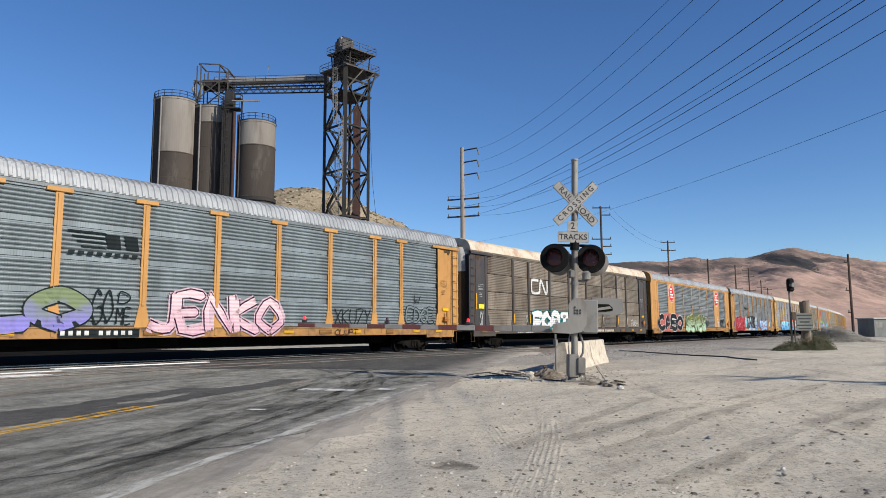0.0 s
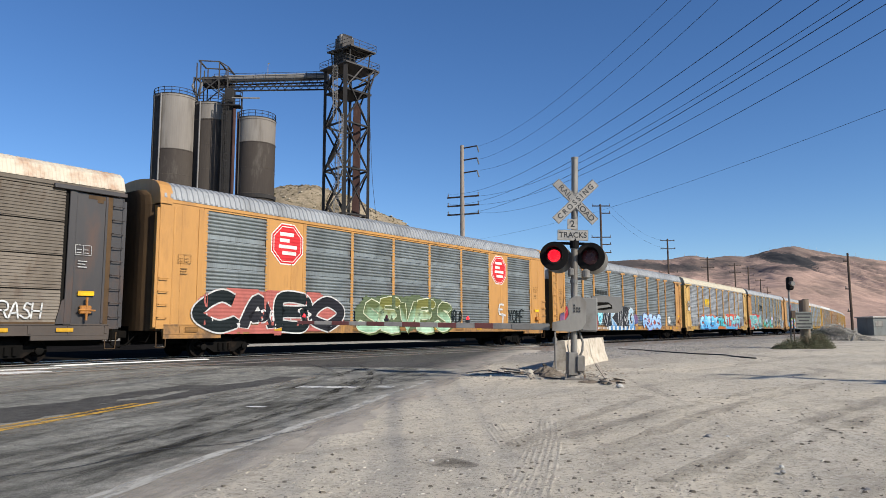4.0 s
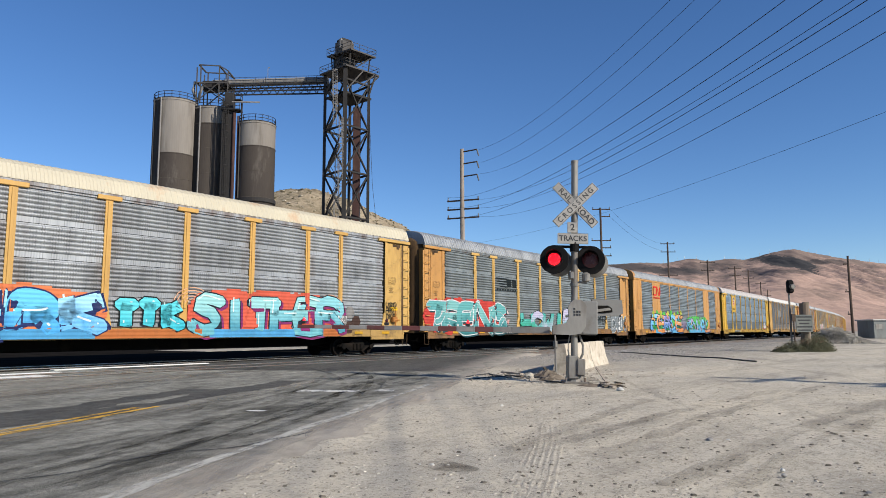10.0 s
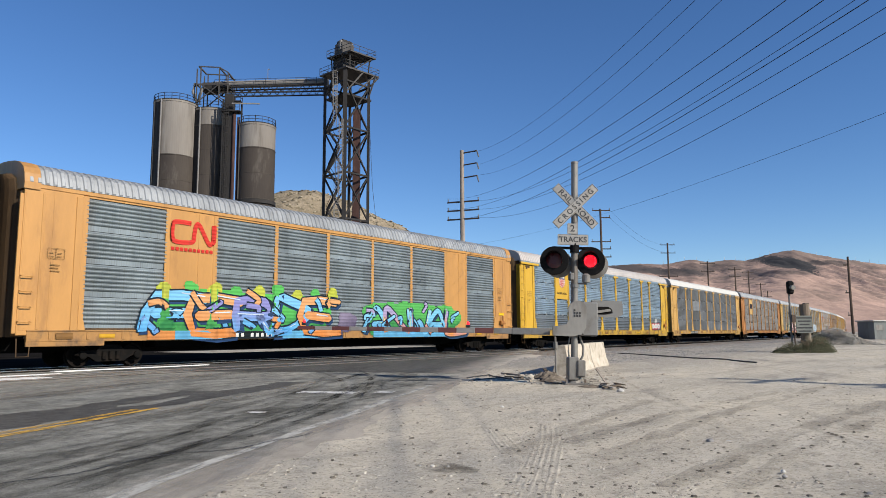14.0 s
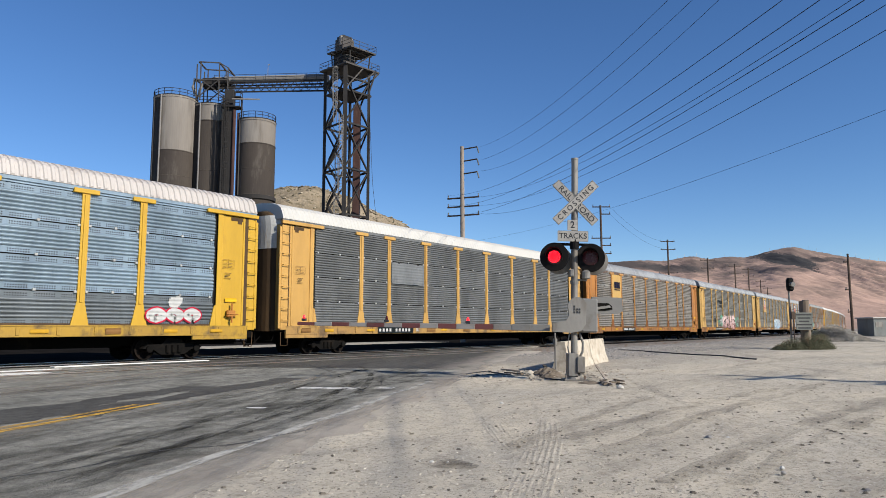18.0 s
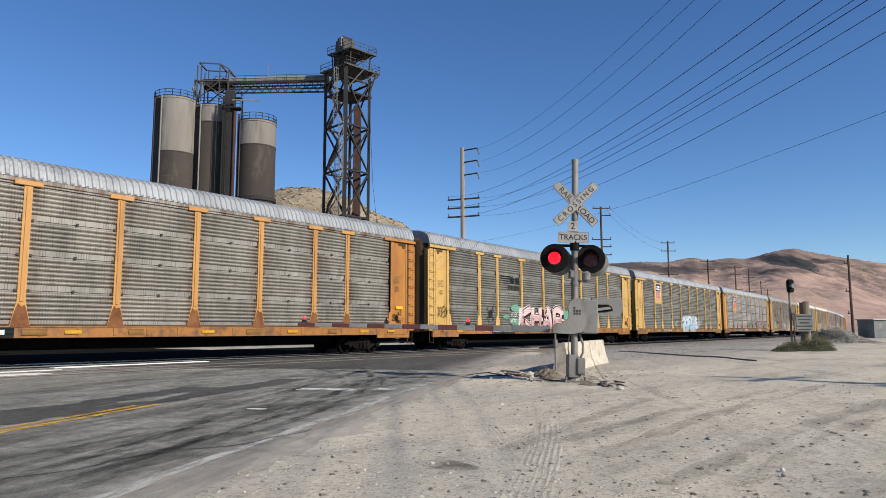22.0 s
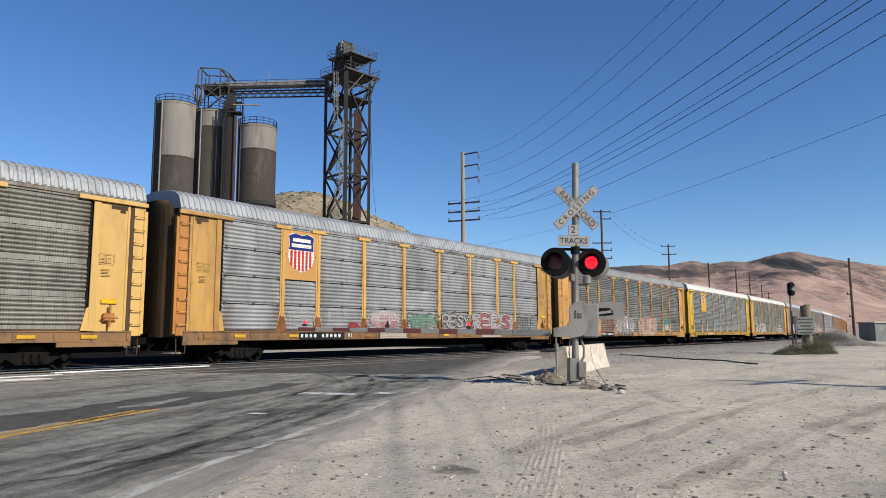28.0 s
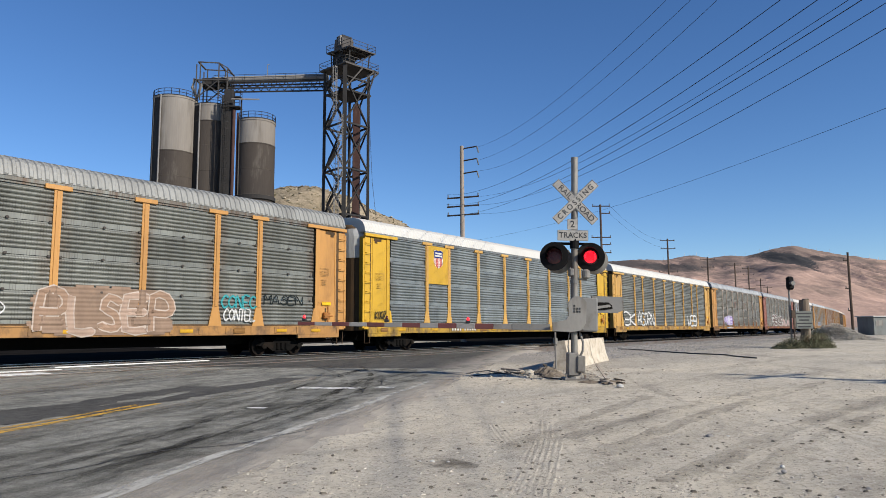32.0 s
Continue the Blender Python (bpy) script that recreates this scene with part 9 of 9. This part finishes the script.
# Two cables, which also draw the gate arm's shadow on the dirt.
for pts in ([(13.99, 9.8), (15.03, 9.86), (14.1, 8.58), (14.8, 8.29), (14.04, 7.37)], [(13.22, 9.16), (14.25, 9.06), (15.16, 8.89), (13.9, 7.58), (13.18, 6.86)]):
    line = [Vector((*q, 0.0)) for q in pts]
    path = []
    for p, q in zip(line, line[1:]):
        for k in range(6):
            c_ = p.lerp(q, k / 6)
            w = 0.12 * noise.noise(c_ * 1.7)
            path.append((c_.x + w, c_.y - w, relief(c_.x + w, c_.y - w) + 0.012))
    tagged(put("ground_cable", Shape().tube(path, 0.016, 6), black_rubber), "thin black cable from the signal that also stands for the gate arm's shadow", "cable", "ground cables")


PERIOD, BEGIN = 1.1892, 0.05


def flashes(first):
    """When a crossing light comes on and goes off: one half of the period each, with a short dark moment between."""
    k, marks = -1, []
    while k * PERIOD + BEGIN < 33:
        a = BEGIN + (k + first) * PERIOD
        marks.append((a, a + 0.46 * PERIOD))
        k += 1
    return marks


def motions():
    for i, car in enumerate(cars):
        walk(car, [(t, car_pose(i, t)) for t in range(33)])
    # each signal light's glowing disc slides before its dark lens while it is lit, and behind it while it is not
    front, behind = pose(0, -0.012, 0), pose(0, 0.06, 0)
    for disc, first in zip(lit, (0.0, 0.5)):
        rows = [(0.0, behind)]
        for a, b in flashes(first):
            if a > 0.02 and b < 31.99:
                rows += [(a - 1 / FPS, behind), (a, front), (b, front), (b + 1 / FPS, behind)]
            elif a > 0.02 and a < 31.9:
                rows += [(a - 1 / FPS, behind), (a, front)]
        rows.append((32.0, front if first else behind))
        walk(disc, rows)
    # wheels turn while their wagon passes near
    for i, car in enumerate(cars):
        near = (FIRST + LENGTH * i - 60) / SPEED, (FIRST + LENGTH * i + 25) / SPEED
        a, b = max(near[0], 0.0), min(near[1], 32.0)
        if b - a < 0.2:
            continue
        for wheel in [o for o in car.children_recursive if o.name.startswith("wheelset")]:
            x, y, z = wheel.matrix_basis.translation
            rows, t = [(0.0, pose(x, y, z, 0, -math.degrees(run(a) / 0.395) % 360))] if a > 0 else [], a
            for k in range(int((b - a) * FPS) + 1):
                t = a + k / FPS
                rows.append((t, pose(x, y, z, 0, -math.degrees(run(t) / 0.395) % 360)))
            if t < 31.95:
                rows.append((32.0, rows[-1][1]))
            walk(wheel, rows)


motions()
